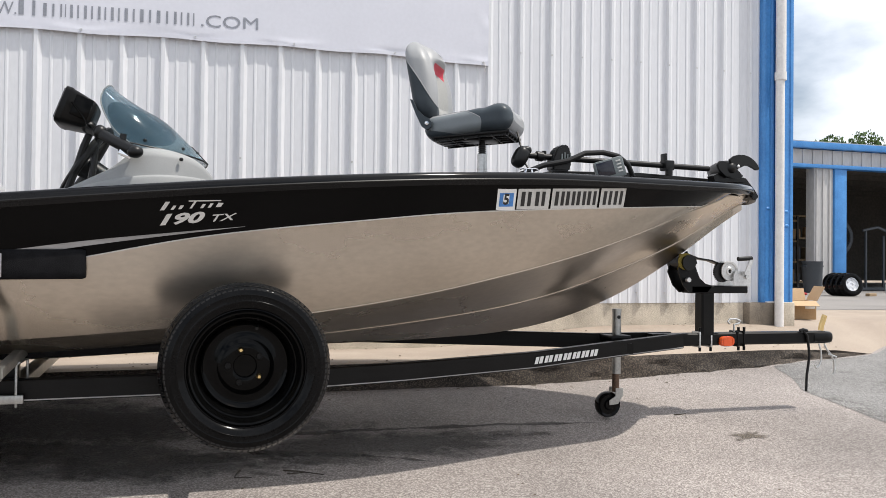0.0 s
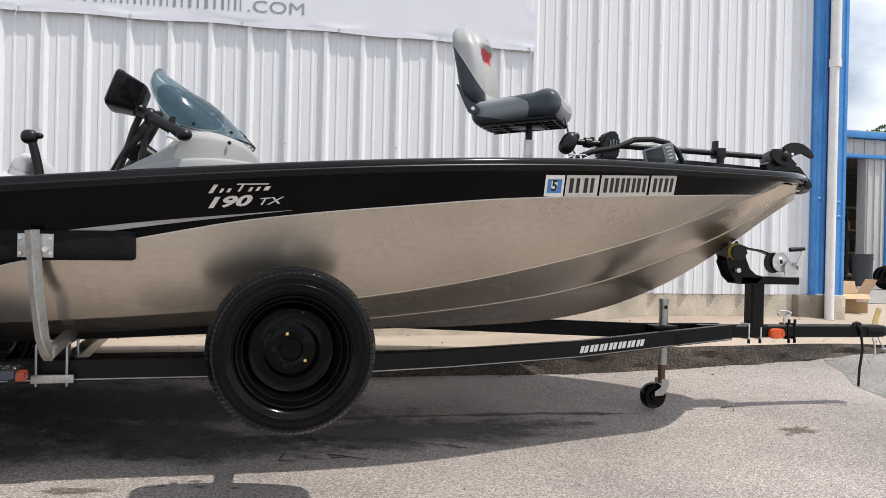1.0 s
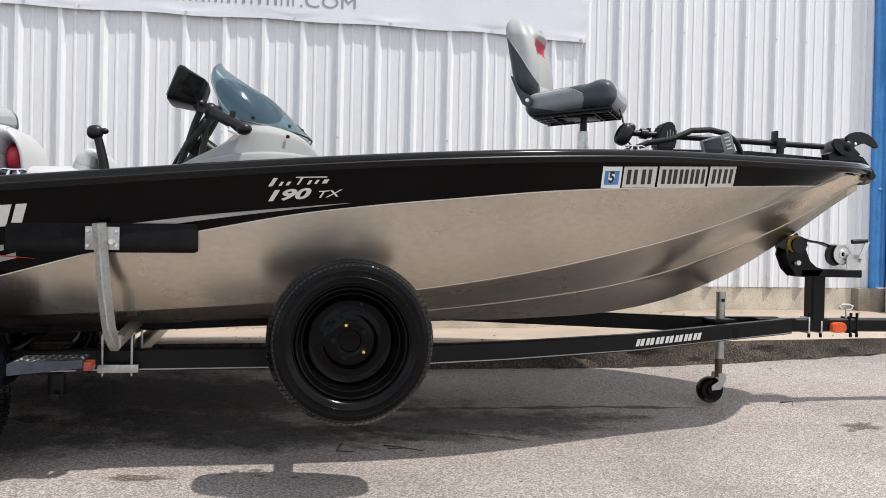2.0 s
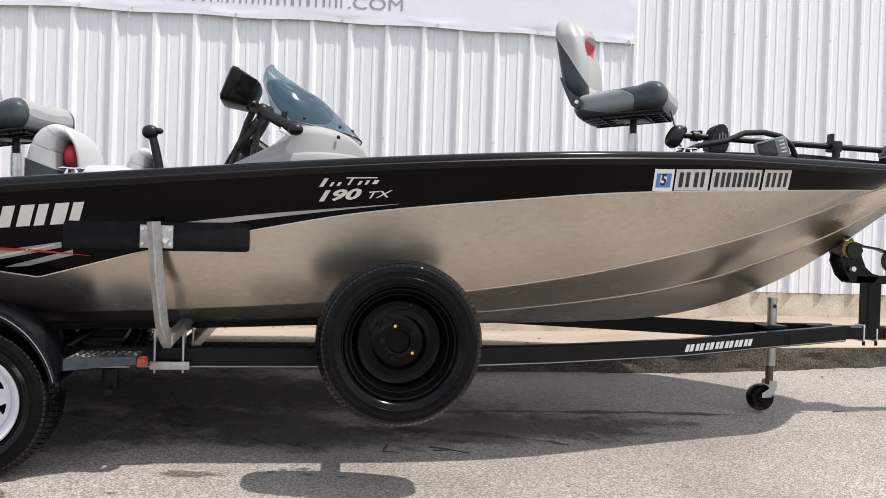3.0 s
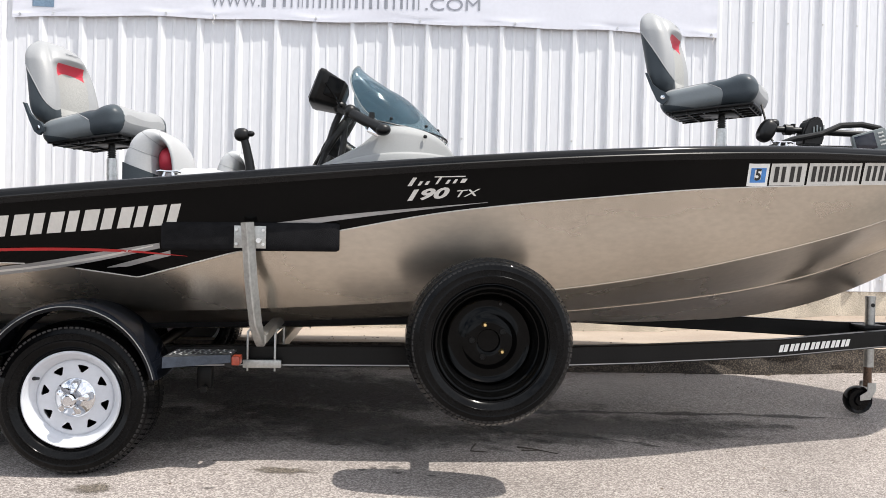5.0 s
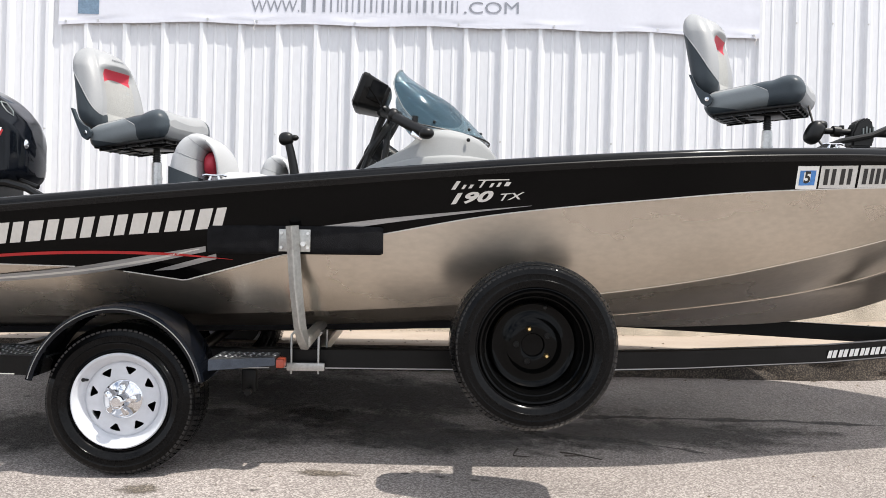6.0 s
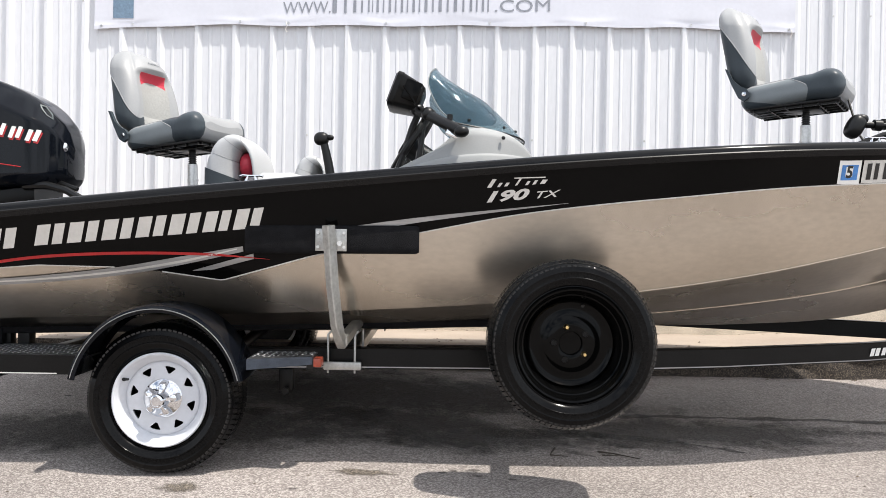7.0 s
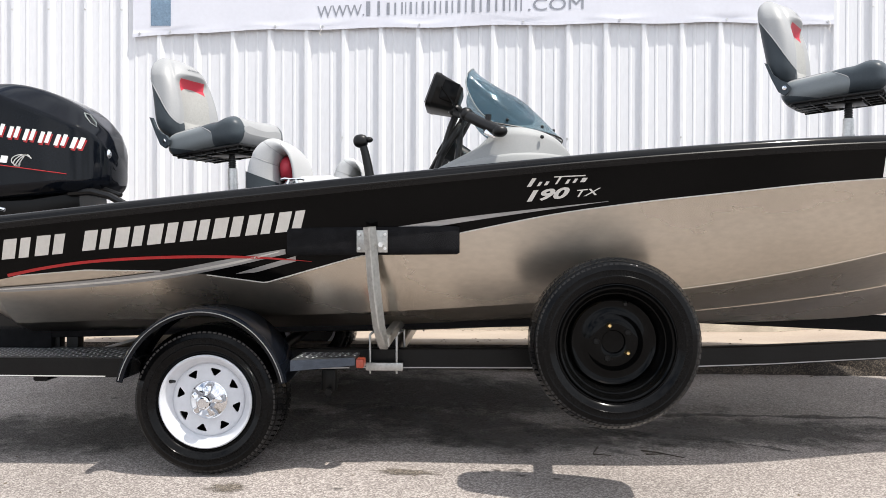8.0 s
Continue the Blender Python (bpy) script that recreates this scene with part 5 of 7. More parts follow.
    for p, r in (((-1.10, 3.82, 1.462), (0.027, 0.027, 0.028)), ((-1.145, 3.87, 1.487), (0.030, 0.028, 0.026))):
        part("clamp_knob", oval(bmesh.new(), p, r), "black_plastic", f)
    for k, dy in enumerate((0.0, 0.03)):
        bm = bmesh.new()
        tube(bm, [(-1.14 + 0.03 * k, 3.92 + dy, 1.48), (-1.165 + 0.04 * k, 3.92 + dy, 1.42), (-1.19 + 0.06 * k, 3.93, 1.34), (-1.225 + 0.08 * k, 3.93, 1.24)], 0.014, 8)
        part("cable", bm, "black_plastic", f, "thick black cable")
    bm = bmesh.new()
    box(bm, (-1.005, 3.745, 1.372), (0.05, 0.03, 0.02), 0.004, Euler((0, radians(25), 0)).to_matrix())
    part("clamp", bm, "chrome", f, "bright clamp")


build_fishfinder()


# ---- seats ----
def rounded(w, d, n=28, power=0.45):
    return [(w * math.copysign(abs(math.cos(t)) ** power, math.cos(t)), d * math.copysign(abs(math.sin(t)) ** power, math.sin(t)))
            for t in [2 * math.pi * k / n for k in range(n)]]


def rounded_even(w, d, n, power):
    """The same outline with its points at even steps."""
    dense = np.array(rounded(w, d, n * 12, power))
    dense = np.vstack([dense, dense[:1]])
    run = np.concatenate([[0], np.cumsum(np.hypot(*np.diff(dense, axis=0).T))])
    at = np.linspace(0, run[-1], n + 1)[:-1]
    return list(zip(np.interp(at, run, dense[:, 0]), np.interp(at, run, dense[:, 1])))


def split_parts(rings, rules, parent, ends):
    """Skins closed rings and shares the faces out to named parts: rules of (name, material, label, test(u, v, centre))."""
    n, m = len(rings[0]), len(rings)
    meshes = [(r, bmesh.new(), {}) for r in rules]
    for i in range(m - 1):
        for k in range(n):
            q = [(i, k), (i, (k + 1) % n), (i + 1, (k + 1) % n), (i + 1, k)]
            c = sum((rings[a][b] for a, b in q), Vector()) / 4
            for rule, bm, seen in meshes:
                if rule[3]((i + 0.5) / (m - 1), (k + 0.5) / n, c):
                    vs = []
                    for a, b in q:
                        if (a, b) not in seen:
                            seen[(a, b)] = bm.verts.new(rings[a][b])
                        vs.append(seen[(a, b)])
                    bm.faces.new(vs)
                    break
    for i in (0, m - 1):
        bm = bmesh.new()
        bm.faces.new([bm.verts.new(p) for p in rings[i]])
        part("end_panel", bm, ends[1 if i else 0], parent)
    for rule, bm, seen in meshes:
        part(rule[0], bm, rule[1], parent, rule[2], sharp=60)


def fishing_seat(label, group):
    """A folding fishing seat that faces +x; its origin is at the pedestal's foot."""
    s = thing("fishing_seat", label, "fishing seat", group)
    # backrest: leans back, thick rolled sides, a narrower waist panel
    def back_lean(u):
        return -0.235 - 0.070 * u + 0.02 * math.sin(math.pi * u)
    rings = []
    N, R = 220, 260
    for i in range(N + 1):
        u = i / N
        hgt = 0.235 + 0.460 * u
        lean = back_lean(u)
        end = (1 - abs(2 * u - 1) ** 7)
        half = (0.232 - 0.060 * u - 0.30 * max(0, u - 0.74) ** 1.5) * (0.60 + 0.40 * end)
        deep = (0.066 + 0.022 * math.sin(math.pi * u)) * (0.35 + 0.65 * end)
        ring = []
        for (a, b) in rounded_even(half, deep, R, 0.62):
            fore, mid = max(0.0, b / deep), max(0.0, 1 - (abs(a) / (half * 0.72)) ** 2)
            dish = 0.040 * mid * fore * min(1.0, max(0.0, u - 0.06) * 6) * min(1.0, max(0.0, 0.79 - u) * 7)
            roll = 0.034 * math.exp(-(abs(u - 0.845) / 0.115) ** 4) * mid ** 0.5 * fore
            ring.append(Vector((lean + b - dish + roll, -a, hgt - 0.18 * b)))
        rings.append(ring)

    def front(v):
        return 0.06 < v < 0.44

    def dark_side(u, c):
        q = (c.x - back_lean(u)) / 0.085
        return u < 0.46 - 0.36 * q

    def inner(c):
        return abs(c.y) < 0.108
    split_parts(rings, [
        ("red_insert", "vinyl_red", "red vinyl insert", lambda u, v, c: front(v) and abs(c.y) < 0.098 and 0.652 - 6.0 * c.y ** 2 < u < 0.740),
        ("headrest", "vinyl_light", "", lambda u, v, c: front(v) and inner(c) and u >= 0.740),
        ("centre_panel", "vinyl_mesh", "pale perforated centre panel", lambda u, v, c: front(v) and inner(c) and u <= 0.740),
        ("side_panel", "vinyl_slate", "slate grey side panel", lambda u, v, c: c.y > 0.10 and dark_side(u, c)),
        ("side_panel", "vinyl_slate", "slate grey side panel", lambda u, v, c: c.y < -0.10 and dark_side(u, c)),
        ("backrest", "vinyl_light", "light grey padded backrest", lambda u, v, c: True),
    ], s, ("vinyl_dark", "vinyl_light"))
    for side in (-1, 1):
        edge = []
        for i in range(2, N - 1):
            u = i / N
            flips = [k for k in range(R) if side * rings[i][k].y > 0.10 and rings[i][k].x > back_lean(u) - 0.086 and dark_side(u, rings[i][k]) != dark_side(u, rings[i][(k + 1) % R])]
            if flips:
                edge.append((rings[i][flips[0]] + rings[i][(flips[0] + 1) % R]) / 2)
        smooth = [sum(edge[max(0, i - 4):i + 5], Vector()) / len(edge[max(0, i - 4):i + 5]) for i in range(0, len(edge), 3)]
        part("piping", tube(bmesh.new(), smooth, 0.0028, 6), "vinyl_light", s)
    row, lift = rings[int(0.845 * N)], rings[int(0.868 * N)]
    for k in range(51, 80, 3):
        bm = bmesh.new()
        pts = [bm.verts.new(p + Vector((0.003, 0, 0.001))) for p in (row[k], row[k + 1], lift[k + 1], lift[k])]
        bm.faces.new(pts)
        part("brand_bar", bm, "vinyl_dark", s)
    # cushion
    rings = []
    N2 = 300
    for i in range(N2 + 1):
        u = i / N2
        x = -0.252 + 0.492 * u
        end = 1 - abs(2 * u - 1) ** 13
        half = (0.205 + 0.025 * u) * (0.70 + 0.30 * end)
        thick = (0.070 + 0.004 * u + 0.010 * math.exp(-((u - 0.86) / 0.10) ** 2)) * (0.30 + 0.70 * end)
        rise = 0.193 + 0.034 * u - 0.010 * max(0, u - 0.80) * 5
        crown = 0.012 * math.exp(-((u - 0.70) / 0.05) ** 2)
        ring = []
        for (a, b) in rounded_even(half, thick, R, 0.55):
            dip = 0.014 * (1 - min(1, abs(a) / (half * 0.7)) ** 2) if b > 0 else 0
            ring.append(Vector((x, a, rise + b - dip - (crown if b > 0 else 0) * 0.3)))
        rings.append(ring)
    def flash(u, z):
        w = z - 0.034 * u
        return 0.0 < u < 0.67 - 18 * (w - 0.175) ** 2 - 1.8 * max(0.0, w - 0.20) and w < 0.250 and not (w < 0.187 - 0.14 * u and u < 0.46)
    split_parts(rings, [
        ("front_roll", "vinyl_light", "light grey front roll", lambda u, v, c: u > 0.81 and abs(c.y) < 0.165),
        ("cushion_top", "vinyl_light", "light grey cushion top", lambda u, v, c: 0.05 < v < 0.45 and u <= 0.81 and abs(c.y) < 0.203 - 0.028 * soft_step((u - 0.30) / 0.5)),
        ("side_flash", "vinyl_mid", "mid grey curved side panel", lambda u, v, c: c.y > 0.12 and flash(u, c.z)),
        ("side_flash", "vinyl_mid", "mid grey curved side panel", lambda u, v, c: c.y < -0.12 and flash(u, c.z)),
        ("cushion", "vinyl_dark", "slate grey cushion", lambda u, v, c: True),
    ], s, ("vinyl_dark", "vinyl_light"))
    # seam before the front roll
    for i in (int(0.80 * N2), int(0.83 * N2)):
        pts = [p + Vector((0, 0, 0.0005)) for p in rings[i][::4] if p.z > 0.16 and abs(p.y) < 0.165]
        low = max(range(len(pts)), key=lambda k: (pts[k] - pts[k - 1]).length)
        part("seam", tube(bmesh.new(), pts[low:] + pts[:low], 0.0016, 5), "vinyl_mid", s)
    for side in (-1, 1):
        edge = []
        for i in range(4, N2):
            u = i / N2
            at = [p.z for p in rings[i] if side * p.y > 0.12 and flash(u, p.z)]
            if at:
                edge.append(max((p for p in rings[i] if side * p.y > 0.12 and p.z <= max(at)), key=lambda p: p.z))
        smooth = [sum(edge[max(0, i - 5):i + 6], Vector()) / len(edge[max(0, i - 5):i + 6]) for i in range(0, len(edge), 4)]
        part("piping", tube(bmesh.new(), smooth, 0.0024, 6), "vinyl_light", s)
    # moulded tray with ribs underneath
    bm = bmesh.new()
    box(bm, (0.0, 0, 0.143), (0.43, 0.36, 0.012), 0.004)
    tray = part("tray", bm, "black_plastic", s, "ribbed black plastic seat tray")
    for k in range(6):
        part("tray_rib", box(bmesh.new(), (-0.19 + 0.076 * k, 0, 0.132), (0.006, 0.335, 0.012)), "black_plastic", tray)
    for k in range(5):
        part("tray_rib", box(bmesh.new(), (0, -0.15 + 0.075 * k, 0.131), (0.41, 0.006, 0.012)), "black_plastic", tray)
    for sy in (-1, 1):
        bm = bmesh.new()
        prism(bm, [(-0.288, 0.345), (-0.266, 0.29), (-0.232, 0.255), (-0.205, 0.240), (-0.188, 0.215), (-0.196, 0.190), (-0.218, 0.176), (-0.244, 0.196), (-0.272, 0.262), (-0.302, 0.35)], 0.018,
              lambda a, b, d: Vector((a, sy * (0.214 + d), b)))
        h = part("hinge", bm, "vinyl_dark", s, "dark folding hinge")
        for hx, hz in ((-0.214, 0.212),):
            bm = bmesh.new()
            lathe(bm, [(0.001, 0.0), (0.011, 0.0), (0.011, 0.004), (0.001, 0.006)], Matrix.Translation((hx, sy * 0.233, hz)) @ Matrix.Diagonal((1, sy, 1, 1)), 12)
            part("bolt", bm, "chrome", h)
    bm = bmesh.new()
    box(bm, (0.015, 0, 0.128), (0.18, 0.17, 0.012), 0.003)
    rod(bm, (0.03, 0, 0.05), (0.03, 0, 0.128), 0.017, 16)
    for k in range(5):
        rod(bm, (0.03, 0, 0.055 + 0.012 * k), (0.03, 0, 0.061 + 0.012 * k), 0.021, 16)
    part("swivel", bm, "black_plastic", s, "black swivel plate and post")
    bm = bmesh.new()
    rod(bm, (0.03, 0, -0.19), (0.03, 0, 0.055), 0.029, 20, 0.026)
    rod(bm, (0.03, 0, -0.03), (0.03, 0, -0.022), 0.0295, 20)
    part("pedestal", bm, "galv", s, "brushed metal pedestal")
    # the seat tips back a little on its post
    tip = Matrix.Translation((0.03, 0, 0.13)) @ Matrix.Rotation(radians(-3.5), 4, "Y") @ Matrix.Translation((-0.03, 0, -0.13))
    for piece in s.children_recursive:
        if not piece.name.startswith(("pedestal", "swivel")):
            piece.data.transform(tip)
    return s


front_seat = fishing_seat("grey vinyl fishing seat with a red insert on the bow deck", "fishing seats")
rear_seat = copy_thing(front_seat, pose(-2.375, 4.92, 1.280, 0, -2, -21))
tagged(rear_seat, "grey vinyl fishing seat with a red insert by the outboard")
front_seat.matrix_basis = pose(0.762, 4.70, 1.512, 0, 0, -33)


def cockpit_seat(x, y, z, size, label):
    """The rolled top of a moulded cockpit seat that shows over the gunwale: an arch of padded sections that faces ahead."""
    s = thing("cockpit_seat", label, "boat seat", "cockpit seats")

    def section(t, swell=1.0):
        a = math.pi * (1.0 - 0.97 * t)
        up = max(0.0, math.sin(a)) ** 0.8
        c = math.cos(a)
        out = Vector((x + size * (1.05 if c < 0 else 1.12) * c, y, z - 0.05 + (size * 1.5 + 0.05) * up))
        hole = Vector((x + size * (0.58 + 0.25 * c), y, z - 0.05 + (size * 0.82 + 0.05) * up))
        nrm, fat = (out - hole).normalized(), (out - hole).length * 0.5 * swell
        return [(out + hole) * 0.5 + Vector((0, p, 0)) + nrm * q for p, q in rounded(0.225 * (0.97 + 0.03 * swell), fat, 32, 0.66)]
    joints = (0.0, 0.20, 0.40, 0.62, 1.0)
    bm = bmesh.new()
    rings = []
    for i in range(61):
        t = i / 60
        near = min(abs(t - j) for j in joints[1:-1])
        rings.append(section(t, 1 - 0.05 * math.exp(-(near / 0.014) ** 2)))
    skin(bm, rings)
    part("backrest_roll", bm, "vinyl_white", s, "white padded backrest roll", sharp=60)
    for t in joints[1:-1]:
        pts = section(t, 0.965)
        part("seam", tube(bmesh.new(), pts + [pts[0]], 0.0015, 5), "vinyl_light", s)
    return s


def build_cockpit_seats():
    s = cockpit_seat(-1.965, 4.32, 1.235, 0.118, "white and grey padded cockpit seat with red inner panel")
    part("red_panel", oval(bmesh.new(), (-1.896, 4.25, 1.275), (0.042, 0.125, 0.060), power=0.8), "vinyl_red", s, "red vinyl inner panel")
    bm = bmesh.new()
    rings = []
    for i in range(9):
        u = i / 8
        rings.append([Vector((-2.008 + a, 4.32 + b, 1.09 + (0.145 - 0.36 * a) * u)) for a, b in rounded(0.078, 0.228, 24, 0.5)])
    skin(bm, rings)
    part("lower_back", bm, "vinyl_slate", s, "slate grey lower panel")
    part("seat_cushion", oval(bmesh.new(), (-1.78, 4.34, 1.175), (0.16, 0.235, 0.076), power=0.7), "vinyl_white", s)
    s2 = cockpit_seat(-1.675, 4.70, 1.235, 0.085, "pale padded cockpit seat low behind the gunwale")
    part("seat_cushion", oval(bmesh.new(), (-1.76, 4.70, 1.22), (0.10, 0.24, 0.06), power=0.7), "vinyl_white", s2)


build_cockpit_seats()


# ---- outboard motor ----
def build_outboard():
    o = thing("outboard_motor", "gloss black outboard motor on the transom", "outboard motor")
    top = spline([(-3.95, 1.60), (-3.75, 1.69), (-3.37, 1.730), (-3.185, 1.730), (-2.984, 1.670), (-2.87, 1.605), (-2.80, 1.535), (-2.755, 1.47), (-2.735, 1.38)])
    shoulder = spline([(-3.95, 1.50), (-3.6, 1.63), (-3.283, 1.668), (-3.131, 1.614), (-3.02, 1.570), (-2.911, 1.526), (-2.82, 1.485), (-2.76, 1.42), (-2.735, 1.335)])
    low = spline([(-3.95, 1.20), (-3.5, 1.14), (-3.1, 1.165), (-2.95, 1.18), (-2.80, 1.195), (-2.735, 1.235)])
    wide = spline([(-3.95, 0.16), (-3.75, 0.235), (-3.4, 0.265), (-3.1, 0.26), (-2.95, 0.25), (-2.87, 0.235), (-2.82, 0.21), (-2.78, 0.17), (-2.75, 0.12), (-2.735, 0.07)])
    def cowl_y(x, z):
        t, s = top(x), shoulder(x)
        return MID - wide(x) * (1 - 0.45 * max(0.0, min(1.0, (z - s) / max(t - s, 1e-3))))

    bm = bmesh.new()
    rings = []
    for i in range(61):
        x = -3.95 + 1.215 * (i / 60) ** 0.85
        t, l, w = top(x), low(x), wide(x)
        s = min(shoulder(x), t - 0.02)
        half = [(0.6 * w, l), (0.88 * w, l + 0.008), (w, l + 0.05), (w, l + 0.08), (w, s - 0.035), (w, s), (0.93 * w, s + 0.16 * (t - s)), (0.62 * w, s + 0.84 * (t - s)), (0.50 * w, t), (0.25 * w, t)]
        loop = half + [(-a, b) for a, b in half[::-1]]
        for _ in range(2):
            loop = [(p[0] * k + q[0] * (1 - k), p[1] * k + q[1] * (1 - k)) for p, q in zip(loop, loop[1:] + loop[:1]) for k in (0.75, 0.25)]
        rings.append([Vector((x, MID + a, b)) for a, b in loop])
    skin(bm, rings)
    part("cowl", bm, "cowl", o, "gloss black engine cowl", sharp=50)
    bm = bmesh.new()
    tube(bm, [(x, cowl_y(x, z) - 0.002, z) for x, z in ((-2.862, 1.585), (-2.842, 1.578), (-2.812, 1.540), (-2.804, 1.518), (-2.826, 1.535), (-2.850, 1.565), (-2.862, 1.585))], 0.004, 6)
    part("air_vent", bm, "gauge_grey", o, "oval air vent at the shoulder")
    bm = bmesh.new()
    oval(bm, (-2.752, MID - 0.118, 1.385), (0.015, 0.010, 0.024), Euler((0, 0, radians(52))).to_matrix(), seg=16, rings=8)
    part("badge", bm, "chrome", o, "small chrome badge")
    # makers' name as plain slanted blocks on a red shade
    for dx, dz, mt, off in ((0.004, -0.010, "red_ink", 0.001), (0.0, 0.0, "white_ink", 0.003)):
        for k in range(7):
            x0 = -3.335 + 0.074 * k
            bm = bmesh.new()
            z0 = 1.488 - 0.165 * (x0 + 3.425)
            for a0 in (0.0, 0.031):
                pts = []
                for a, b in ((a0, 0.003), (a0 + 0.019, -0.001), (a0 + 0.038, 0.053), (a0 + 0.019, 0.056)):
                    x, z = x0 + a + dx, z0 + b + dz
                    pts.append(bm.verts.new((x, cowl_y(x, z) - off, z)))
                bm.faces.new(pts)
            part("brand_bar", bm, mt, o)
    for k in range(3):
        bm = bmesh.new()
        x0 = -3.31 + 0.045 * k
        pts = [bm.verts.new((x0 + a, cowl_y(x0 + a, 1.37) - 0.003, 1.345 - 0.08 * (x0 + a + 3.4) + b)) for a, b in ((0, 0), (0.034, 0), (0.042, 0.034), (0.008, 0.034))]
        bm.faces.new(pts)
        part("brand_bar", bm, "white_ink", o)
    for k in range(4):
        bm = bmesh.new()
        tube(bm, [(-3.115 + 0.05 * math.cos(a) * (1 - 0.2 * k), cowl_y(-3.115, 1.34) - 0.002, 1.340 + 0.028 * math.sin(a + k * 0.5)) for a in np.linspace(0.3, 4.5, 14)], 0.003, 5)
        part("emblem_line", bm, "silver_ink", o, "curved silver emblem line")
    bm = bmesh.new()
    tube(bm, [(x, cowl_y(x, 1.33) - 0.002, 1.318 - 0.13 * (x + 3.225)) for x in np.linspace(-3.6, -2.905, 14)], 0.0025, 5)
    part("trim_line", bm, "red_ink", o)
    # lower tray, steering bracket and cable
    bm = bmesh.new()
    rings = []
    for x, w, t, l in ((-3.9, 0.14, 1.22, 1.08), (-3.5, 0.22, 1.16, 1.04), (-3.1, 0.22, 1.18, 1.05), (-2.88, 0.16, 1.22, 1.10)):
        rings.append([Vector((x, MID + a, (t + l) / 2 + b)) for a, b in rounded(w, (t - l) / 2, 20, 0.5)])
    skin(bm, rings)
    part("lower_tray", bm, "black_paint", o, "dull black lower cover")
    bm = bmesh.new()
    tube(bm, [(-2.92, 4.52, 1.19), (-2.80, 4.50, 1.195), (-2.70, 4.48, 1.17), (-2.62, 4.46, 1.13)], 0.018, 8)
    tube(bm, [(-2.90, 4.60, 1.20), (-2.78, 4.58, 1.215), (-2.68, 4.56, 1.18)], 0.012, 8)
    part("steering_link", bm, "black_plastic", o)
    bm = bmesh.new()
    box(bm, (-3.05, MID, 0.98), (0.20, 0.26, 0.30), 0.03)
    # Unseen motor leg, added so that its shadow closes a gap of sunlight.
    box(bm, (-3.22, MID, 0.80), (0.26, 0.20, 0.60), 0.04)
    part("bracket_and_leg", bm, "black_plastic", o, "black transom bracket with an unseen leg added for its shadow")
    o.matrix_basis = pose(-0.125, 0, -0.005)
    return o


outboard = build_outboard()


# ---- trolling motor on the bow ----
def build_trolling_motor():
    t = thing("trolling_motor", "black bow-mounted trolling motor lying stowed on the deck", "trolling motor")
    y = 4.38
    bm = bmesh.new()
    tube(bm, [(0.93, y, 1.533), (1.2, y, 1.525), (1.6, y, 1.518), (2.02, y, 1.510)], 0.0155, 12)
    part("shaft", bm, "black_plastic", t)
    bm = bmesh.new()
    oval(bm, (0.878, y - 0.02, 1.520), (0.038, 0.045, 0.058), Euler((0, radians(28), 0)).to_matrix(), power=0.75)
    oval(bm, (0.905, y - 0.02, 1.555), (0.030, 0.036, 0.022), power=0.8)
    part("head", bm, "black_plastic", t, "rounded black control head")
    bm = bmesh.new()
    rod(bm, (0.975, y, 1.532), (1.01, y, 1.530), 0.026, 12)
    rod(bm, (1.02, y, 1.510), (1.02, y, 1.560), 0.012, 8)
    part("depth_collar", bm, "black_plastic", t)
    bm = bmesh.new()
    prism(bm, [(1.05, 1.455), (1.05, 1.52), (1.075, 1.575), (1.115, 1.597), (1.145, 1.585), (1.155, 1.535), (1.145, 1.49), (1.15, 1.455)], 0.08, lambda a, b, d: Vector((a, y - 0.045 + d, b)))
    bmesh.ops.bevel(bm, geom=bm.edges[:], offset=0.008, segments=2, affect="EDGES")
    part("pivot_housing", bm, "black_plastic", t, "black pivot housing")
    for k in range(4):
        bm = bmesh.new()
        box(bm, (1.10 + 0.016 * k, y - 0.048, 1.528 + 0.008 * (k % 2)), (0.006, 0.006, 0.032))
        part("housing_slot", bm, "gauge_grey", t)
    bm = bmesh.new()
    bar(bm, [(1.05, y + 0.02, 1.445), (1.6, y + 0.06, 1.46), (2.2, MID - 0.16, 1.452)], 0.10, 0.022)
    part("deck_mount", bm, "black_plastic", t, "flat black deck mount")
    bm = bmesh.new()
    box(bm, (1.755, y, 1.515), (0.055, 0.07, 0.055), 0.008)
    box(bm, (1.735, y, 1.545), (0.012, 0.05, 0.07), 0.003)
    rod(bm, (1.755, y - 0.02, 1.46), (1.755, y - 0.02, 1.50), 0.02)
    part("shaft_rest", bm, "black_plastic", t)
    bm = bmesh.new()
    lathe(bm, [(0.001, -0.085), (0.012, -0.083), (0.030, -0.072), (0.043, -0.045), (0.048, 0.0), (0.048, 0.10), (0.040, 0.17), (0.020, 0.20), (0.001, 0.205)], Matrix.Translation((2.150, y + 0.02, 1.516)) @ Matrix.Rotation(radians(-12), 4, "Z"), 28)
    part("motor_pod", bm, "black_plastic", t, "black motor pod")
    bm = bmesh.new()
    oval(bm, (2.167, y - 0.068, 1.523), (0.009, 0.006, 0.009), seg=12, rings=8)
    part("shaft_nut", bm, "galv", t, "small metal propeller nut")

    def blade(pts, dy, label):
        bm = bmesh.new()
        prism(bm, pts, 0.016, lambda a, b, d: Vector((a, y + dy + d, b)))
        bmesh.ops.bevel(bm, geom=bm.edges[:], offset=0.003, segments=2, affect="EDGES")
        part("propeller_blade", bm, "black_plastic", t, label)
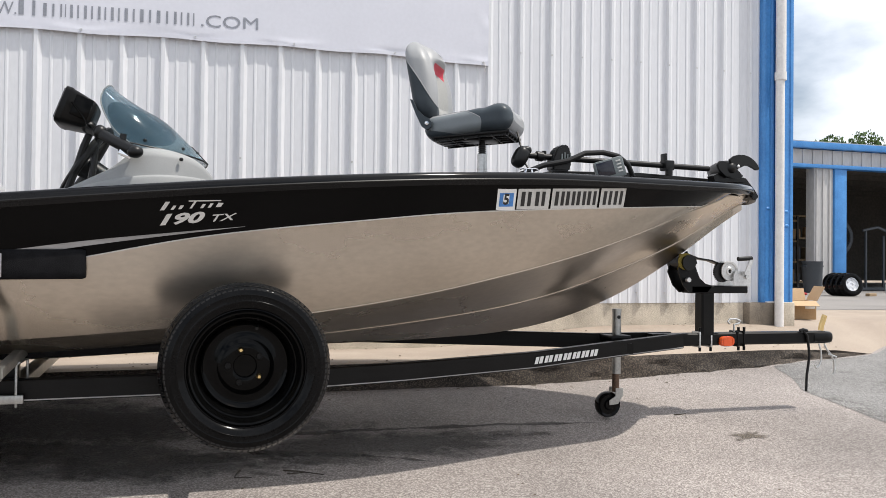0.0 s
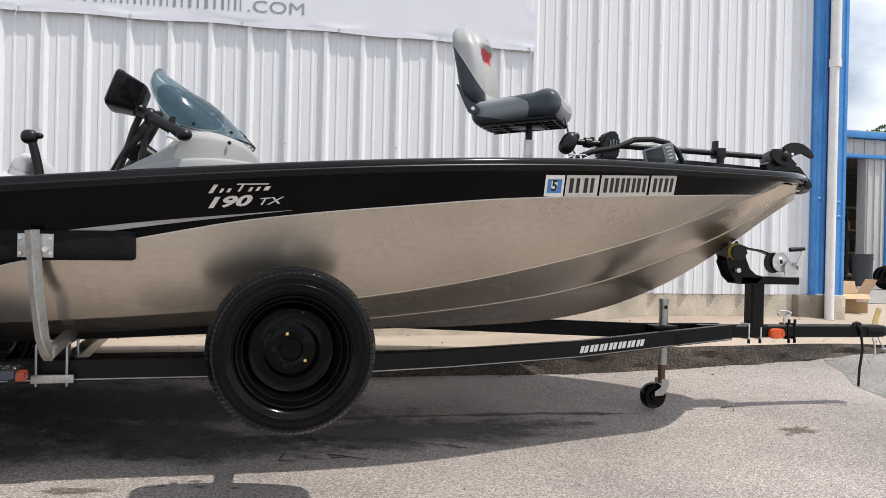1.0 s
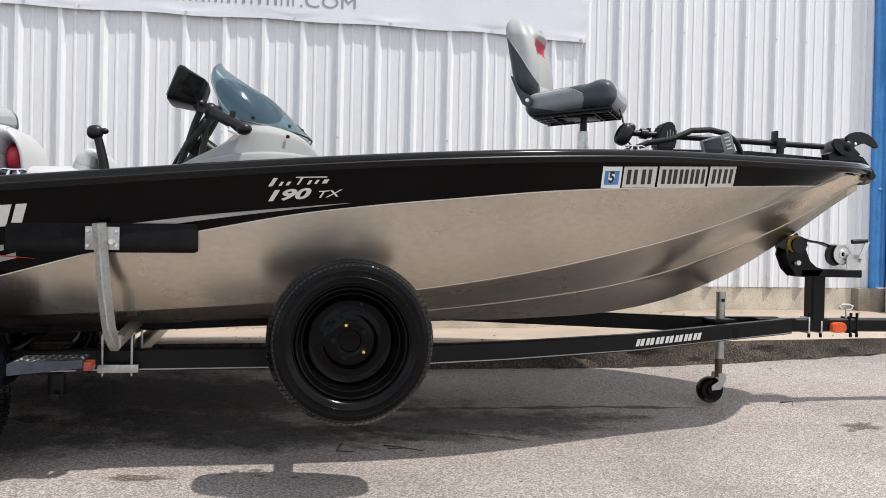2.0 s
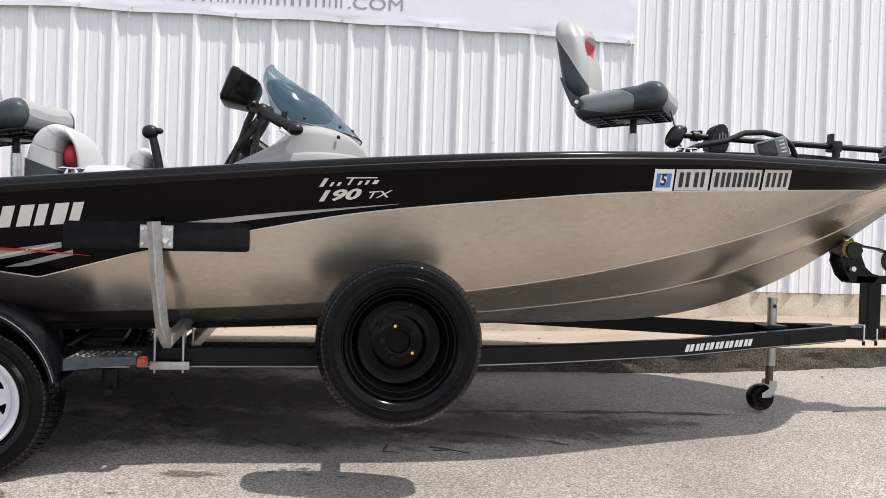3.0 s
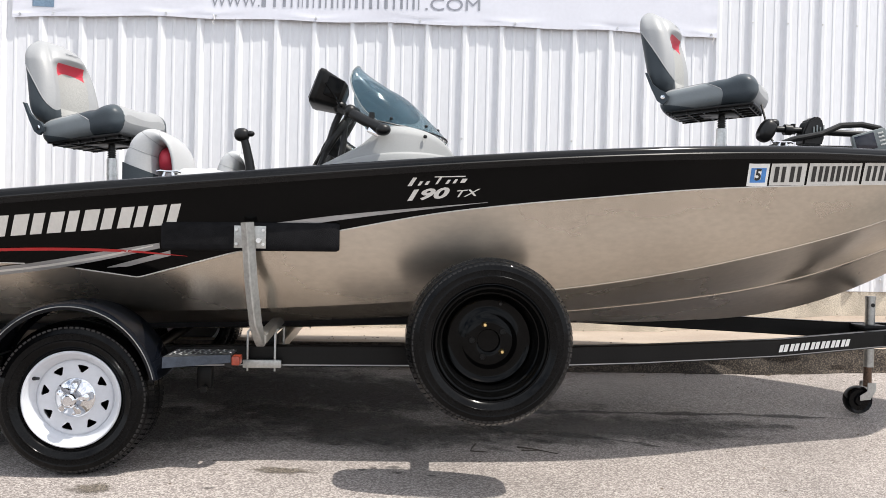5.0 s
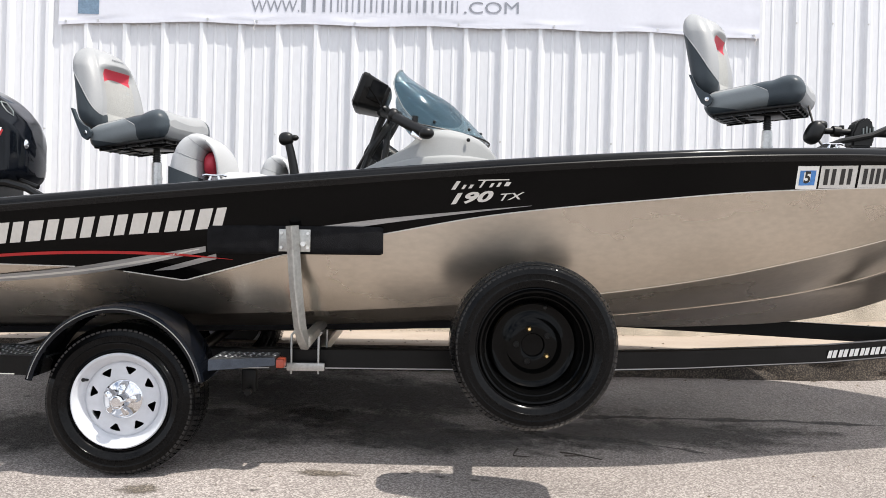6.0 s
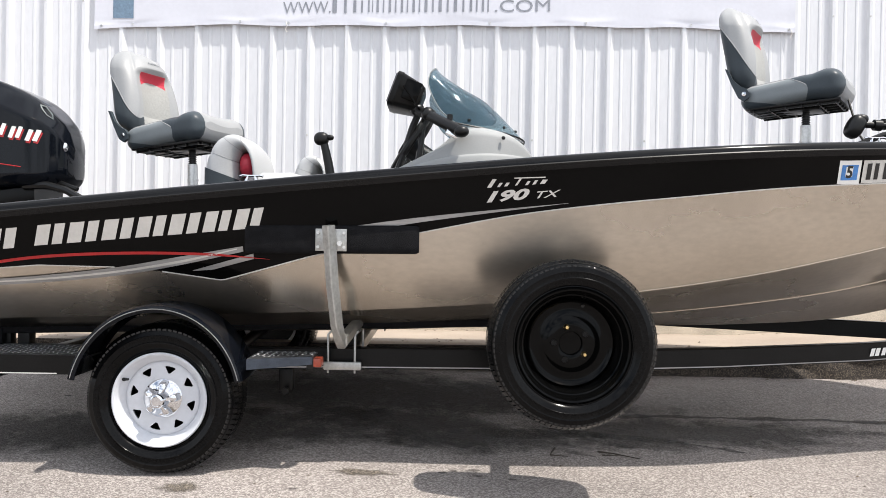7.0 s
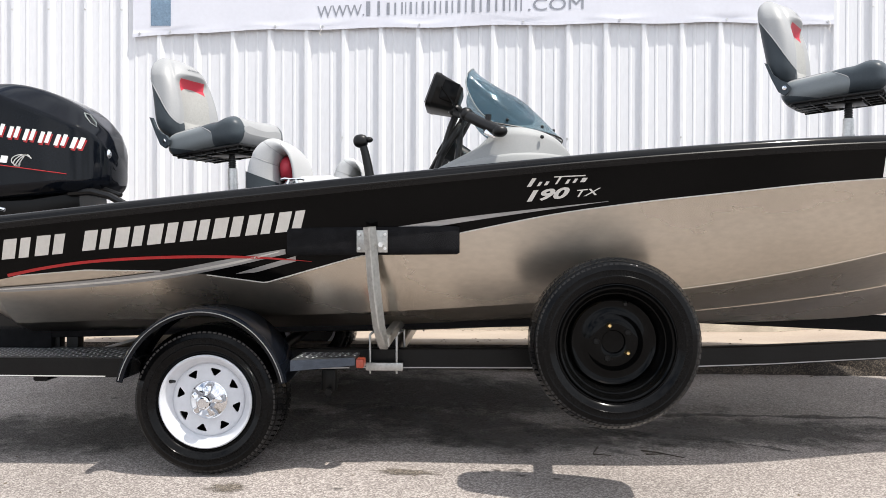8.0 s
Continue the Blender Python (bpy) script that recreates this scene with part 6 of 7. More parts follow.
    blade([(2.118, 1.560), (2.145, 1.580), (2.176, 1.590), (2.215, 1.591), (2.252, 1.582), (2.285, 1.562), (2.308, 1.538), (2.318, 1.517), (2.308, 1.508), (2.290, 1.510), (2.270, 1.524), (2.244, 1.535), (2.215, 1.532), (2.195, 1.520), (2.15, 1.50)], -0.055, "curved black propeller blade")
    blade([(2.150, 1.555), (2.110, 1.540), (2.085, 1.552), (2.060, 1.550), (2.046, 1.532), (2.050, 1.510), (2.075, 1.488), (2.100, 1.468), (2.135, 1.462), (2.175, 1.480), (2.18, 1.51)], -0.048, "broad black propeller blade")
    blade([(2.13, 1.50), (2.18, 1.515), (2.205, 1.49), (2.225, 1.475), (2.21, 1.462), (2.16, 1.455), (2.12, 1.462)], -0.036, "short black propeller blade")
    bm = bmesh.new()
    prism(bm, [(2.07, 1.485), (2.12, 1.455), (2.24, 1.455), (2.26, 1.44), (2.05, 1.44), (2.04, 1.47)], 0.06, lambda a, b, d: Vector((a, y - 0.02 + d, b)))
    part("motor_rest", bm, "black_plastic", t)
    bm = bmesh.new()
    prism(bm, [(2.19, 1.478), (2.33, 1.482), (2.352, 1.468), (2.395, 1.405), (2.428, 1.378), (2.420, 1.360), (2.395, 1.352), (2.36, 1.375), (2.325, 1.405), (2.28, 1.432), (2.19, 1.44)], 0.10, lambda a, b, d: Vector((a, 4.47 + d, b)))
    bmesh.ops.bevel(bm, geom=bm.edges[:], offset=0.006, segments=2, affect="EDGES")
    part("bow_bracket", bm, "black_plastic", t, "black folding bracket over the bow")
    bm = bmesh.new()
    tube(bm, [(0.86, y - 0.06, 1.425), (0.98, y - 0.08, 1.475), (1.12, y - 0.08, 1.505), (1.22, y - 0.07, 1.550), (1.33, y - 0.06, 1.560), (1.42, y - 0.06, 1.545), (1.475, y - 0.07, 1.50), (1.51, y - 0.06, 1.44)], 0.0145, 10)
    part("power_cable", bm, "black_plastic", t, "thick arched black cable")
    bm = bmesh.new()
    tube(bm, [(0.955, 4.60, 1.70), (0.96, 4.55, 1.60), (0.955, 4.5, 1.52), (0.985, 4.45, 1.44)], 0.006, 6)
    part("pull_cord", bm, "black_plastic", t, "hanging black cord")
    g = thing("sonar_display", "small grey sonar display tilted on the bow deck", "fish finder")
    turn = Euler((0, radians(-16), radians(-22))).to_matrix()
    c = Vector((1.305, 4.20, 1.458))
    bm = bmesh.new()
    box(bm, c, (0.15, 0.06, 0.105), 0.012, turn)
    part("housing", bm, "gauge_grey", g)
    bm = bmesh.new()
    box(bm, c + turn @ Vector((-0.022, -0.031, 0.005)), (0.085, 0.004, 0.075), 0.002, turn)
    part("screen", bm, "screen", g, "dark screen")
    for k in range(4):
        bm = bmesh.new()
        box(bm, c + turn @ Vector((0.048, -0.031, 0.03 - 0.018 * k)), (0.024, 0.006, 0.008), 0.002, turn)
        part("button", bm, "plate_ink", g)
    bm = bmesh.new()
    rod(bm, (1.34, 4.22, 1.385), (1.34, 4.22, 1.43), 0.03)
    part("mount", bm, "black_plastic", g)


build_trolling_motor()


# ---- the trailer ----
trailer = thing("boat_trailer", "black painted steel boat trailer with white spoked wheels", "trailer")


def tyre_mesh(name, m, parent, R, wide, r0, blocks=80):
    """A radial tyre: ringed, rounded sidewalls and tread blocks round the crown."""
    W = wide / 2
    H = R - r0
    prof = [(r0 - 0.004, -W * 0.70), (r0 + 0.003, -W * 0.80), (r0 + 0.008, -W * 0.86), (r0 + 0.011, -W * 0.855), (r0 + 0.015, -W * 0.90), (r0 + 0.22 * H, -W * 0.965), (r0 + 0.34 * H, -W * 1.0),
            (r0 + 0.36 * H, -W * 1.02), (r0 + 0.39 * H, -W * 1.02), (r0 + 0.41 * H, -W * 1.0), (r0 + 0.56 * H, -W * 0.99), (r0 + 0.60 * H, -W * 1.0), (r0 + 0.63 * H, -W * 0.98), (r0 + 0.74 * H, -W * 0.945),
            (r0 + 0.84 * H, -W * 0.885), (R - 0.013, -W * 0.82), (R - 0.009, -W * 0.70), (R - 0.008, 0.0)]
    full = prof + [(r, -y) for r, y in prof[-2::-1]]
    bm = bmesh.new()
    lathe(bm, full, m, 128)
    t = part(name, bm, "rubber", parent, "black radial tyre", sharp=34)
    host = t if parent.parent is None else parent
    bm = bmesh.new()
    for k in range(blocks):
        a0 = 2 * math.pi * k / blocks
        # shoulder blocks reach down the sidewall, the middle rows are zigzag lugs
        for ya, yb, sh, drop, share in ((-W * 0.93, -W * 0.54, 0.0, 0.019, 0.36), (-W * 0.47, -W * 0.06, 0.45, 0.0, 0.40), (W * 0.06, W * 0.47, 0.95, 0.0, 0.40), (W * 0.54, W * 0.93, 0.5, 0.019, 0.36)):
            a = a0 + sh * 2 * math.pi / blocks
            da = 2 * math.pi / blocks * share
            outer_first = abs(ya) > abs(yb)
            q = []
            for yy in (ya, yb):
                edge = (yy == ya and outer_first) or (yy == yb and not outer_first)
                rr = R - (drop if edge else 0.0)
                skew = 0.35 * da * (1 if yy == ya else -1)
                for aa in (a - da + skew, a + da + skew):
                    for r in (rr - 0.012, rr):
                        q.append(bm.verts.new(m @ Vector((r * math.cos(aa), yy, r * math.sin(aa)))))
            for f in ((1, 3, 7, 5), (0, 1, 5, 4), (2, 6, 7, 3), (0, 2, 3, 1), (4, 5, 7, 6)):
                bm.faces.new([q[i] for i in f])
    part("tread", bm, "tread", host, "blocky wet-look tread", kind="stuff")
    marks = bmesh.new()
    for start, count in ((0.35, 9), (1.25, 14), (2.9, 7), (3.9, 10), (5.1, 16)):
        for k in range(count):
            turn = Matrix.Rotation(-(start + 0.046 * k), 4, "Y")
            tmp = bmesh.new()
            box(tmp, (r0 + 0.485 * H, -W * 0.992, 0), (0.014, 0.003, 0.006 + 0.003 * (k % 3 == 1)))
            merge(marks, tmp, m @ turn)
    part("moulding", marks, "rubber", host, "raised moulded marks", kind="stuff")
    return t


def white_wheel(m):
    """A white spoked wheel: deep bowl, disc with eight windows and a star-shaped chrome cap."""
    w = new("wheel")
    w.parent = trailer
    tagged(w, "white spoked steel wheel with a chrome centre")
    bm = bmesh.new()
    lathe(bm, [(0.168, -0.070), (0.176, -0.080), (0.1765, -0.088), (0.172, -0.092), (0.166, -0.089), (0.1635, -0.083), (0.161, -0.081), (0.157, -0.074), (0.153, -0.066), (0.150, -0.064), (0.143, -0.050),
               (0.139, -0.040), (0.1375, -0.030), (0.142, 0.0), (0.150, 0.04), (0.168, 0.07)], m, 96)
    part("rim", bm, "white_rim", w, "white painted rim")
    # disc with eight rounded triangular windows
    bm = bmesh.new()
    levels = [(0.036, -0.040), (0.072, -0.038), (0.080, -0.039), (0.090, -0.040), (0.0945, -0.040), (0.103, -0.0395), (0.117, -0.039), (0.121, -0.0385), (0.128, -0.038), (0.134, -0.037), (0.1385, -0.030)]
    half = {4: 0.10, 5: 0.24, 6: 0.44, 7: 0.36}
    for s in range(8):
        base = 2 * math.pi * (s + 0.5) / 8 + 0.16
        h = math.pi / 8
        cols = []
        for li, (r, y) in enumerate(levels):
            e = half.get(li, 0.30)
            angs = [-1, -(1 + e) / 2, -e, -e / 3, e / 3, e, (1 + e) / 2, 1]
            cols.append([bm.verts.new(m @ Vector((r * math.cos(base + a * h), y, r * math.sin(base + a * h)))) for a in angs])
        for li in range(len(levels) - 1):
            for c in range(7):
                if li in (4, 5, 6) and c in (2, 3, 4):
                    continue
                bm.faces.new((cols[li][c], cols[li][c + 1], cols[li + 1][c + 1], cols[li + 1][c]))
    bmesh.ops.remove_doubles(bm, verts=bm.verts, dist=1e-4)
    bmesh.ops.recalc_face_normals(bm, faces=bm.faces)
    bmesh.ops.solidify(bm, geom=bm.faces[:], thickness=0.005)
    part("disc", bm, "white_rim", w, "white disc with eight windows", sharp=50)
    bm = bmesh.new()
    lathe(bm, [(0.001, 0.02), (0.14, 0.02), (0.145, 0.03)], m, 32)
    part("brake_shade", bm, "black_paint", w, "dark inside of the wheel")
    bm = bmesh.new()
    lathe(bm, [(0.001, -0.122), (0.017, -0.122), (0.0195, -0.119), (0.024, -0.117), (0.0275, -0.112), (0.029, -0.080), (0.034, -0.068), (0.046, -0.058), (0.062, -0.049), (0.071, -0.045), (0.0745, -0.041), (0.074, -0.034)], m, 48)
    cap = part("hub_cap", bm, "chrome", w, "bright chrome hub cap", sharp=25)
    for k in range(5):
        turn = m @ Matrix.Rotation(-radians(80 + 72 * k), 4, "Y")
        bm = bmesh.new()
        rings = []
        # a rounded arm from the nose out to the lug and down to the cap
        for r, top, half_w in ((0.022, -0.094, 0.008), (0.030, -0.094, 0.010), (0.040, -0.090, 0.0125), (0.052, -0.086, 0.0145), (0.060, -0.082, 0.014), (0.066, -0.072, 0.011), (0.068, -0.056, 0.008)):
            rings.append([turn @ Vector((r, y, z)) for z, y in ((half_w, -0.036), (half_w * 1.02, top + 0.012), (half_w * 0.86, top + 0.004), (half_w * 0.5, top), (-half_w * 0.5, top), (-half_w * 0.86, top + 0.004), (-half_w * 1.02, top + 0.012), (-half_w, -0.036))])
        skin(bm, rings)
        part("lug_cover", bm, "chrome", cap, "chrome lug cover")
    bm = bmesh.new()
    rod(bm, m @ Vector((-0.128, -0.052, 0.070)), m @ Vector((-0.134, -0.078, 0.073)), 0.0055, 10)
    rod(bm, m @ Vector((-0.1325, -0.072, 0.0725)), m @ Vector((-0.1345, -0.080, 0.0735)), 0.0068, 10)
    part("valve", bm, "black_plastic", w)
    tyre_mesh("tyre", m @ Matrix.Translation((0, 0.032, 0)), w, 0.2835, 0.264, 0.174, 84)
    return w


white_wheel(pose(-2.072, 3.638, 0.347, 0, 0, 0))
white_wheel(pose(-2.075, 2 * MID - 3.638, 0.430, 0, 30, 180))


def spare():
    """The spare on its bracket, its dished face outwards."""
    w = thing("spare_wheel", "black steel spare wheel with a wet shiny tyre", "wheel")
    m = pose(-0.577, 3.412, 0.599)
    tyre_mesh("tyre", m, w, 0.2975, 0.185, 0.196, 88)
    bm = bmesh.new()
    lathe(bm, [(0.190, -0.060), (0.199, -0.072), (0.2005, -0.080), (0.196, -0.084), (0.190, -0.081), (0.187, -0.073), (0.184, -0.070), (0.179, -0.060), (0.176, -0.050), (0.172, -0.048), (0.167, -0.036),
               (0.165, -0.020), (0.160, -0.012), (0.157, 0.000), (0.160, 0.03), (0.190, 0.06)], m, 96)
    part("rim", bm, "black_rim", w, "gloss black stepped rim")
    bm = bmesh.new()
    lathe(bm, [(0.159, 0.008), (0.154, 0.000), (0.150, -0.003), (0.146, 0.000), (0.142, 0.0035), (0.132, 0.006), (0.118, 0.0055), (0.106, 0.003), (0.096, -0.001), (0.088, -0.006), (0.080, -0.009), (0.046, -0.0105), (0.042, -0.009), (0.0395, -0.003),
               (0.0385, 0.004), (0.001, 0.006)], m, 96)
    part("disc", bm, "black_rim", w, "dished gloss black disc", sharp=30)
    for k in range(5):
        a = radians(34 + 72 * k)
        at = m @ Matrix.Translation((0.0605 * math.cos(a), -0.011, 0.0605 * math.sin(a)))
        bm = bmesh.new()
        if k in (1, 4):
            lathe(bm, [(0.001, -0.020), (0.006, -0.020), (0.0105, -0.015), (0.0115, -0.006), (0.0115, 0.004)], at, 6)
            part("lug_nut", bm, "brass", w, "brass coloured lug nut")
        else:
            lathe(bm, [(0.001, -0.001), (0.0075, -0.001), (0.008, -0.003), (0.0105, -0.003), (0.012, 0.001)], at, 16)
            part("lug_hole", bm, "black_paint", w)
    bm = bmesh.new()
    rod(bm, m @ Vector((0.040, -0.004, 0.140)), m @ Vector((0.037, -0.030, 0.134)), 0.006, 8)
    part("valve", bm, "black_plastic", w)
    bm = bmesh.new()
    bar(bm, [(-0.577, 3.425, 0.60), (-0.578, 3.86, 0.55)], 0.06, 0.05)
    bar(bm, [(-0.578, 3.86, 0.60), (-0.578, 3.86, 0.42)], 0.06, 0.08)
    part("bracket", bm, "black_paint", w, "black bracket to the frame")


spare()


def build_frame():
    near = [(-3.30, 3.87, 0.432), (-2.2, 3.87, 0.458), (-1.5, 3.87, 0.474), (-0.62, 3.88, 0.478), (-0.42, 3.905, 0.474), (0.20, 4.11, 0.468), (0.96, 4.365, 0.474), (1.55, 4.555, 0.50), (2.02, 4.645, 0.528)]
    for far in (False, True):
        pts = [Vector((x, 2 * MID - y if far else y, z + (0.072 * max(0.0, min(1.0, (1.9 - x) / 1.2)) if far else 0.0))) for x, y, z in near]
        bm = bmesh.new()
        bar(bm, pts, 0.052, 0.086)
        part("side_rail", bm, "black_paint", trailer, "black box-section side rail")
        bm = bmesh.new()
        sgn = 1 if far else -1
        bar(bm, [p + Vector((0, sgn * 0.0275, -0.036)) for p in pts], 0.002, 0.005)
        part("rail_stripe", bm, "grey_ink", trailer, "thin white stripe")
    bm = bmesh.new()
    bar(bm, [(1.85, MID, 0.530), (2.5, MID, 0.531), (3.08, MID, 0.528)], 0.075, 0.075)
    part("tongue", bm, "black_paint", trailer, "black tongue tube")
    for x, y0, z in ((-2.85, 0.85, 0.40), (-1.42, 0.85, 0.46), (-0.40, 0.80, 0.44), (1.62, 0.16, 0.50)):
        bm = bmesh.new()
        bar(bm, [(x, MID - y0, z), (x, MID + y0, z)], 0.06, 0.06)
        part("cross_member", bm, "galv" if x == -1.42 else "black_paint", trailer)
    bm = bmesh.new()
    rod(bm, (-2.075, 3.68, 0.338), (-2.075, 2 * MID - 3.68, 0.430), 0.03)
    part("axle", bm, "black_paint", trailer)
    # carpeted bunks under the hull
    for sy in (-1, 1):
        bm = bmesh.new()
        bar(bm, [(-3.20, MID + sy * 0.72, 0.545), (-1.0, MID + sy * 0.72, 0.612), (-0.35, MID + sy * 0.70, 0.630)], 0.10, 0.030)
        part("bunk", bm, "carpet", trailer, "black carpeted bunk")
        for x in (-2.85, -1.42, -0.40):
            bm = bmesh.new()
            box(bm, (x, MID + sy * 0.72, 0.515), (0.06, 0.05, 0.10), 0.005)
            part("bunk_bracket", bm, "black_paint", trailer)
    for sy in (-1, 1):
        bm = bmesh.new()
        box(bm, (-2.765, MID + sy * 0.72, 0.50), (0.05, 0.06, 0.13), 0.006)
        part("bunk_bracket", bm, "black_paint", trailer)
        bm = bmesh.new()
        box(bm, (-2.99, MID + sy * 0.72, 0.535), (0.30, 0.11, 0.085), 0.012)
        part("bunk_end", bm, "carpet", trailer, "thick carpeted bunk end")
    # makers' name on the rail: plain white blocks
    for k in range(7):
        x0 = 0.955 + 0.063 * k
        bm = bmesh.new()
        u = (x0 - 0.96) / 0.59
        y0, z0 = 4.365 + 0.19 * u - 0.031, 0.474 + 0.026 * u
        for a0, a1, b0, b1 in ((0.0, 0.36, 0, 1), (0.46, 0.84, 0, 1)):
            pts = [bm.verts.new((x0 + a * 0.060 + 0.010 * b, y0 + a * 0.019, z0 - 0.018 + 0.036 * b + 0.0026 * a)) for a, b in ((a0, b0), (a1, b0), (a1, b1), (a0, b1))]
            bm.faces.new(pts)
        part("brand_bar", bm, "white_ink", trailer)
    # mud guards
    for far in (False, True):
        bm = bmesh.new()
        cx, cz = -2.075, (0.430 if far else 0.338) + 0.005
        rings = []
        for i in range(41):
            a = radians(14 + 152 * i / 40)
            rx, rz = 0.330, 0.360
            ring = []
            for y, o in ((3.500, -0.028), (3.495, -0.016), (3.498, -0.006), (3.512, 0.0), (3.74, 0.0), (3.745, -0.02), (3.74, -0.008), (3.515, -0.008), (3.508, -0.028)):
                yy = 2 * MID - y if far else y
                ring.append(Vector((cx + (rx + o) * math.cos(a), yy, cz + (rz + o) * math.sin(a))))
            rings.append(ring)
        skin(bm, rings)
        fender = part("fender", bm, "cowl", trailer, "rounded gloss black mudguard")
        # Thin grey line that paints in the highlight along the fender's edge.
        bm = bmesh.new()
        tube(bm, [Vector((cx + 0.315 * math.cos(a), (2 * MID - 3.493) if far else 3.493, cz + 0.345 * math.sin(a))) for a in np.linspace(radians(15), radians(165), 40)], 0.0018, 6)
        part("fender_edge_glint", bm, "grey_ink", fender)
        for x0, x1, z in ((-3.30, -2.40, 0.498), (-1.742, -1.515, 0.511)):
            bm = bmesh.new()
            front = x1 > -2
            edge = 3.505 if front else 3.62
            prism(bm, [(x0, edge), (x1 + (0 if front else 0.04), 3.60 if front else edge), (x1 + (0 if front else 0.04), 3.74 if front else 3.97), (x0, 3.74 if front else 3.97)], 0.006, lambda a, b, d: Vector((a, 2 * MID - b if far else b, z - d)))
            step = part("step_plate", bm, "plate_dark", trailer, "aluminium tread plate step")
            bm = bmesh.new()
            yA, yB = edge - 0.002, 3.598 if front else edge - 0.002
            prism(bm, [(x0, z), (x1, z), (x1, z - (0.030 if front else 0.073)), (x0, z - (0.040 if front else 0.073))], 0.004, lambda a, b, d: Vector((a, (lambda q: 2 * MID - q if far else q)(yA + (yB - yA) * (a - x0) / (x1 - x0) + d), b)))
            part("step_lip", bm, "dark_steel" if front else "black_paint", step, "folded lip")
            if not front and not far:
                bm = bmesh.new()
                box(bm, ((x0 + x1) / 2 - 0.04, edge - 0.003, z - 0.069), (x1 - x0 - 0.08, 0.003, 0.004))
                part("step_stripe", bm, "plate_ink", step, "thin white stripe")
            if not far:
                bm = bmesh.new()
                nx, ny = int((x1 - x0) / 0.028), 9
                for i in range(nx):
                    for j in range(ny):
                        px, py = x0 + 0.02 + 0.028 * i, edge + 0.03 + (0.034 if front else 0.029) * j
                        if front and (py < 3.515 + 0.095 * (px - x0) / (x1 - x0) + 0.02 or py > 3.725):
                            continue
                        s = 1 if (i + j) % 2 else -1
                        v = [bm.verts.new((px + dx, py + dy, z + dz)) for dx, dy, dz in ((-0.011, -0.011 * s, 0.001), (0.004, -0.004 * s, 0.005), (0.011, 0.011 * s, 0.001), (-0.004, 0.004 * s, 0.005))]
                        bm.faces.new(v)
                # The lozenges' brighter metal paints in the sky they catch.
                part("tread_pattern", bm, "plate", step, "raised lozenges", kind="stuff")
    bm = bmesh.new()
    box(bm, (-1.497, 3.63, 0.488), (0.03, 0.075, 0.034), 0.006)
    part("marker_lamp", bm, "amber_dark", trailer, "amber side marker lamp")
    bm = bmesh.new()
    box(bm, (-1.525, 3.66, 0.482), (0.03, 0.10, 0.045), 0.006)
    part("lamp_bracket", bm, "black_plastic", trailer)
    bm = bmesh.new()
    box(bm, (-1.655, 3.86, 0.385), (0.06, 0.05, 0.09), 0.01)
    rod(bm, (-1.65, 3.79, 0.345), (-1.65, 3.82, 0.345), 0.014, 8)
    part("spring_hanger", bm, "black_paint", trailer, "black spring hanger")


build_frame()


def guide_post(far=False):
    """A galvanised side guide with a carpeted pad and U-bolts round the rail."""
    sg = 1 if far else -1
    Y = lambda y: 2 * MID - y if far else y
    bm = bmesh.new()
    bar(bm, [Vector((-1.405, Y(3.60), 0.560)), Vector((-1.410, Y(3.565), 0.585)), Vector((-1.420, Y(3.548), 0.635)), Vector((-1.436, Y(3.53), 0.78)), Vector((-1.452, Y(3.510), 1.003))], 0.034, 0.040)
    post = part("guide_post", bm, "galv_dull", trailer, "bent galvanised guide post")
    part("guide_arm", bar(bmesh.new(), [(-1.402, Y(3.585), 0.572), (-1.388, Y(3.78), 0.595), (-1.368, Y(3.97), 0.622)], 0.036, 0.040), "galv_dull", trailer, "galvanised arm over the rail")
    bm = bmesh.new()
    rings = []
    for x, k in ((-1.765, 0.90), (-1.755, 1.0), (-1.2, 1.0), (-1.133, 1.0), (-1.122, 0.90)):
        rings.append([Vector((x, Y(3.575) + a, 0.952 + 0.012 * (x + 1.44) + b)) for a, b in rounded(0.030 * k, 0.053 * k, 24, 0.5)])
    skin(bm, rings)
    part("guide_pad", bm, "carpet", trailer, "black carpeted guide pad")
    bm = bmesh.new()
    box(bm, (-1.445, Y(3.538), 0.950), (0.115, 0.008, 0.082), 0.002)
    plate = part("pad_plate", bm, "galv_dull", trailer, "galvanised plate")
    for dx, dz in ((-0.048, 0.026), (0.048, 0.026), (-0.048, -0.026), (0.048, -0.026), (0.034, -0.012)):
        bm = bmesh.new()
        rod(bm, (-1.445 + dx, Y(3.536), 0.95 + dz), (-1.445 + dx, Y(3.526 if dx != 0.034 else 3.505), 0.95 + dz), 0.006 if dx != 0.034 else 0.010, 6)
        part("bolt", bm, "galv", plate)
    for x in (-1.482, -1.375):
        bm = bmesh.new()
        tube(bm, [(x, Y(3.80), 0.42), (x, Y(3.80), 0.575), (x + 0.01, Y(3.80), 0.585), (x + 0.02, Y(3.86), 0.59), (x + 0.02, Y(3.93), 0.585), (x + 0.02, Y(3.935), 0.42)], 0.005, 8)
        part("u_bolt", bm, "galv_dull", trailer, "galvanised U-bolt")
    bm = bmesh.new()
    box(bm, (-1.424, Y(3.80), 0.449), (0.150, 0.02, 0.032), 0.004)
    part("clamp_plate", bm, "galv_dull", trailer)


guide_post()
guide_post(True)


def build_jack():
    j = new("jack")
    j.parent = trailer
    tagged(j, "galvanised tongue jack with a castor wheel")
    x, y = 1.642, 4.74
    bm = bmesh.new()
    rod(bm, (x + 0.012, y, 0.335), (x + 0.012, y, 0.698), 0.0255, 20)
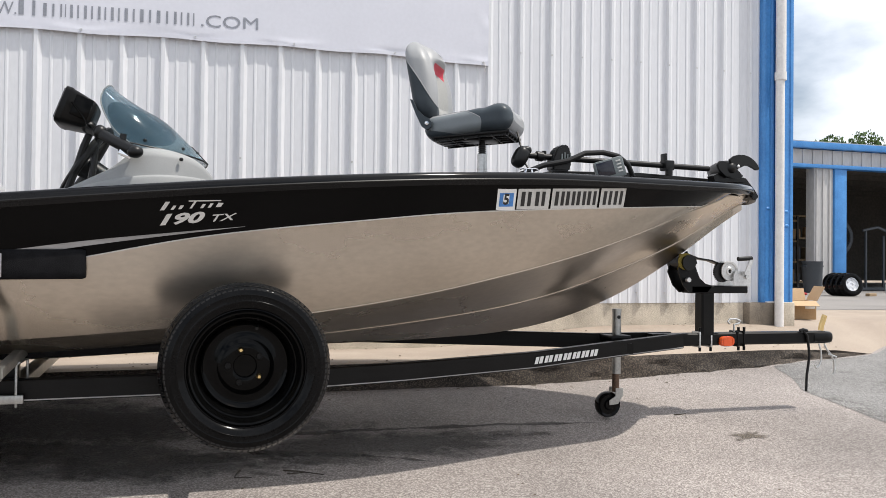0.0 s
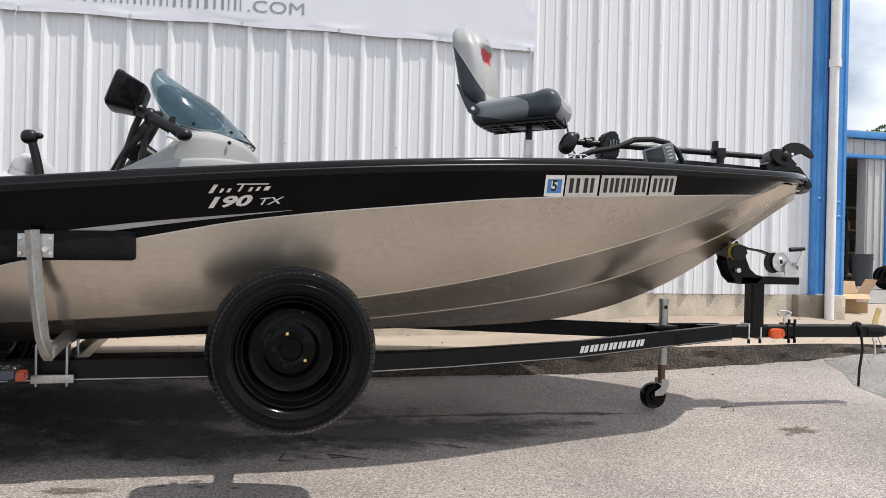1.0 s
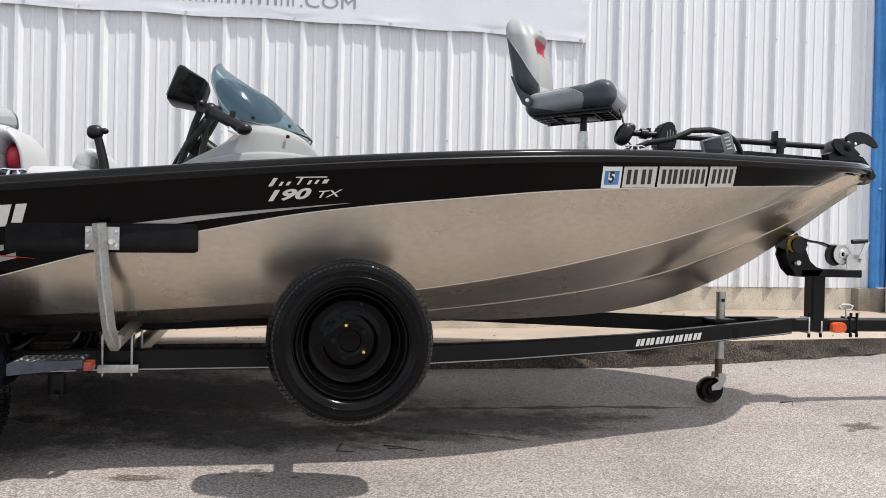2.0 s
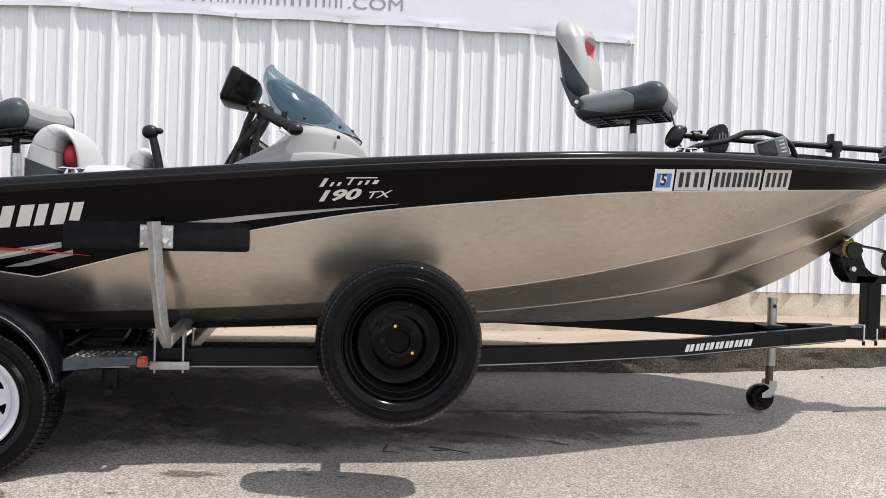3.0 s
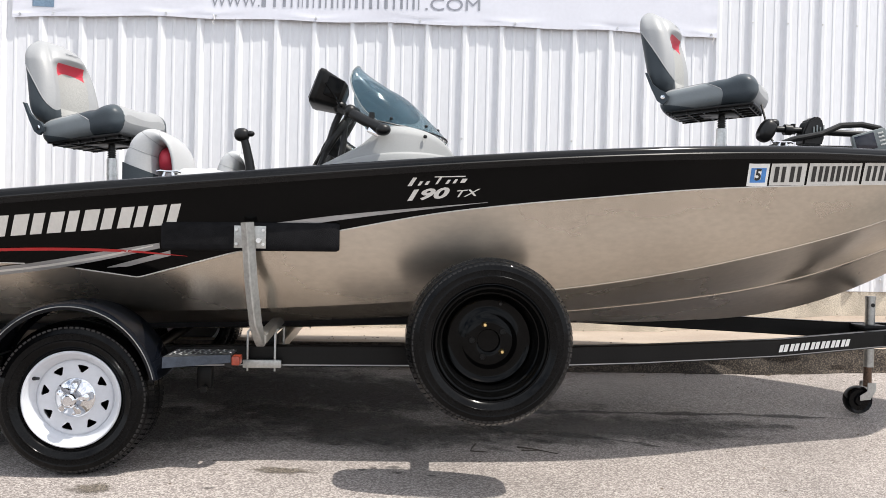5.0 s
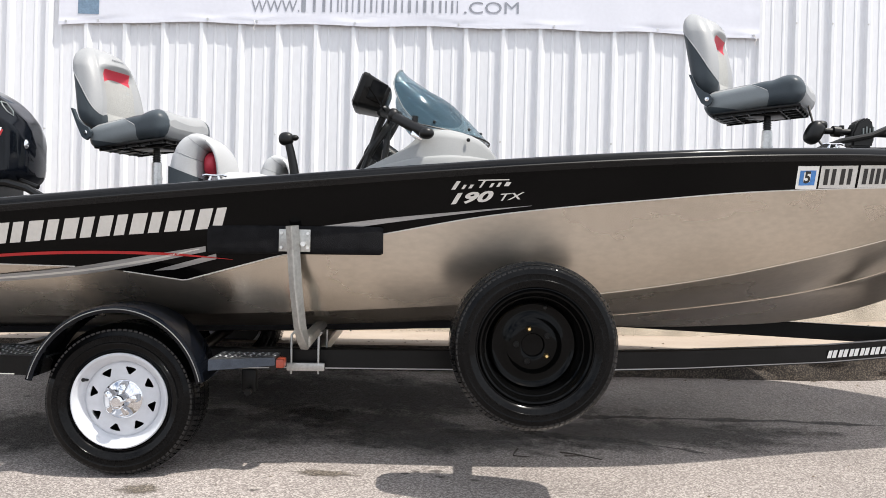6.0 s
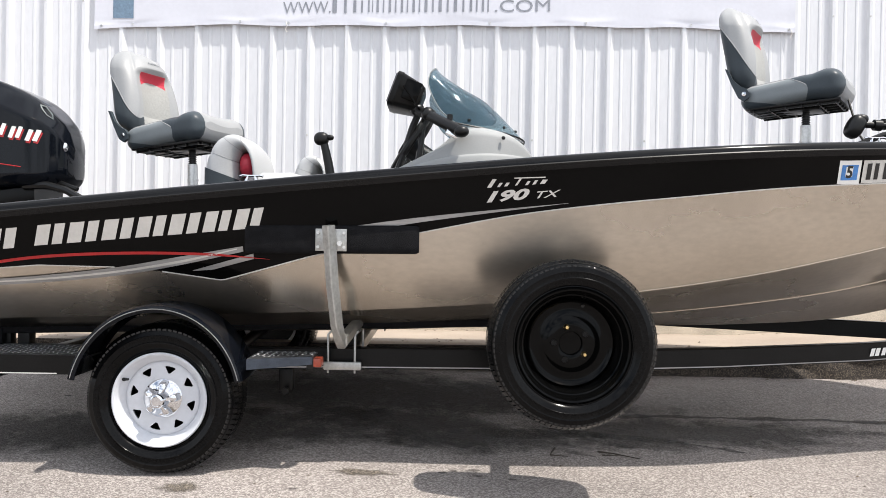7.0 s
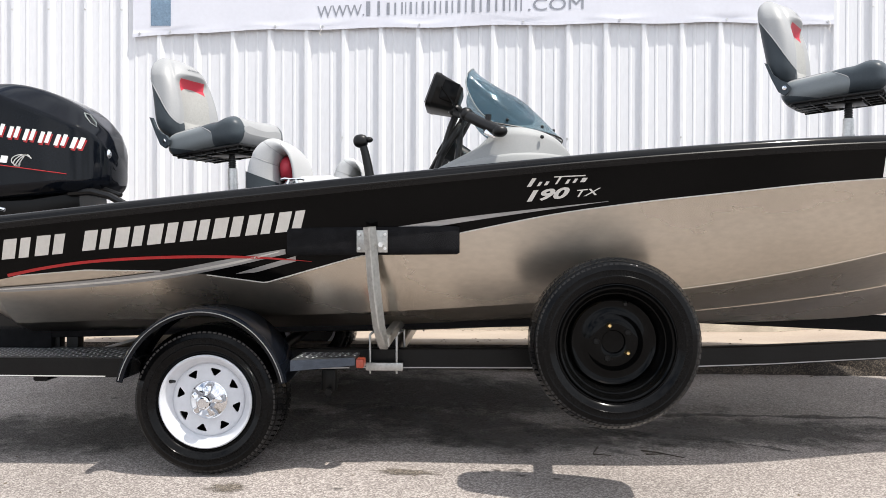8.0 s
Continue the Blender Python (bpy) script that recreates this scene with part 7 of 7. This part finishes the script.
    rod(bm, (x + 0.012, y, 0.695), (x + 0.012, y, 0.712), 0.028, 20)
    part("outer_tube", bm, "galv_dull", j, "galvanised outer tube")
    bm = bmesh.new()
    rod(bm, (x + 0.012, y - 0.015, 0.665), (x + 0.012, y - 0.027, 0.665), 0.011, 10)
    part("crank_hole", bm, "black_plastic", j)
    bm = bmesh.new()
    rod(bm, (x + 0.008, y, 0.23), (x + 0.008, y, 0.345), 0.021, 16)
    part("inner_tube", bm, "rust", j, "rusty brown inner tube")
    bm = bmesh.new()
    box(bm, (x + 0.005, y, 0.545), (0.13, 0.14, 0.035), 0.008)
    box(bm, (x + 0.06, y, 0.525), (0.09, 0.12, 0.03), 0.006)
    part("mount_plate", bm, "black_paint", j)
    for s in (-1, 1):
        bm = bmesh.new()
        prism(bm, [(x - 0.01, 0.255), (x + 0.034, 0.255), (x + 0.036, 0.215), (x + 0.005, 0.165), (x - 0.05, 0.16), (x - 0.052, 0.185), (x - 0.012, 0.21)], 0.005, lambda a, b, d: Vector((a, y + s * 0.038 + d, b)))
        part("fork", bm, "galv_dull", j, "galvanised castor fork")
    bm = bmesh.new()
    base = ground_z(1.60, 4.74) + 0.006
    lathe(bm, [(0.001, -0.028), (0.025, -0.028), (0.03, -0.018), (0.055, -0.018), (0.068, -0.028), (0.074, -0.014), (0.074, 0.014), (0.068, 0.028), (0.055, 0.018), (0.03, 0.018), (0.025, 0.028), (0.001, 0.028)],
          Matrix.Translation((x - 0.045, y, base + 0.076)), 32)
    part("castor_wheel", bm, "rubber", j, "black rubber castor")


build_jack()


def build_winch():
    s = new("winch_stand")
    s.parent = trailer
    tagged(s, "black winch stand with roller, strap and hand winch")
    bm = bmesh.new()
    bar(bm, [(2.222, MID, 0.555), (2.222, MID, 0.815)], 0.085, 0.088)
    part("stand_post", bm, "black_paint", s, "black upright post")
    bm = bmesh.new()
    bar(bm, [(2.10, MID, 0.828), (2.485, MID, 0.828)], 0.11, 0.045)
    part("stand_top", bm, "black_paint", s)
    for sy in (-1, 1):
        bm = bmesh.new()
        prism(bm, [(2.02, 0.995), (2.005, 0.93), (2.04, 0.85), (2.085, 0.808), (2.20, 0.808), (2.24, 0.85), (2.19, 0.862), (2.15, 0.895), (2.13, 0.94), (2.12, 0.965), (2.105, 0.95), (2.085, 1.01)], 0.010,
              lambda a, b, d: Vector((a, MID + sy * 0.055 + d, b)))
        part("roller_arm", bm, "black_paint", s, "curved black roller arm")
    bm = bmesh.new()
    rod(bm, (2.06, MID - 0.085, 0.985), (2.06, MID + 0.085, 0.985), 0.045, 20)
    part("bow_roller", bm, "black_plastic", s, "black rubber bow roller")
    bm = bmesh.new()
    rod(bm, (2.045, MID - 0.068, 0.992), (2.045, MID - 0.062, 0.992), 0.050, 16)
    tube(bm, [(2.03, MID - 0.03, 0.95), (2.02, MID - 0.06, 0.97), (2.04, MID - 0.03, 1.03)], 0.016, 8)
    part("strap_wrap", bm, "strap", s, "worn yellow strap")
    bm = bmesh.new()
    rod(bm, (2.055, MID - 0.09, 0.885), (2.055, MID - 0.066, 0.885), 0.014, 12)
    part("hinge_bolt", bm, "galv", s)
    bm = bmesh.new()
    bar(bm, [(2.09, MID, 1.035), (2.16, MID, 1.012), (2.25, MID, 1.0), (2.33, MID, 0.975)], 0.05, 0.010)
    part("winch_strap", bm, "black_plastic", s, "taut dark strap")
    bm = bmesh.new()
    tube(bm, [(2.09, MID, 1.05), (2.11, MID, 1.02), (2.15, MID, 1.015), (2.16, MID, 0.985), (2.12, MID, 0.975)], 0.010, 8)
    part("strap_hook", bm, "black_plastic", s)
    w = new("winch")
    w.parent = trailer
    tagged(w, "zinc plated hand winch")
    bm = bmesh.new()
    lathe(bm, [(0.012, -0.046), (0.022, -0.046), (0.026, -0.042), (0.042, -0.042), (0.046, -0.045), (0.058, -0.045), (0.060, -0.041), (0.040, -0.036), (0.040, 0.034), (0.060, 0.036), (0.058, 0.04), (0.02, 0.04)], Matrix.Translation((2.345, MID - 0.03, 0.938)), 40)
    part("drum", bm, "galv", w, "zinc plated drum")
    bm = bmesh.new()
    for k in range(30):
        a = 2 * math.pi * k / 30
        box(bm, (2.305 + 0.054 * math.cos(a), MID - 0.052, 0.930 + 0.054 * math.sin(a)), (0.009, 0.012, 0.009))
    rod(bm, (2.305, MID - 0.058, 0.930), (2.305, MID - 0.046, 0.930), 0.052, 30)
    part("gear", bm, "black_plastic", w, "dark toothed gear")
    for sy in (-0.092, 0.058):
        bm = bmesh.new()
        prism(bm, [(2.355, 0.852), (2.478, 0.852), (2.482, 0.92), (2.475, 0.935), (2.375, 0.94), (2.36, 0.92)], 0.006, lambda a, b, d: Vector((a, MID + sy + d, b)))
        part("side_plate", bm, "galv", w, "zinc plated side plate")
    bm = bmesh.new()
    rod(bm, (2.448, MID - 0.104, 0.905), (2.448, MID - 0.090, 0.905), 0.013, 6)
    part("axle_nut", bm, "galv", w)
    bm = bmesh.new()
    bar(bm, [(2.425, MID - 0.115, 0.915), (2.448, MID - 0.115, 0.96), (2.470, MID - 0.115, 1.015)], 0.008, 0.028)
    part("crank", bm, "galv", w, "zinc plated crank")
    bm = bmesh.new()
    rod(bm, (2.375, MID - 0.11, 1.010), (2.47, MID - 0.11, 1.016), 0.013, 12)
    part("crank_grip", bm, "black_plastic", w, "black grip")


build_winch()


def build_coupler():
    y = MID
    for x in (2.165, 2.245, 2.43, 2.475):
        bm = bmesh.new()
        box(bm, (x, y, 0.53), (0.010, 0.083, 0.094), 0.003)
        part("clamp_band", bm, "galv" if x < 2.3 else "black_paint", trailer)
    for x in (2.17, 2.245, 2.44, 2.48):
        for z0, z1 in ((0.575, 0.600), (0.485, 0.46)):
            bm = bmesh.new()
            rod(bm, (x, y - 0.03, z0), (x, y - 0.03, z1), 0.009, 6)
            part("bolt", bm, "black_paint", trailer)
    bm = bmesh.new()
    rings = [[Vector((x, MID - 0.040 - d, 0.518 + b)) for x, b in [(2.345 + p, q) for p, q in rounded(0.052 * k, 0.031 * k, 28, 0.7)]] for d, k in ((0.0, 1.0), (0.012, 1.0), (0.022, 0.86))]
    skin(bm, rings)
    lamp = part("side_marker", bm, "amber", trailer, "amber side marker lamp")
    for dx in (-0.03, 0.03):
        bm = bmesh.new()
        box(bm, (2.345 + dx, MID - 0.0625, 0.518), (0.003, 0.003, 0.035))
        part("lens_rib", bm, "amber", lamp)
    bm = bmesh.new()
    tube(bm, [(2.385, y - 0.02, 0.62), (2.37, y - 0.02, 0.635), (2.385, y - 0.02, 0.648), (2.43, y - 0.02, 0.648), (2.46, y - 0.02, 0.638), (2.45, y - 0.02, 0.622), (2.415, y - 0.02, 0.615), (2.415, y - 0.02, 0.57)], 0.006, 8)
    part("hitch_pin", bm, "galv", trailer, "looped hitch pin")
    bm = bmesh.new()
    rings = [[Vector((x, MID + a, 0.528 + b)) for a, b in rounded(0.042 * k, 0.036 * k, 20, 0.6)] for x, k in ((2.99, 1.0), (3.08, 1.05), (3.12, 1.0), (3.135, 0.8))]
    skin(bm, rings)
    part("coupler", bm, "black_paint", trailer, "black ball coupler")
    bm = bmesh.new()
    bar(bm, [(3.055, MID - 0.02, 0.57), (3.06, MID - 0.02, 0.60), (3.085, MID - 0.02, 0.665)], 0.02, 0.03)
    part("coupler_latch", bm, "brass", trailer, "dull brass coloured latch")
    bm = bmesh.new()
    tube(bm, [(2.90, MID - 0.045, 0.575), (2.93, MID - 0.048, 0.54), (2.945, MID - 0.05, 0.42), (2.925, MID - 0.05, 0.30), (2.92, MID - 0.05, 0.20)], 0.008, 8)
    tube(bm, [(2.88, MID - 0.04, 0.572), (2.90, MID - 0.045, 0.580), (2.93, MID - 0.046, 0.572)], 0.010, 8)
    part("breakaway_cord", bm, "black_plastic", trailer, "hanging black cord")
    for pts in ([(3.02, MID - 0.045, 0.49), (3.03, MID - 0.05, 0.45), (3.035, MID - 0.05, 0.40), (3.02, MID - 0.05, 0.36), (2.995, MID - 0.05, 0.34), (2.985, MID - 0.05, 0.36)],
                [(3.06, MID - 0.045, 0.49), (3.075, MID - 0.05, 0.455), (3.11, MID - 0.05, 0.42), (3.13, MID - 0.05, 0.38), (3.135, MID - 0.05, 0.33), (3.125, MID - 0.05, 0.30)],
                [(3.09, MID - 0.05, 0.425), (3.15, MID - 0.05, 0.405)]):
        bm = bmesh.new()
        tube(bm, pts, 0.0055, 8)
        part("safety_hook", bm, "galv", trailer, "galvanised safety hook")


build_coupler()


# ---- loose things on the yard ----
def build_carton():
    x, y = 5.52, 7.95
    z = slab_z(x, y) + 0.002
    c = thing("cardboard_box", "open brown cardboard box on the concrete", "box")
    turn = Euler((0, 0, radians(-24))).to_matrix()
    o = Vector((x, y, z))
    w, d, h = 0.46, 0.36, 0.19
    for p, s in (((-w / 2, 0, h / 2), (0.006, d, h)), ((w / 2, 0, h / 2), (0.006, d, h)), ((0, -d / 2, h / 2), (w, 0.006, h)), ((0, d / 2, h / 2), (w, 0.006, h)), ((0, 0, 0.004), (w, d, 0.006))):
        bm = bmesh.new()
        box(bm, o + turn @ Vector(p), s, 0, turn)
        part("panel", bm, "card", c)
    for p, s, e in (((-w / 2 - 0.07, 0, h + 0.05), (0.16, d, 0.005), (0, 40, 0)), ((w / 2 + 0.05, 0, h + 0.08), (0.17, d, 0.005), (0, -62, 0)), ((0, -d / 2 - 0.06, h - 0.02), (w, 0.14, 0.005), (20, 0, 0)), ((0, d / 2 + 0.03, h + 0.06), (w, 0.15, 0.005), (60, 0, 0))):
        bm = bmesh.new()
        box(bm, o + turn @ Vector(p), s, 0, turn @ Euler([radians(a) for a in e]).to_matrix())
        part("flap", bm, "card_in", c, "folded-out flap")
    bm = bmesh.new()
    box(bm, o + turn @ Vector((w / 2 - 0.06, -d / 2 - 0.005, h * 0.75)), (0.10, 0.003, 0.06), 0, turn)
    part("label_sticker", bm, "white_ink", c)
    bm = bmesh.new()
    oval(bm, (5.16, 7.86, slab_z(5.16, 7.86) + 0.045), (0.075, 0.06, 0.048), power=0.7)
    tagged(part("blue_rag", bm, "blue_ink"), "crumpled blue cloth beside the box", "rag")
    bm = bmesh.new()
    oval(bm, (5.25, 7.80, slab_z(5.25, 7.8) + 0.04), (0.055, 0.05, 0.042), power=0.7)
    tagged(part("red_cloth", bm, "red_ink"), "crumpled red cloth beside the box", "rag")


build_carton()


def stacked_tyre(x, y, z, lean, white):
    w = thing("loose_wheel", "used tyre on a pale rim leaning in a row" if white else "used black tyre leaning in a row", "wheel", "tyres by the workshop")
    m = pose(x, y, z, lean, 0, -8)
    R, W, r0 = 0.245, 0.085, 0.14
    bm = bmesh.new()
    lathe(bm, [(r0, -W * 0.7), (r0 + 0.03, -W), (R - 0.05, -W), (R - 0.012, -W * 0.85), (R, -W * 0.5), (R - 0.006, 0), (R, W * 0.5), (R - 0.012, W * 0.85), (R - 0.05, W), (r0 + 0.03, W), (r0, W * 0.7)], m, 48, True)
    part("tyre", bm, "rubber", w)
    if white:
        bm = bmesh.new()
        lathe(bm, [(r0 + 0.005, -W * 0.7), (r0 - 0.01, -W * 0.72), (r0 - 0.02, -W * 0.4), (0.10, -W * 0.35), (0.06, -W * 0.5), (0.04, -W * 0.5), (0.03, -W * 0.3), (0.001, -W * 0.3)], m, 40)
        part("rim", bm, "plate", w, "pale alloy rim")
        for i in range(5):
            a = 2 * math.pi * i / 5
            bm = bmesh.new()
            box(bm, m @ Vector((0.09 * math.cos(a), -W * 0.42, 0.09 * math.sin(a))), (0.04, 0.02, 0.04), 0.008)
            part("spoke", bm, "plate", w)


for i in range(4):
    stacked_tyre(12.62 + 0.02 * i, 14.65 + 0.172 * i, slab_z(12.6, 14.7) + 0.246, -13, i == 0)


def twig(pts, r=0.004):
    bm = bmesh.new()
    tube(bm, [Vector((x, y, ground_z(x, y) + 0.006 + z)) for x, y, z in pts], r, 6, r * 0.5)
    return tagged(part("twig", bm, "twig"), "thin dark twig on the asphalt", "twig", "twigs on the asphalt")


twig([(-0.538, 4.03, 0), (-0.558, 3.975, 0), (-0.570, 3.93, 0), (-0.50, 3.905, 0.004)])
twig([(-0.36, 4.00, 0), (-0.30, 3.965, 0.004), (-0.20, 3.915, 0)])
twig([(-0.35, 3.95, 0), (-0.27, 3.96, 0)], 0.003)
twig([(2.03, 4.72, 0), (2.09, 4.69, 0.01), (2.06, 4.64, 0)], 0.004)


def streak(pts, wide, seed, label):
    """A wandering damp line on the asphalt."""
    bm = bmesh.new()
    prev, solid = None, []
    xs = [p[0] for p in pts]
    line = spline(pts)
    n = 90
    for i in range(n + 1):
        x = xs[0] + (xs[-1] - xs[0]) * i / n
        y = line(x) + 0.02 * noise.noise((x * 5, seed, 0)) + 0.008 * noise.noise((x * 17, seed, 1))
        w = wide * max(0.12, 0.55 + 0.9 * noise.noise((x * 4, seed, 5)) + 0.4 * noise.noise((x * 15, seed, 8))) * min(1, i / 8, (n - i) / 8 + 0.02)
        row = [bm.verts.new((x, y + s * w, ground_z(x, y + s * w) + 0.003 + 0.006 * noise.noise((x * 0.9, y * 0.9, 0)))) for s in (-1, -0.5, 0, 0.5, 1)]
        solid += [0.0, 0.8, 1.15, 0.8, 0.0]
        if prev:
            for k in range(4):
                bm.faces.new((prev[k], row[k], row[k + 1], prev[k + 1]))
        prev = row
    return tagged(body_of(part("damp_streak", bm, "damp"), solid), label, "damp streak", kind="structure")


# stains and damp streaks; the damp patches also paint in the trailer's shade
blotch("oil_stain", -1.32, 3.637, 0.15, 0.035, "oil", "brown oil stain on the asphalt", 1.0, ragged=0.5)
blotch("oil_stain", 2.18, 4.22, 0.13, 0.075, "oil", "brown oil stain on the asphalt", 2.0, 0.3, ragged=0.7)
blotch("oil_stain", -1.96, 3.43, 0.07, 0.05, "oil", "faint brown stain on the asphalt", 2.6, ragged=0.6)
blotch("oil_stain", -1.55, 3.43, 0.03, 0.015, "damp", "small dark spot on the asphalt", 2.9)
blotch("damp_shade_patch", -2.25, 4.20, 1.40, 0.40, "damp", "damp asphalt darkened for the shade under the trailer", 3.0, 0.02, 0.003, 0.55)
blotch("damp_shade_patch", -0.80, 4.22, 0.80, 0.30, "damp", "damp asphalt darkened for the shade under the trailer", 4.4, -0.15, 0.0035, 0.7)
blotch("damp_shade_patch", -1.35, 4.95, 1.25, 0.62, "damp", "damp asphalt darkened for the shade under the trailer", 6.1, 0.05, 0.0025, 0.5)
blotch("damp_shade_patch", 0.1, 4.35, 0.9, 0.30, "damp", "damp asphalt darkened for the shade under the trailer", 8.3, 0.1, 0.0028, 0.6)
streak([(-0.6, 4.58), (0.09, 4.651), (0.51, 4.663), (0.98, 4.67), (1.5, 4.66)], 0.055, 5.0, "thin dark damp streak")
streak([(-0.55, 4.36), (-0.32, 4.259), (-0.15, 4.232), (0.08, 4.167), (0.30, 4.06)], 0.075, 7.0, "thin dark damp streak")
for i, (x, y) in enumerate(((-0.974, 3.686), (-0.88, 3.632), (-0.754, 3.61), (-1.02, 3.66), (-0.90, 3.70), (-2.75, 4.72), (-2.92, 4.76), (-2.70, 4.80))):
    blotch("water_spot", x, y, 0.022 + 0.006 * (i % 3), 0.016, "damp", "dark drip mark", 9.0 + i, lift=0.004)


def yard_joint():
    """The seam to the darker asphalt, and the worn white line by the apron."""
    bm = bmesh.new()
    edge = [(2.95, 3.30), (3.19, 4.30), (3.315, 4.83), (3.38, 5.22), (3.645, 5.65), (3.84, 6.11)]
    rows, solid = [], []
    for i in range(25):
        u = i / 24 * 5
        k = min(4, int(u))
        f = u - k
        x0 = edge[k][0] + (edge[k + 1][0] - edge[k][0]) * f + 0.02 * noise.noise((i * 0.7, 0, 0))
        y0 = edge[k][1] + (edge[k + 1][1] - edge[k][1]) * f
        row = []
        for j in range(25):
            x = x0 + 0.25 * j
            y = min(y0 + 0.10 * j * (y0 > 5.6), kerb_y(x) - 0.05)
            row.append(bm.verts.new((x, y, ground_z(x, y) + 0.0025 + 0.006 * noise.noise((x * 0.9, y * 0.9, 0)))))
            solid.append(min(1.0, 0.7 + j, i / 2))
        rows.append(row)
    for a, b in zip(rows, rows[1:]):
        for j in range(24):
            bm.faces.new((a[j], b[j], b[j + 1], a[j + 1]))
    tagged(body_of(part("asphalt_patch", bm, "asphalt_dark"), solid), "darker asphalt patch beyond a seam", "road", kind="structure")


yard_joint()


# screws in the wall cladding
def wall_screws():
    bm = bmesh.new()
    lathe(bm, [(0.001, -0.007), (0.005, -0.007), (0.0055, -0.003), (0.009, -0.002), (0.009, 0.002)], Matrix(), 8)
    first = None
    for k in range(-26, 16):
        for z in (1.80, 2.86, 0.70):
            if (z == 1.80 and k % 3 != 2) or (z == 2.86 and -3.9 < k * RIB < 1.85):
                continue
            m = Matrix.Translation((k * RIB + 0.008 - (0.03 if z == 0.70 else 0.0), WALL_Y - (RIB_H if z != 0.70 else 0.02), z + 0.006 * math.sin(k * 7)))
            if first is None:
                first = part("screw", bm, "galv", wall, "cladding screw")
                first.matrix_basis = m
            else:
                again("screw", first, wall, m)


wall_screws()


# ---- grit and litter, small things by the workshop ----
def litter(name, label, category, material, spots, small, large, seed, base):
    """Many loose bits on the ground, too small to pick apart."""
    rng = random.Random(seed)
    pts, faces = [], []
    for x, y in spots(rng):
        r = small + (large - small) * rng.random() ** 2
        z = base(x, y)
        a0 = rng.random() * 6.3
        i = len(pts)
        for k in range(5):
            a = a0 + 1.2566 * k
            rr = r * (0.6 + 0.6 * rng.random())
            pts.append((x + rr * math.cos(a), y + rr * math.sin(a), z + 0.001))
        pts.append((x + 0.2 * r, y, z + r * (0.35 + 0.4 * rng.random())))
        faces += [(i + k, i + (k + 1) % 5, i + 5) for k in range(5)]
    me = bpy.data.meshes.new(name)
    me.from_pydata(pts, [], faces)
    me.materials.append(M[material])
    return tagged(new(name, me), label, category, kind="stuff")


def yard_spots(rng):
    for _ in range(260):
        yield rng.uniform(-3.4, 3.4), 3.05 + 2.4 * rng.random() ** 1.3


def kerb_spots(rng):
    for _ in range(150):
        x = rng.uniform(-3.5, 5.0)
        yield x, kerb_y(x) + 0.03 + 0.5 * rng.random() ** 2.5
    for _ in range(200):
        yield rng.uniform(-3.5, 4.5), 7.37 - 0.25 * rng.random() ** 2


def foot_spots(rng):
    for _ in range(150):
        x = rng.uniform(-3.5, 5.0)
        yield x, kerb_y(x) - 0.05 - 0.22 * rng.random() ** 2


def uneven(x, y):
    return ground_z(x, y) + 0.006 * noise.noise((x * 0.9, y * 0.9, 0))


litter("loose_grit", "scattered dark grit on the asphalt", "grit", "grit", yard_spots, 0.003, 0.008, 3, uneven)
litter("leaf_litter", "dry dark litter on the concrete apron", "leaf litter", "grit", kerb_spots, 0.003, 0.013, 4, lambda x, y: slab_z(x, y) + 0.004)
litter("kerb_grit", "crumbled grit along the foot of the kerb", "grit", "grit", foot_spots, 0.004, 0.014, 5, uneven)


def workshop_oddments():
    j = thing("plastic_jug", "white plastic jug on the workshop floor", "jug")
    z = slab_z(16.2, 17.9) + 0.01
    bm = bmesh.new()
    lathe(bm, [(0.001, 0.0), (0.085, 0.0), (0.09, 0.02), (0.09, 0.20), (0.07, 0.25), (0.03, 0.28), (0.03, 0.31), (0.001, 0.31)], Matrix.Translation((16.2, 17.2, z)) @ Matrix.Rotation(radians(90), 4, "X"), 20)
    part("body", bm, "white_pipe", j)
    bm = bmesh.new()
    tube(bm, [(16.13, 17.14, z + 0.26), (16.09, 17.11, z + 0.24), (16.08, 17.10, z + 0.18), (16.12, 17.13, z + 0.14)], 0.012, 8)
    part("handle", bm, "white_pipe", j)
    bm = bmesh.new()
    box(bm, (13.25, 14.75, slab_z(13.2, 14.7) + 0.035), (0.34, 0.09, 0.06), 0.008, Euler((0, 0, 0.4)).to_matrix())
    tagged(part("timber_offcut", bm, "wood"), "short timber offcut beside the tyres", "timber")
    bm = bmesh.new()
    oval(bm, (12.15, 15.6, slab_z(12.1, 15.6) + 0.035), (0.16, 0.12, 0.035), power=0.7)
    tagged(part("red_cloth", bm, "red_ink"), "crumpled red cloth by the tyres", "rag")
    hoist = thing("engine_hoist", "dark steel hoist standing in the workshop", "hoist")
    z = slab_z(17.4, 19.0) + 0.01
    for p0, p1 in (((17.2, 19.0, z + 0.06), (17.2, 19.0, z + 1.65)), ((17.9, 19.1, z + 0.06), (17.9, 19.1, z + 1.5))):
        bm = bmesh.new()
        bar(bm, [p0, p1], 0.055, 0.055)
        part("mast", bm, "bin", hoist)
    bm = bmesh.new()
    bar(bm, [(17.0, 18.9, z + 1.62), (17.5, 18.9, z + 1.72), (18.2, 18.95, z + 1.5)], 0.05, 0.06)
    part("boom", bm, "bin", hoist)
    bm = bmesh.new()
    bar(bm, [(16.9, 18.9, z + 0.05), (18.3, 19.0, z + 0.05)], 0.10, 0.08)
    part("foot", bm, "bin", hoist)


workshop_oddments()
